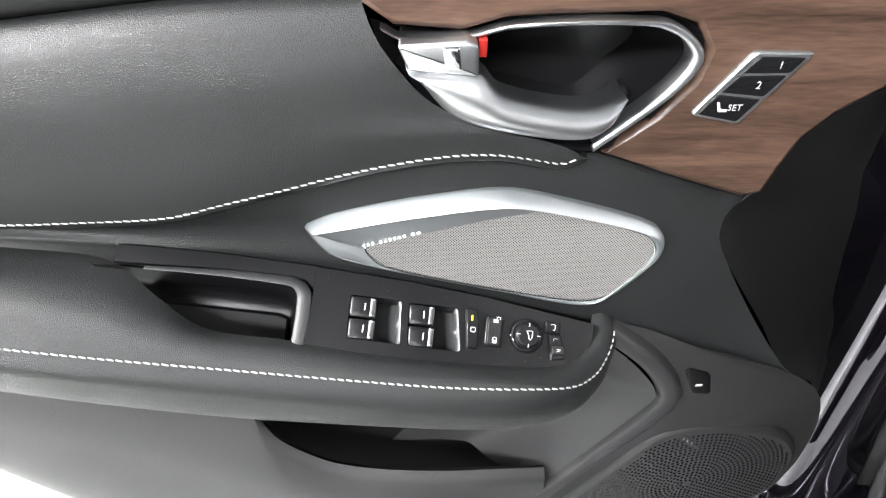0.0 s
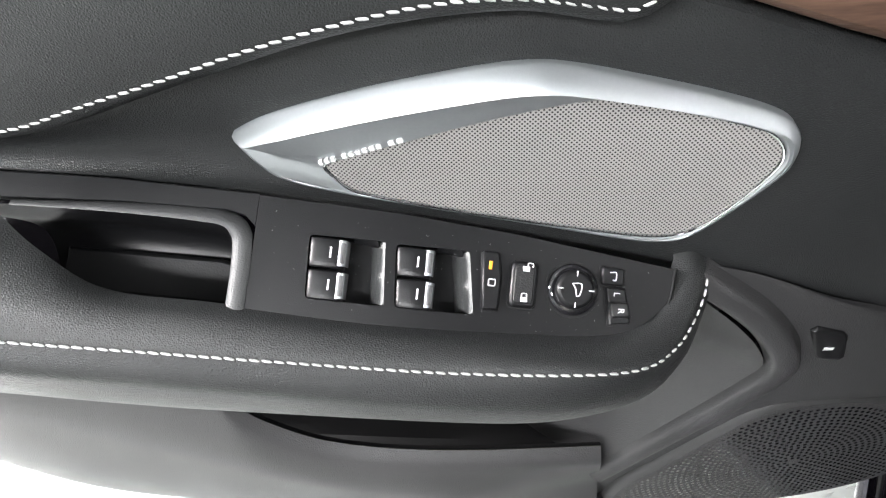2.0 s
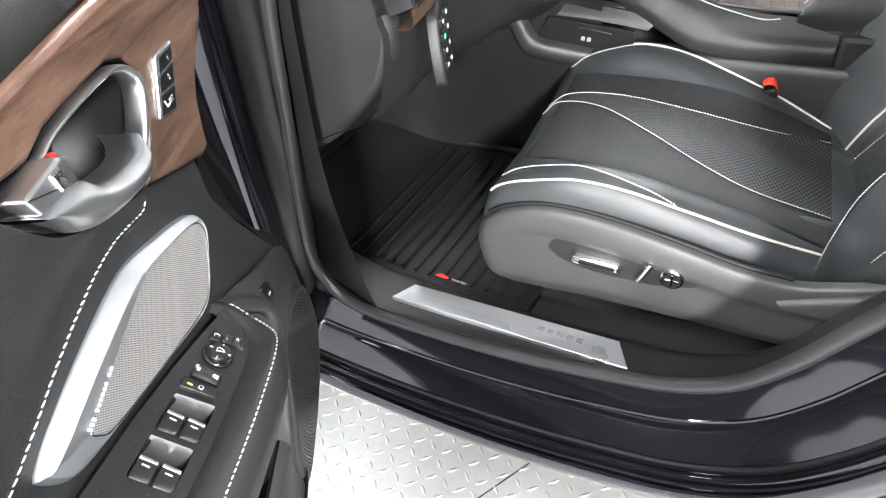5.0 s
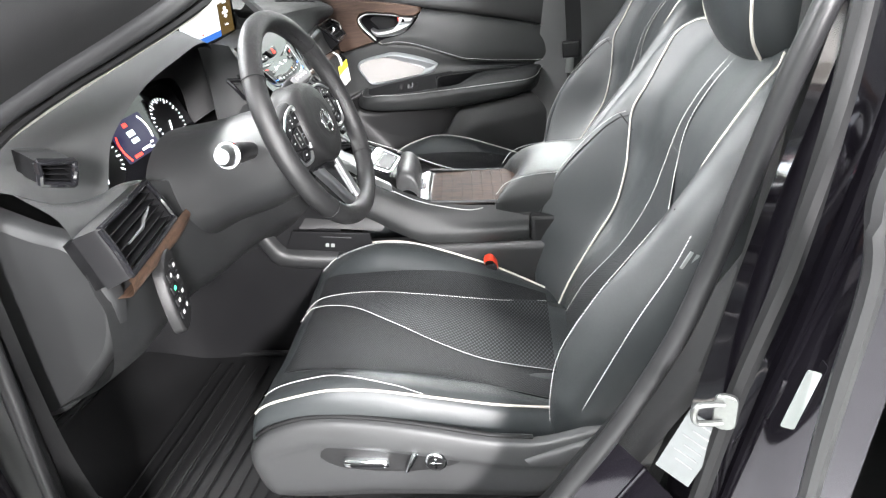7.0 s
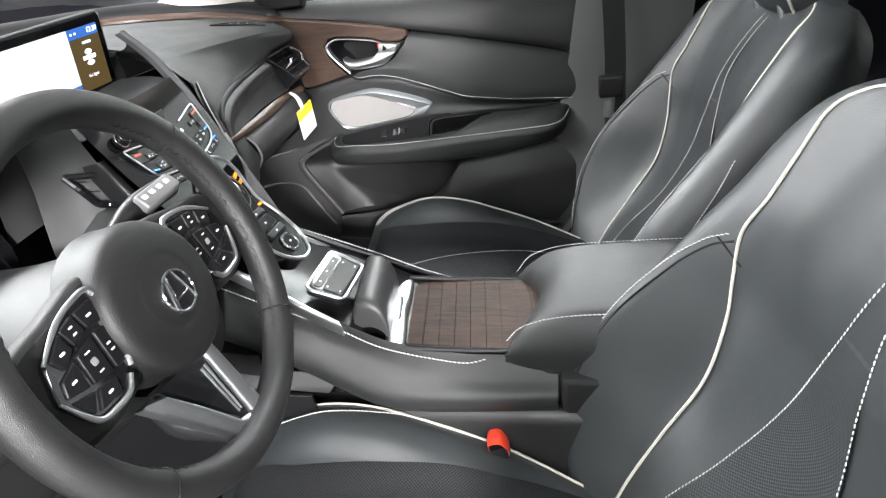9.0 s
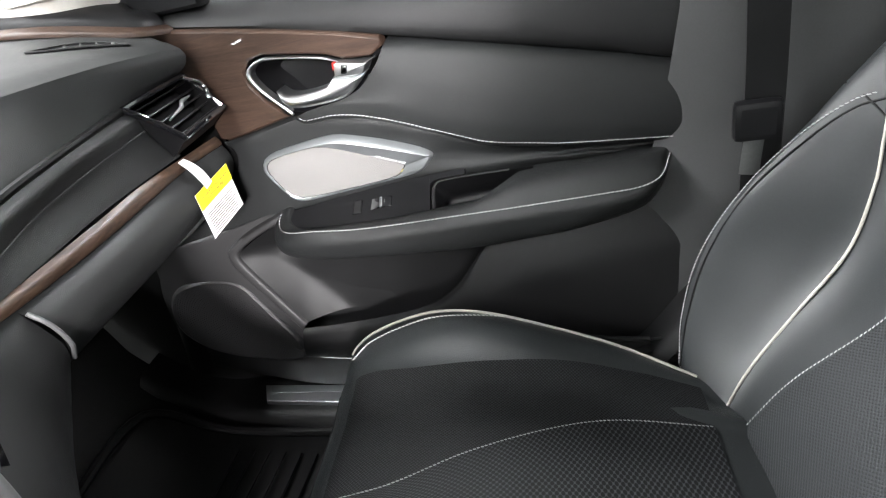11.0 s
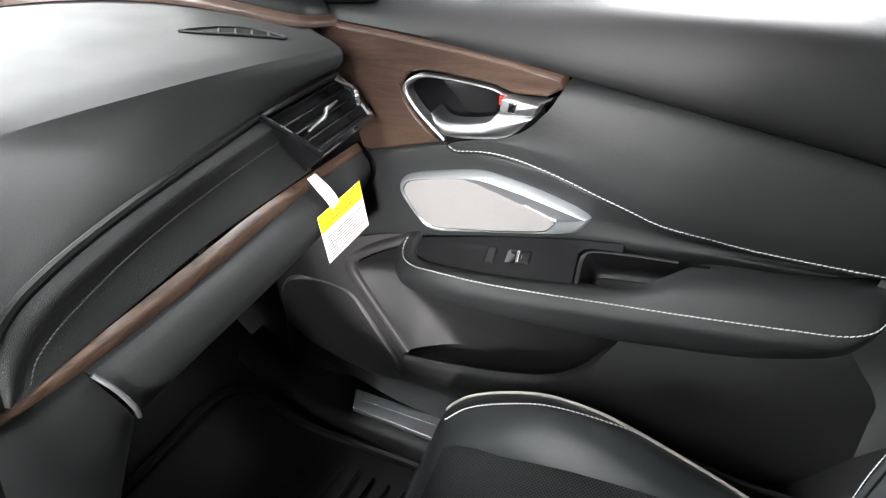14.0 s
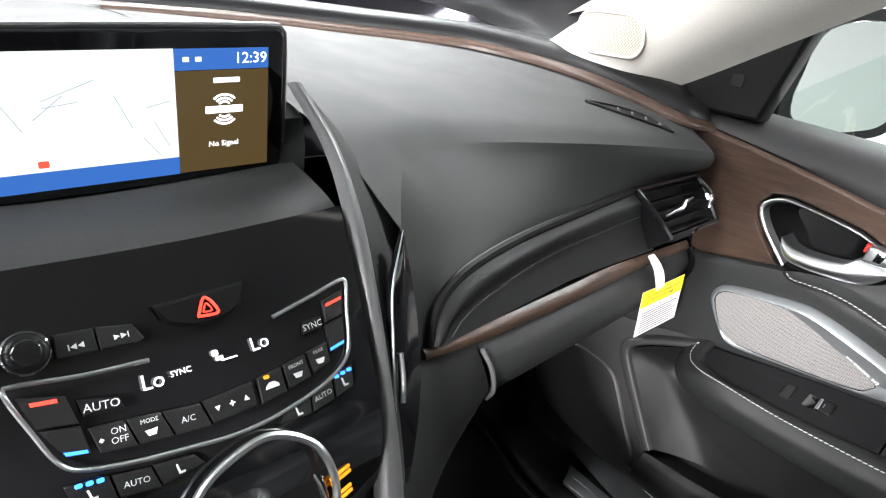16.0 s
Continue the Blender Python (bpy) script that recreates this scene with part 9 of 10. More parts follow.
def sill(sx, dx, back):
    """Door sill, rocker and seals on one side: sx is the side's sign, dx the shift of its plane."""
    def at(x, y, z):
        return (sx * x + dx, y + back, z)
    lines = [[(x, y, z + dz) for y, z in ((-0.16, 1.02) if sx < 0 else (-0.20, 0.80), *(((-0.06, 0.85), (0.0, 0.745), (0.06, 0.650), (0.12, 0.555), (0.18, 0.505)) if sx < 0 else ((-0.06, 0.68), (0.05, 0.55), (0.14, 0.50))), (0.25, 0.480), (0.32, 0.472), (0.6, 0.468), (0.80, 0.474), (0.88, 0.50), (0.95, 0.56))] for x, dz in ((0.625, -0.03), (0.640, -0.006), (0.657, 0.0), (0.733, 0.0), (0.741, -0.004), (0.748, -0.022))]
    skin("sill_panel", lines, PLASTIC, body, nu=70, nv=16, place=at, label="black sill trim")
    tube("door_seal", [(0.62, -0.02, 1.455), (0.66, 0.17, 1.40), (0.70, 0.33, 1.335), (0.730, 0.415, 1.290), (0.737, 0.485, 1.262), (0.742, 0.56, 1.234), (0.75, 0.66, 1.19), (0.752, 0.74, 1.13), (0.752, 0.775, 1.0), (0.752, 0.80, 0.85), (0.752, 0.83, 0.66), (0.752, 0.835, 0.54), (0.752, 0.78, 0.478), (0.752, 0.62, 0.471), (0.752, 0.45, 0.486), (0.752, 0.30, 0.514), (0.752, 0.226, 0.535), (0.752, 0.163, 0.572), (0.752, 0.113, 0.632), (0.752, 0.072, 0.702), (0.752, 0.024, 0.785), (0.752, -0.016, 0.865), (0.752, -0.050, 0.945), (0.750, -0.086, 1.065), (0.748, -0.120, 1.184), (0.742, -0.146, 1.259), (0.68, -0.20, 1.46)][0 if sx < 0 else 8:], 0.0108, SEAL, body, n=160, sides=10, place=at, label="satin black rubber door seal")
    if sx < 0:
        tube("seal_lip", [(0.60, -0.01, 1.452), (0.645, 0.17, 1.39), (0.685, 0.33, 1.322), (0.714, 0.418, 1.277), (0.720, 0.488, 1.249), (0.725, 0.56, 1.222), (0.733, 0.655, 1.178), (0.735, 0.73, 1.12), (0.735, 0.765, 1.0)], 0.006, RUBBER, body, n=60, sides=8, place=at, label="black rubber lip")
    if sx < 0:
        skin("pillar_cover", [[(0.62, -0.02, 1.455), (0.66, 0.17, 1.40), (0.70, 0.33, 1.335), (0.732, 0.415, 1.292), (0.740, 0.485, 1.264), (0.745, 0.56, 1.236), (0.753, 0.66, 1.192), (0.76, 0.74, 1.14)],
                              [(0.65, -0.02, 1.475), (0.70, 0.17, 1.42), (0.74, 0.33, 1.36), (0.765, 0.415, 1.325), (0.775, 0.485, 1.30), (0.78, 0.56, 1.275), (0.79, 0.66, 1.235), (0.80, 0.74, 1.19)],
                              [(0.66, -0.02, 1.55), (0.71, 0.17, 1.52), (0.74, 0.33, 1.47), (0.765, 0.415, 1.43), (0.78, 0.485, 1.40), (0.79, 0.58, 1.36), (0.80, 0.70, 1.31), (0.81, 0.80, 1.25)]], RUBBER, body, nu=40, nv=14, place=at, label="black pillar cover and rubber channel")
        tube("trim_edge", [(0.64, 0.20, 1.36), (0.68, 0.28, 1.325), (0.700, 0.349, 1.303), (0.700, 0.48, 1.254), (0.700, 0.606, 1.205), (0.70, 0.70, 1.165)], 0.0065, HEADLINER, body, n=40, sides=8, place=at, label="beige pillar trim edge")
        tube("pillar_bead", [(0.70, -0.20, 1.44), (0.79, -0.150, 1.28), (0.825, -0.128, 1.17), (0.835, -0.108, 1.05), (0.835, -0.080, 0.92), (0.835, -0.05, 0.75)], 0.009, RUBBER, body, n=50, sides=8, place=at, label="black rubber bead")
        tube("rear_door_seal", [(0.84, -0.18, 1.36), (0.885, -0.156, 1.25), (0.898, -0.140, 1.18), (0.905, -0.130, 1.145), (0.905, -0.136, 1.09), (0.905, -0.130, 0.996), (0.905, -0.126, 0.926), (0.905, -0.12, 0.75)], 0.008, SEAL, body, n=60, sides=8, place=at, label="satin rubber rear door seal")
    run = curve([(0, y, z) for y, z in ((1.02, 0.60), (0.93, 0.515), (0.85, 0.480), (0.78, 0.470), (0.62, 0.471), (0.45, 0.486), (0.30, 0.514), (0.226, 0.535), (0.163, 0.572), (0.113, 0.632), (0.072, 0.702), (0.024, 0.785))], 60)
    along = np.gradient(run, axis=0)
    along /= np.linalg.norm(along, axis=1)[:, None]

    def line(x, off):
        """A line along the sill at x, set off downwards from the seal, square to its run."""
        return [(x, p[1] - a[2] * off, p[2] + a[1] * off) for p, a in zip(run, along)]

    for nm, prof, txt in (("jamb_step", ((0.750, 0.006), (0.760, 0.022), (0.773, 0.044)), "dark plum painted inner step"), ("sill_step", ((0.773, 0.045), (0.780, 0.050), (0.808, 0.086)), "dark plum painted sill step"),
                          ("sill_ridge", ((0.816, 0.092), (0.822, 0.083), (0.832, 0.081), (0.838, 0.089)), "narrow painted ridge"),
                          ("rocker", ((0.844, 0.092), (0.848, 0.082), (0.856, 0.080), (0.861, 0.089), (0.858, 0.106), (0.82, 0.16), (0.72, 0.23)), "dark plum painted rocker")):
        skin(nm, [line(*q) for q in prof], PAINT, body, nu=110, nv=4 * len(prof), place=at, label=txt)
    tube("sealer_bead", line(0.7735, 0.0435), 0.0026, PAINT, body, n=110, sides=8, place=at, label="painted sealer bead")
    for x, d, r in ((0.812, 0.089, 0.0055), (0.841, 0.0915, 0.0042)):
        tube("rocker_strip", line(x, d), r, RUBBER, body, n=110, sides=8, place=at, label="black rubber strip")
    f = lambda x, y, w: at(0.695 + x - (0.012 if sx > 0 else 0), 0.50 + y + (0.025 if sx > 0 else 0), 0.474 + w)
    p = tagged(plate("sill_plate", [(-0.038, -0.170), (0.010, -0.197), (0.018, 0.213), (-0.025, 0.192)], -0.006, 0.003, ALU, None, 0.001, place=f), "brushed aluminium door sill plate on the sill", "sill plate", "sill plates")
    plate("plate_field", [(-0.003, 0.000), (0.012, -0.010), (0.0145, 0.198), (-0.004, 0.190)], 0.0028, 0.0038, BEZEL, p, 0.0004, place=f)
    for k in range(5):
        plate("print_bar", rect(-0.014, -0.115 + k * 0.016, 0.011, 0.010), 0.003, 0.0036, GREY_PLASTIC, p, 0.0002, place=f)
    skin("kick_panel", [[(0.745, 0.72, 0.44), (0.748, 0.76, 0.70), (0.748, 0.745, 0.98), (0.74, 0.73, 1.12)], [(0.72, 0.82, 0.43), (0.72, 0.84, 0.70), (0.725, 0.83, 0.95), (0.73, 0.82, 1.12)], [(0.69, 1.26, 0.43), (0.69, 1.26, 0.70), (0.69, 1.26, 0.95), (0.70, 1.26, 1.12)]], PLASTIC, body, nu=20, nv=16, place=at, label="black footwell side panel")
    # pillars
    tube("front_jamb", [(0.80, 0.90, 0.36), (0.80, 0.91, 0.6), (0.80, 0.90, 0.85), (0.79, 0.88, 1.12)], 0.06, PAINT, body, n=24, sides=12, place=at, label="painted front door jamb")
    tube("front_jamb_trim", [(0.745, 0.90, 0.45), (0.745, 0.87, 0.6), (0.745, 0.84, 0.85), (0.745, 0.82, 1.12)], 0.035, PLASTIC, body, n=24, sides=12, place=at, label="black kick panel")
    tube("windscreen_pillar", [(0.80, 0.98, 1.10), (0.765, 0.70, 1.26), (0.70, 0.40, 1.42), (0.64, 0.10, 1.535), (0.60, -0.2, 1.58), (0.58, -0.9, 1.58)], [0.055, 0.048, 0.045, 0.045, 0.045, 0.045], PAINT if sx < 0 else RUBBER, body, n=50, sides=12, place=at, label="painted windscreen pillar and roof rail")
    skin("pillar_trim", [[(0.705, 0.80, 1.13), (0.70, 0.75, 1.165), (0.695, 0.66, 1.215), (0.69, 0.54, 1.285), (0.675, 0.40, 1.36), (0.64, 0.15, 1.47), (0.58, -0.1, 1.535), (0.56, -0.9, 1.55)],
                         [(0.680, 0.87, 1.145), (0.665, 0.80, 1.18), (0.655, 0.70, 1.235), (0.645, 0.57, 1.305), (0.63, 0.43, 1.375), (0.595, 0.17, 1.485), (0.55, -0.1, 1.54), (0.53, -0.9, 1.55)],
                         [(0.668, 0.99, 1.158), (0.655, 0.90, 1.19), (0.64, 0.79, 1.25), (0.625, 0.64, 1.325), (0.61, 0.47, 1.405), (0.575, 0.19, 1.52), (0.53, -0.1, 1.555), (0.51, -0.9, 1.56)],
                         [(0.678, 1.07, 1.158), (0.665, 0.97, 1.195), (0.65, 0.85, 1.265), (0.635, 0.68, 1.345), (0.61, 0.49, 1.43), (0.57, 0.2, 1.54), (0.52, -0.1, 1.575), (0.50, -0.9, 1.58)]], HEADLINER, body, nu=50, nv=18, place=at, label="beige cloth pillar trim")
    skin("centre_pillar", [[(0.745, -0.02, 0.44), (0.75, -0.04, 0.70), (0.75, -0.085, 0.95), (0.735, -0.145, 1.20), (0.64, -0.25, 1.53)], [(0.795, -0.03, 0.44), (0.80, -0.055, 0.70), (0.80, -0.095, 0.95), (0.775, -0.150, 1.20), (0.67, -0.25, 1.55)], [(0.84, -0.04, 0.43), (0.845, -0.065, 0.70), (0.845, -0.11, 0.95), (0.815, -0.158, 1.20), (0.70, -0.26, 1.55)], [(0.865, -0.07, 0.43), (0.872, -0.10, 0.70), (0.870, -0.13, 0.95), (0.845, -0.170, 1.20), (0.72, -0.27, 1.55)], [(0.885, -0.12, 0.43), (0.89, -0.15, 0.70), (0.89, -0.17, 0.95), (0.865, -0.20, 1.20), (0.74, -0.29, 1.55)]], PAINT, body, nu=40, nv=20, place=at, label="painted centre pillar")
    tb = 0.075 if sx > 0 else 0.0
    skin("centre_pillar_trim", [[(0.745, 0.02 + tb, 0.50), (0.75, -0.03 + tb, 0.70), (0.748, -0.09 + tb, 0.92), (0.725, -0.13 + tb, 1.15), (0.63, -0.17, 1.50)], [(0.725, 0.03 + tb, 0.50), (0.728, -0.02 + tb, 0.70), (0.725, -0.085 + tb, 0.92), (0.70, -0.13 + tb, 1.15), (0.61, -0.17, 1.50)], [(0.705, 0.0, 0.50), (0.705, -0.05, 0.70), (0.705, -0.12, 0.92), (0.675, -0.165, 1.15), (0.585, -0.20, 1.50)], [(0.70, -0.22, 0.50), (0.70, -0.24, 0.70), (0.70, -0.27, 0.92), (0.67, -0.29, 1.15), (0.575, -0.30, 1.50)]], PILLAR_TRIM if sx > 0 else PLASTIC, body, nu=30, nv=14, place=at, label="dark grey centre pillar trim")
    skin("rear_door", [[(0.86, -0.20, 1.17), (0.86, -1.3, 1.20)], [(0.915, -0.165, 1.13), (0.91, -1.3, 1.16)], [(0.945, -0.165, 0.95), (0.94, -1.3, 1.0)], [(0.935, -0.165, 0.60), (0.93, -1.3, 0.70)], [(0.90, -0.165, 0.35), (0.90, -1.3, 0.45)]], PAINT, body, nu=20, nv=24, place=at, thick=0.012, label="dark plum rear door skin")
    tube("rear_door_trim", [(0.905, -0.165, 1.158), (0.90, -0.6, 1.17), (0.90, -1.3, 1.19)], 0.011, BRIGHT, body, n=30, sides=8, place=at, label="chrome window line trim")
    skin("rear_window", [[(0.86, -0.20, 1.175), (0.86, -1.3, 1.20)], [(0.66, -0.22, 1.55), (0.64, -1.3, 1.55)]], PRIVACY, body, nu=6, nv=6, place=at, label="dark privacy glass")
    return p


sill(-1, 0.0, 0.0)
sill(1, 0.055, 0.15)
# roof, glass and rear
skin("roof", [[(-0.66, -1.3, 1.60), (-0.66, 0.0, 1.57), (-0.70, 0.25, 1.53)], [(0.0, -1.3, 1.66), (0.0, 0.0, 1.64), (0.0, 0.32, 1.60)], [(0.70, -1.3, 1.60), (0.70, 0.0, 1.57), (0.74, 0.25, 1.53)]], PAINT, body, nu=24, nv=24, thick=0.02, label="dark plum roof skin")
tagged(skin("ceiling_headliner", [[(-0.62, -1.3, 1.55), (-0.62, 0.0, 1.53), (-0.66, 0.22, 1.49)], [(0.0, -1.3, 1.61), (0.0, 0.0, 1.59), (0.0, 0.28, 1.555)], [(0.66, -1.3, 1.55), (0.66, 0.0, 1.53), (0.70, 0.22, 1.49)]], HEADLINER, None, nu=20, nv=16, thick=0.01), "beige cloth headliner of the car roof", "headliner", kind="structure")
ws = skin("windscreen", [[(-0.76, 0.95, 1.17), (-0.66, 1.30, 1.20), (-0.3, 1.47, 1.21), (0.02, 1.50, 1.21), (0.36, 1.47, 1.21), (0.70, 1.30, 1.20), (0.80, 0.95, 1.17)], [(-0.70, 0.55, 1.36), (-0.58, 0.80, 1.42), (-0.28, 0.92, 1.44), (0.02, 0.95, 1.445), (0.32, 0.92, 1.44), (0.62, 0.80, 1.42), (0.745, 0.55, 1.36)], [(-0.63, 0.18, 1.53), (-0.5, 0.28, 1.56), (-0.25, 0.32, 1.59), (0.02, 0.33, 1.595), (0.30, 0.32, 1.59), (0.55, 0.28, 1.56), (0.675, 0.18, 1.53)]], GLASS, body, nu=30, nv=20, label="clear windscreen glass")
ws.visible_shadow = False
sg_ = skin("side_glass", [[(0.80, -0.05, 1.18), (0.80, 0.80, 1.15)], [(0.66, -0.08, 1.52), (0.74, 0.55, 1.32)]], GLASS, body, nu=6, nv=6, label="clear side window glass")
sg_.visible_shadow = False
skin("rear_bulkhead", [[(-0.85, -1.3, 0.3), (0, -1.3, 0.3), (0.9, -1.3, 0.3)], [(-0.80, -1.3, 1.12), (0, -1.3, 1.12), (0.84, -1.3, 1.12)]], PLASTIC, body, nu=6, nv=6, label="dark rear of the cabin")
skin("rear_screen", [[(-0.80, -1.3, 1.12), (0, -1.3, 1.12), (0.84, -1.3, 1.12)], [(-0.7, -1.3, 1.6), (0, -1.3, 1.66), (0.74, -1.3, 1.6)]], PRIVACY, body, nu=6, nv=6, label="dark rear window glass")
box("rear_bench", (-0.62, -1.15, 0.42), (0.66, -0.72, 0.72), LEATHER_SEAT, body, 0.06, label="black rear bench")
box("rear_bench_back", (-0.62, -1.28, 0.60), (0.66, -1.08, 1.15), LEATHER_SEAT, body, 0.06, label="black rear bench back")
skin("bonnet", [[(-0.80, 1.15, 1.10), (0, 1.56, 1.15), (0.84, 1.15, 1.10)], [(-0.85, 1.6, 1.06), (0, 1.8, 1.12), (0.89, 1.6, 1.06)], [(-0.82, 2.3, 0.92), (0, 2.5, 0.98), (0.86, 2.3, 0.92)], [(-0.75, 2.6, 0.75), (0, 2.75, 0.78), (0.79, 2.6, 0.75)], [(-0.75, 2.62, 0.3), (0, 2.77, 0.3), (0.79, 2.62, 0.3)]], PAINT, body, nu=24, nv=24, label="dark plum bonnet")
for sx, dx in ((-1, 0), (1, 0.045)):
    skin("front_wing", [[(sx * 0.80 + dx, 0.97, 1.12), (sx * 0.85 + dx, 1.6, 1.06), (sx * 0.80 + dx, 2.5, 0.9)], [(sx * 0.93 + dx, 0.99, 0.95), (sx * 0.95 + dx, 1.6, 0.9), (sx * 0.88 + dx, 2.5, 0.75)], [(sx * 0.92 + dx, 1.0, 0.6), (sx * 0.93 + dx, 1.6, 0.75), (sx * 0.86 + dx, 2.5, 0.55)], [(sx * 0.88 + dx, 1.02, 0.25), (sx * 0.90 + dx, 1.2, 0.3), (sx * 0.86 + dx, 2.5, 0.3)]], PAINT, body, nu=24, nv=16, label="dark plum front wing")
    tube("front_wheel", [(sx * 0.66 + dx, 1.72, 0.335), (sx * 0.70 + dx, 1.72, 0.335), (sx * 0.82 + dx, 1.72, 0.335), (sx * 0.855 + dx, 1.72, 0.335)], [0.29, 0.335, 0.335, 0.29], RUBBER, body, n=12, sides=32, label="black rubber front wheel")
tube("wiper", [(-0.2, 1.56, 1.175), (0.25, 1.60, 1.18), (0.62, 1.42, 1.185)], 0.012, RUBBER, body, n=24, sides=6, flat=0.5, label="black wiper arm")
# pillar tweeter, mirror sail and door mirror
tw = tagged(plate("pillar_speaker", rect(0, 0, 0.112, 0.056, 0.026, 6), -0.004, 0.004, dot_mat("speaker_cloth", (0.36, 0.345, 0.30), (0.20, 0.19, 0.17), 300, 0.24, rough=0.8), None, 0.002, place=frame_at((0.6935, 0.946, 1.246), (0.0, -1, 0.03), (-0.22, 0, 1))), "round-cornered beige pillar speaker cover", "speaker")
tube("cover_rim", [(*p, 0.004) for p in rect(0, 0, 0.114, 0.058, 0.027, 6)], 0.0022, HEADLINER, tw, n=80, sides=8, closed=True, place=frame_at((0.6935, 0.946, 1.246), (0.0, -1, 0.03), (-0.22, 0, 1)), label="beige rim")
sail = plate("mirror_sail", [(0.925, 1.160), (0.905, 1.176), (0.850, 1.214), (0.800, 1.248), (0.722, 1.290), (0.706, 1.284), (0.742, 1.165)], 0.0, 0.03, SMOOTH_BLACK, None, 0.006, place=lambda y, z, w: (0.792 - w, y, z))
plate("sail_plug", rect(0.782, 1.211, 0.017, 0.017, 0.004), 0.029, 0.0315, PLASTIC, sail, 0.0006, place=lambda y, z, w: (0.792 - w, y, z), label="small square plug")
tagged(sail, "black triangular mirror cover inside the window", "trim")
mir = thing("door_mirror", (0.95, 0.72, 1.12), "dark door mirror outside the passenger window", "door mirror")
MIRROR = [(-0.072, -0.030), (-0.066, 0.010), (-0.058, 0.048), (-0.035, 0.072), (0.03, 0.086), (0.11, 0.080), (0.142, 0.045), (0.140, -0.008), (0.128, -0.040), (0.105, -0.066), (0.060, -0.076), (0.0, -0.079), (-0.055, -0.067), (-0.070, -0.052)]
MF = frame_at((1.0, 0.755, 1.214), (0.9, -0.42, 0), (0, 0.04, 1))
mc = np.mean(MIRROR, 0)
for grow, w0, w1, m, n0, nm in ((1.25, -0.07, -0.002, PAINT, 60, "mirror_shell"), (1.19, -0.01, 0.004, SMOOTH_BLACK, 60, "mirror_rim"), (1.0, 0.0, 0.0055, mat("mirror_glass", (0.62, 0.65, 0.64), 0.02, metal=1.0, vary=0), 48, "mirror_glass")):
    plate(nm, [tuple(mc + (np.array(p) - mc) * grow) for p in MIRROR], w0, w1, m, mir, 0.02 if w0 < -0.05 else 0.0015, n=n0, place=MF, label="silvered mirror glass" if nm == "mirror_glass" else "")
tube("mirror_arm", [(0.80, 0.84, 1.105), (0.88, 0.81, 1.115), (0.95, 0.79, 1.135)], 0.018, RUBBER, mir, n=12, sides=10)

# hang tag on the dash
tag = thing("hang_tag", (0.62, 0.715, 0.90), "yellow and white airbag warning card hung from the dash", "tag")
TF = frame_at((0.631, 0.734, 0.931), (0.09, 0, 0.0065), (0.011, 0, 0.066))
cw, ch = 0.090, 0.067
plate("card", rect(0, 0, cw, ch), -0.0005, 0.0, CARD, tag, 0.0001, place=TF, label="white printed card")
plate("yellow_field", rect(0, ch / 2 - 0.012, cw, 0.024), 0.0, 0.0003, YELLOW, tag, 0.0001, place=TF)
lettering("card_words", "This Vehicle is Equipped with\nAdvanced Air Bags", TF, 0, ch / 2 - 0.0125, 0.0064, INK, tag, w=0.0006)
lettering("card_words", "Even with Advanced Air Bags", TF, 0, ch / 2 - 0.0285, 0.0046, INK, tag, w=0.0004)
for k in range(9):
    plate("print_bar", rect(-0.002 * (k % 3), ch / 2 - 0.034 - k * 0.0036, cw * (0.86 - 0.06 * (k % 3)), 0.0011), 0.0, 0.0003, INK, tag, 0.0001, place=TF)
skin("strap", [[(0.615, 0.752, 1.002), (0.611, 0.738, 0.996), (0.618, 0.733, 0.982), (0.628, 0.7335, 0.962)], [(0.596, 0.748, 1.004), (0.592, 0.734, 0.994), (0.602, 0.733, 0.976), (0.612, 0.7335, 0.958)]], CARD, tag, nu=20, nv=4, thick=0.0006, label="white paper strap")
# striker and stickers on the driver's pillar
sk = thing("door_striker", (-0.845, -0.06, 0.92), "bright steel door striker on the pillar", "striker")
f = frame_at((-0.846, -0.07, 0.915), (-0.2, -1, 0), (0, 0.1, 1))
plate("striker_base", rect(0.0, 0, 0.020, 0.040, 0.008), 0.0, 0.004, ZINC, sk, 0.001, place=f)
tube("striker_loop", [(-0.002, -0.011, 0.004), (-0.022, -0.010, 0.010), (-0.026, 0.0, 0.012), (-0.022, 0.010, 0.010), (-0.002, 0.011, 0.004)], 0.0030, ZINC, sk, n=30, sides=8, place=f)
f = frame_at((-0.872, -0.119, 0.951), (-0.15, -1, -0.22), (-0.02, -0.22, 1))
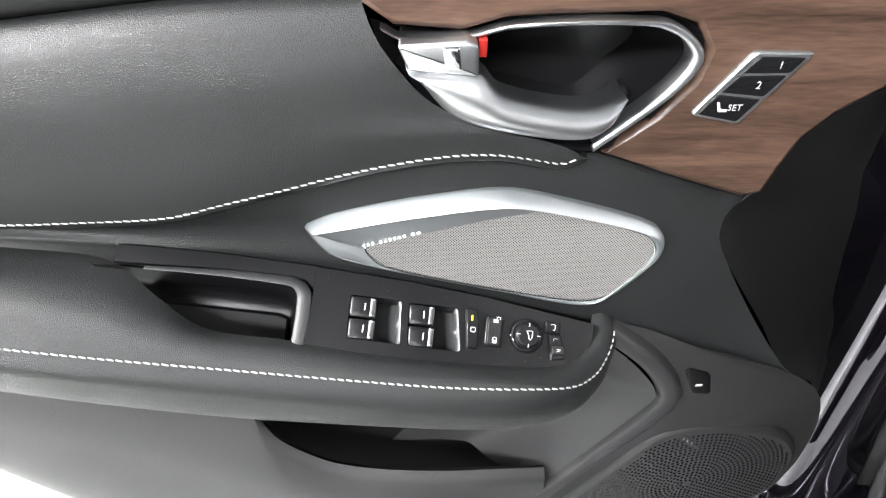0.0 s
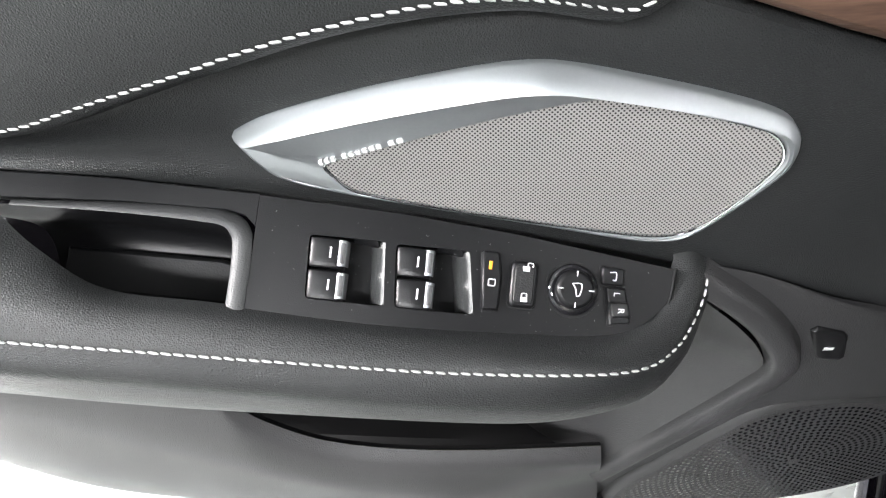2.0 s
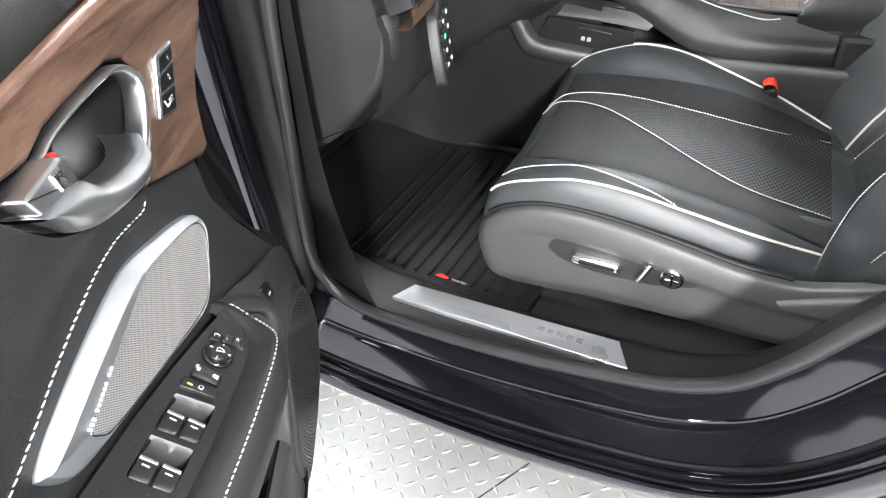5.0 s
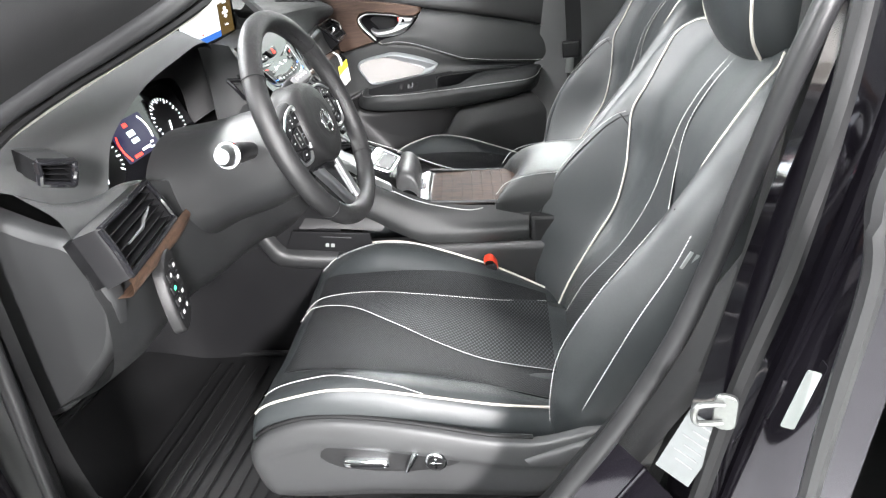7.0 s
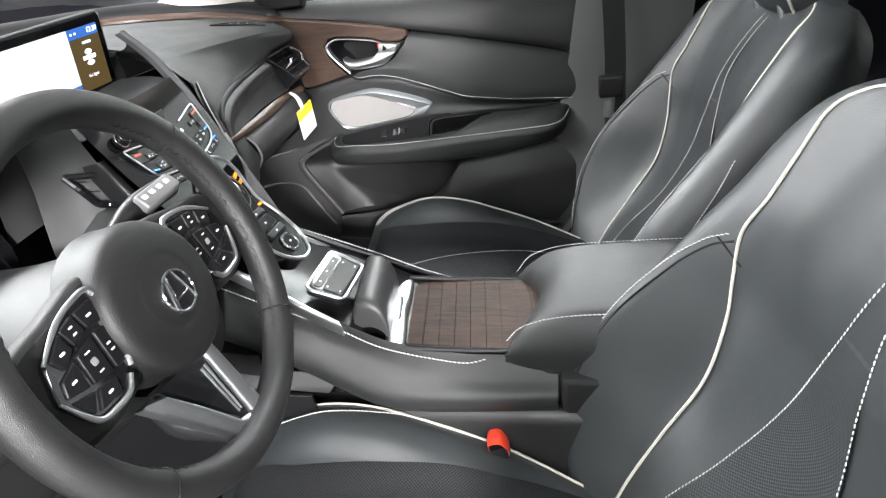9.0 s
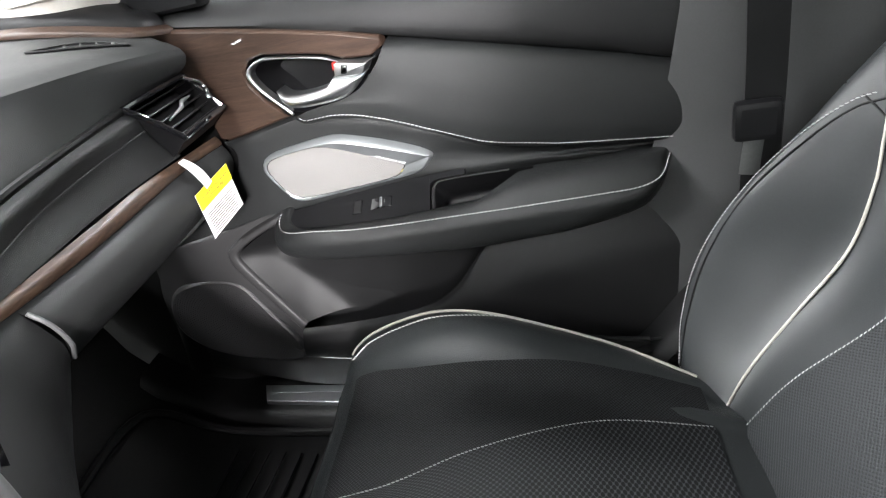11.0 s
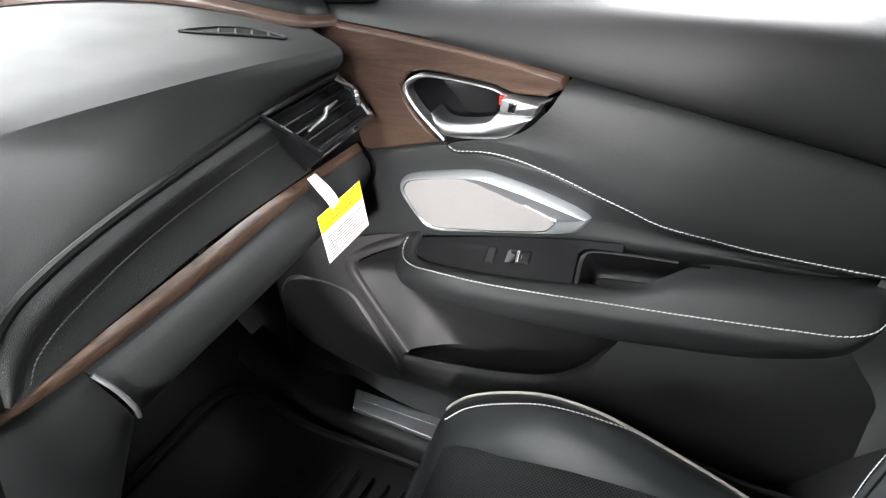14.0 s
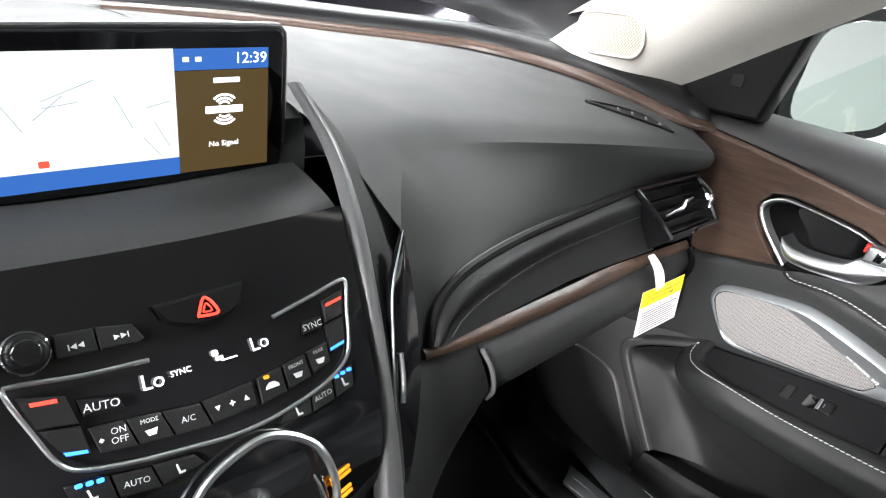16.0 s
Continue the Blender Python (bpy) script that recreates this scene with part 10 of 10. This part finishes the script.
tagged(plate("white_sticker", rect(0, 0, 0.011, 0.062, 0.002), 0.0, 0.001, LABEL, None, 0.0002, place=f), "narrow white label stuck on the pillar", "sticker")
f = frame_at((-0.829, -0.046, 0.850), (-0.45, -0.75, -0.30), (0, -0.30, 0.95))
lb = tagged(plate("pale_sticker", rect(0, 0, 0.036, 0.080), 0.0, 0.001, mat("pale_printed_film", (0.075, 0.08, 0.08), 0.6, vary=0.1, spec=0.2), None, 0.0002, place=f), "pale printed label stuck on the pillar", "sticker")
for k in range(6):
    plate("print_bar", rect(0.003 * (k % 2), 0.032 - k * 0.010, 0.024 - 0.006 * (k % 2), 0.0018), 0.001, 0.0013, GREY_PLASTIC, lb, 0.0001, place=f)

# ---------------------------------------------------------------- tread plate relief
verts, faces = [], []
for i in range(-34, 20):
    for j in range(-14, 50):
        cx, cy = -1.0 + i * 0.034, 0.5 + j * 0.034
        a = radians(45 if (i + j) % 2 else -45)
        c0, s0 = math.cos(a), math.sin(a)
        off = len(verts)
        for x, y, z in ((-0.0145, 0, 0), (0, -0.0048, 0), (0.0145, 0, 0), (0, 0.0048, 0), (-0.007, 0, 0.0018), (0.007, 0, 0.0018)):
            verts.append((cx + c0 * x - s0 * y, cy + s0 * x + c0 * y, z + 0.0002))
        faces += [(off, off + 1, off + 4), (off + 1, off + 2, off + 5), (off + 1, off + 5, off + 4), (off + 2, off + 3, off + 5), (off + 3, off, off + 4), (off + 3, off + 4, off + 5)]
for k, (a0, b0) in enumerate((((-1.25, 0.815), (-0.3, 0.315)), ((-2.6, 1.75), (-0.6, 2.05)))):
    d0 = np.array(b0) - np.array(a0)
    q0 = np.array([-d0[1], d0[0]]) / np.linalg.norm(d0) * 0.0016
    tagged(part("floor_joint", [(*(np.array(p) + s0 * q0), 0.0006) for p, s0 in ((a0, -1), (b0, -1), (b0, 1), (a0, 1))], [(0, 1, 2, 3)], RUBBER), "dark joint between the steel floor plates", "joint", kind="structure")
tread = part("tread_pattern", verts, faces, STEEL, None, smooth=False)
tagged(tread, "raised lozenge tread on the steel floor", "tread plate", kind="stuff")
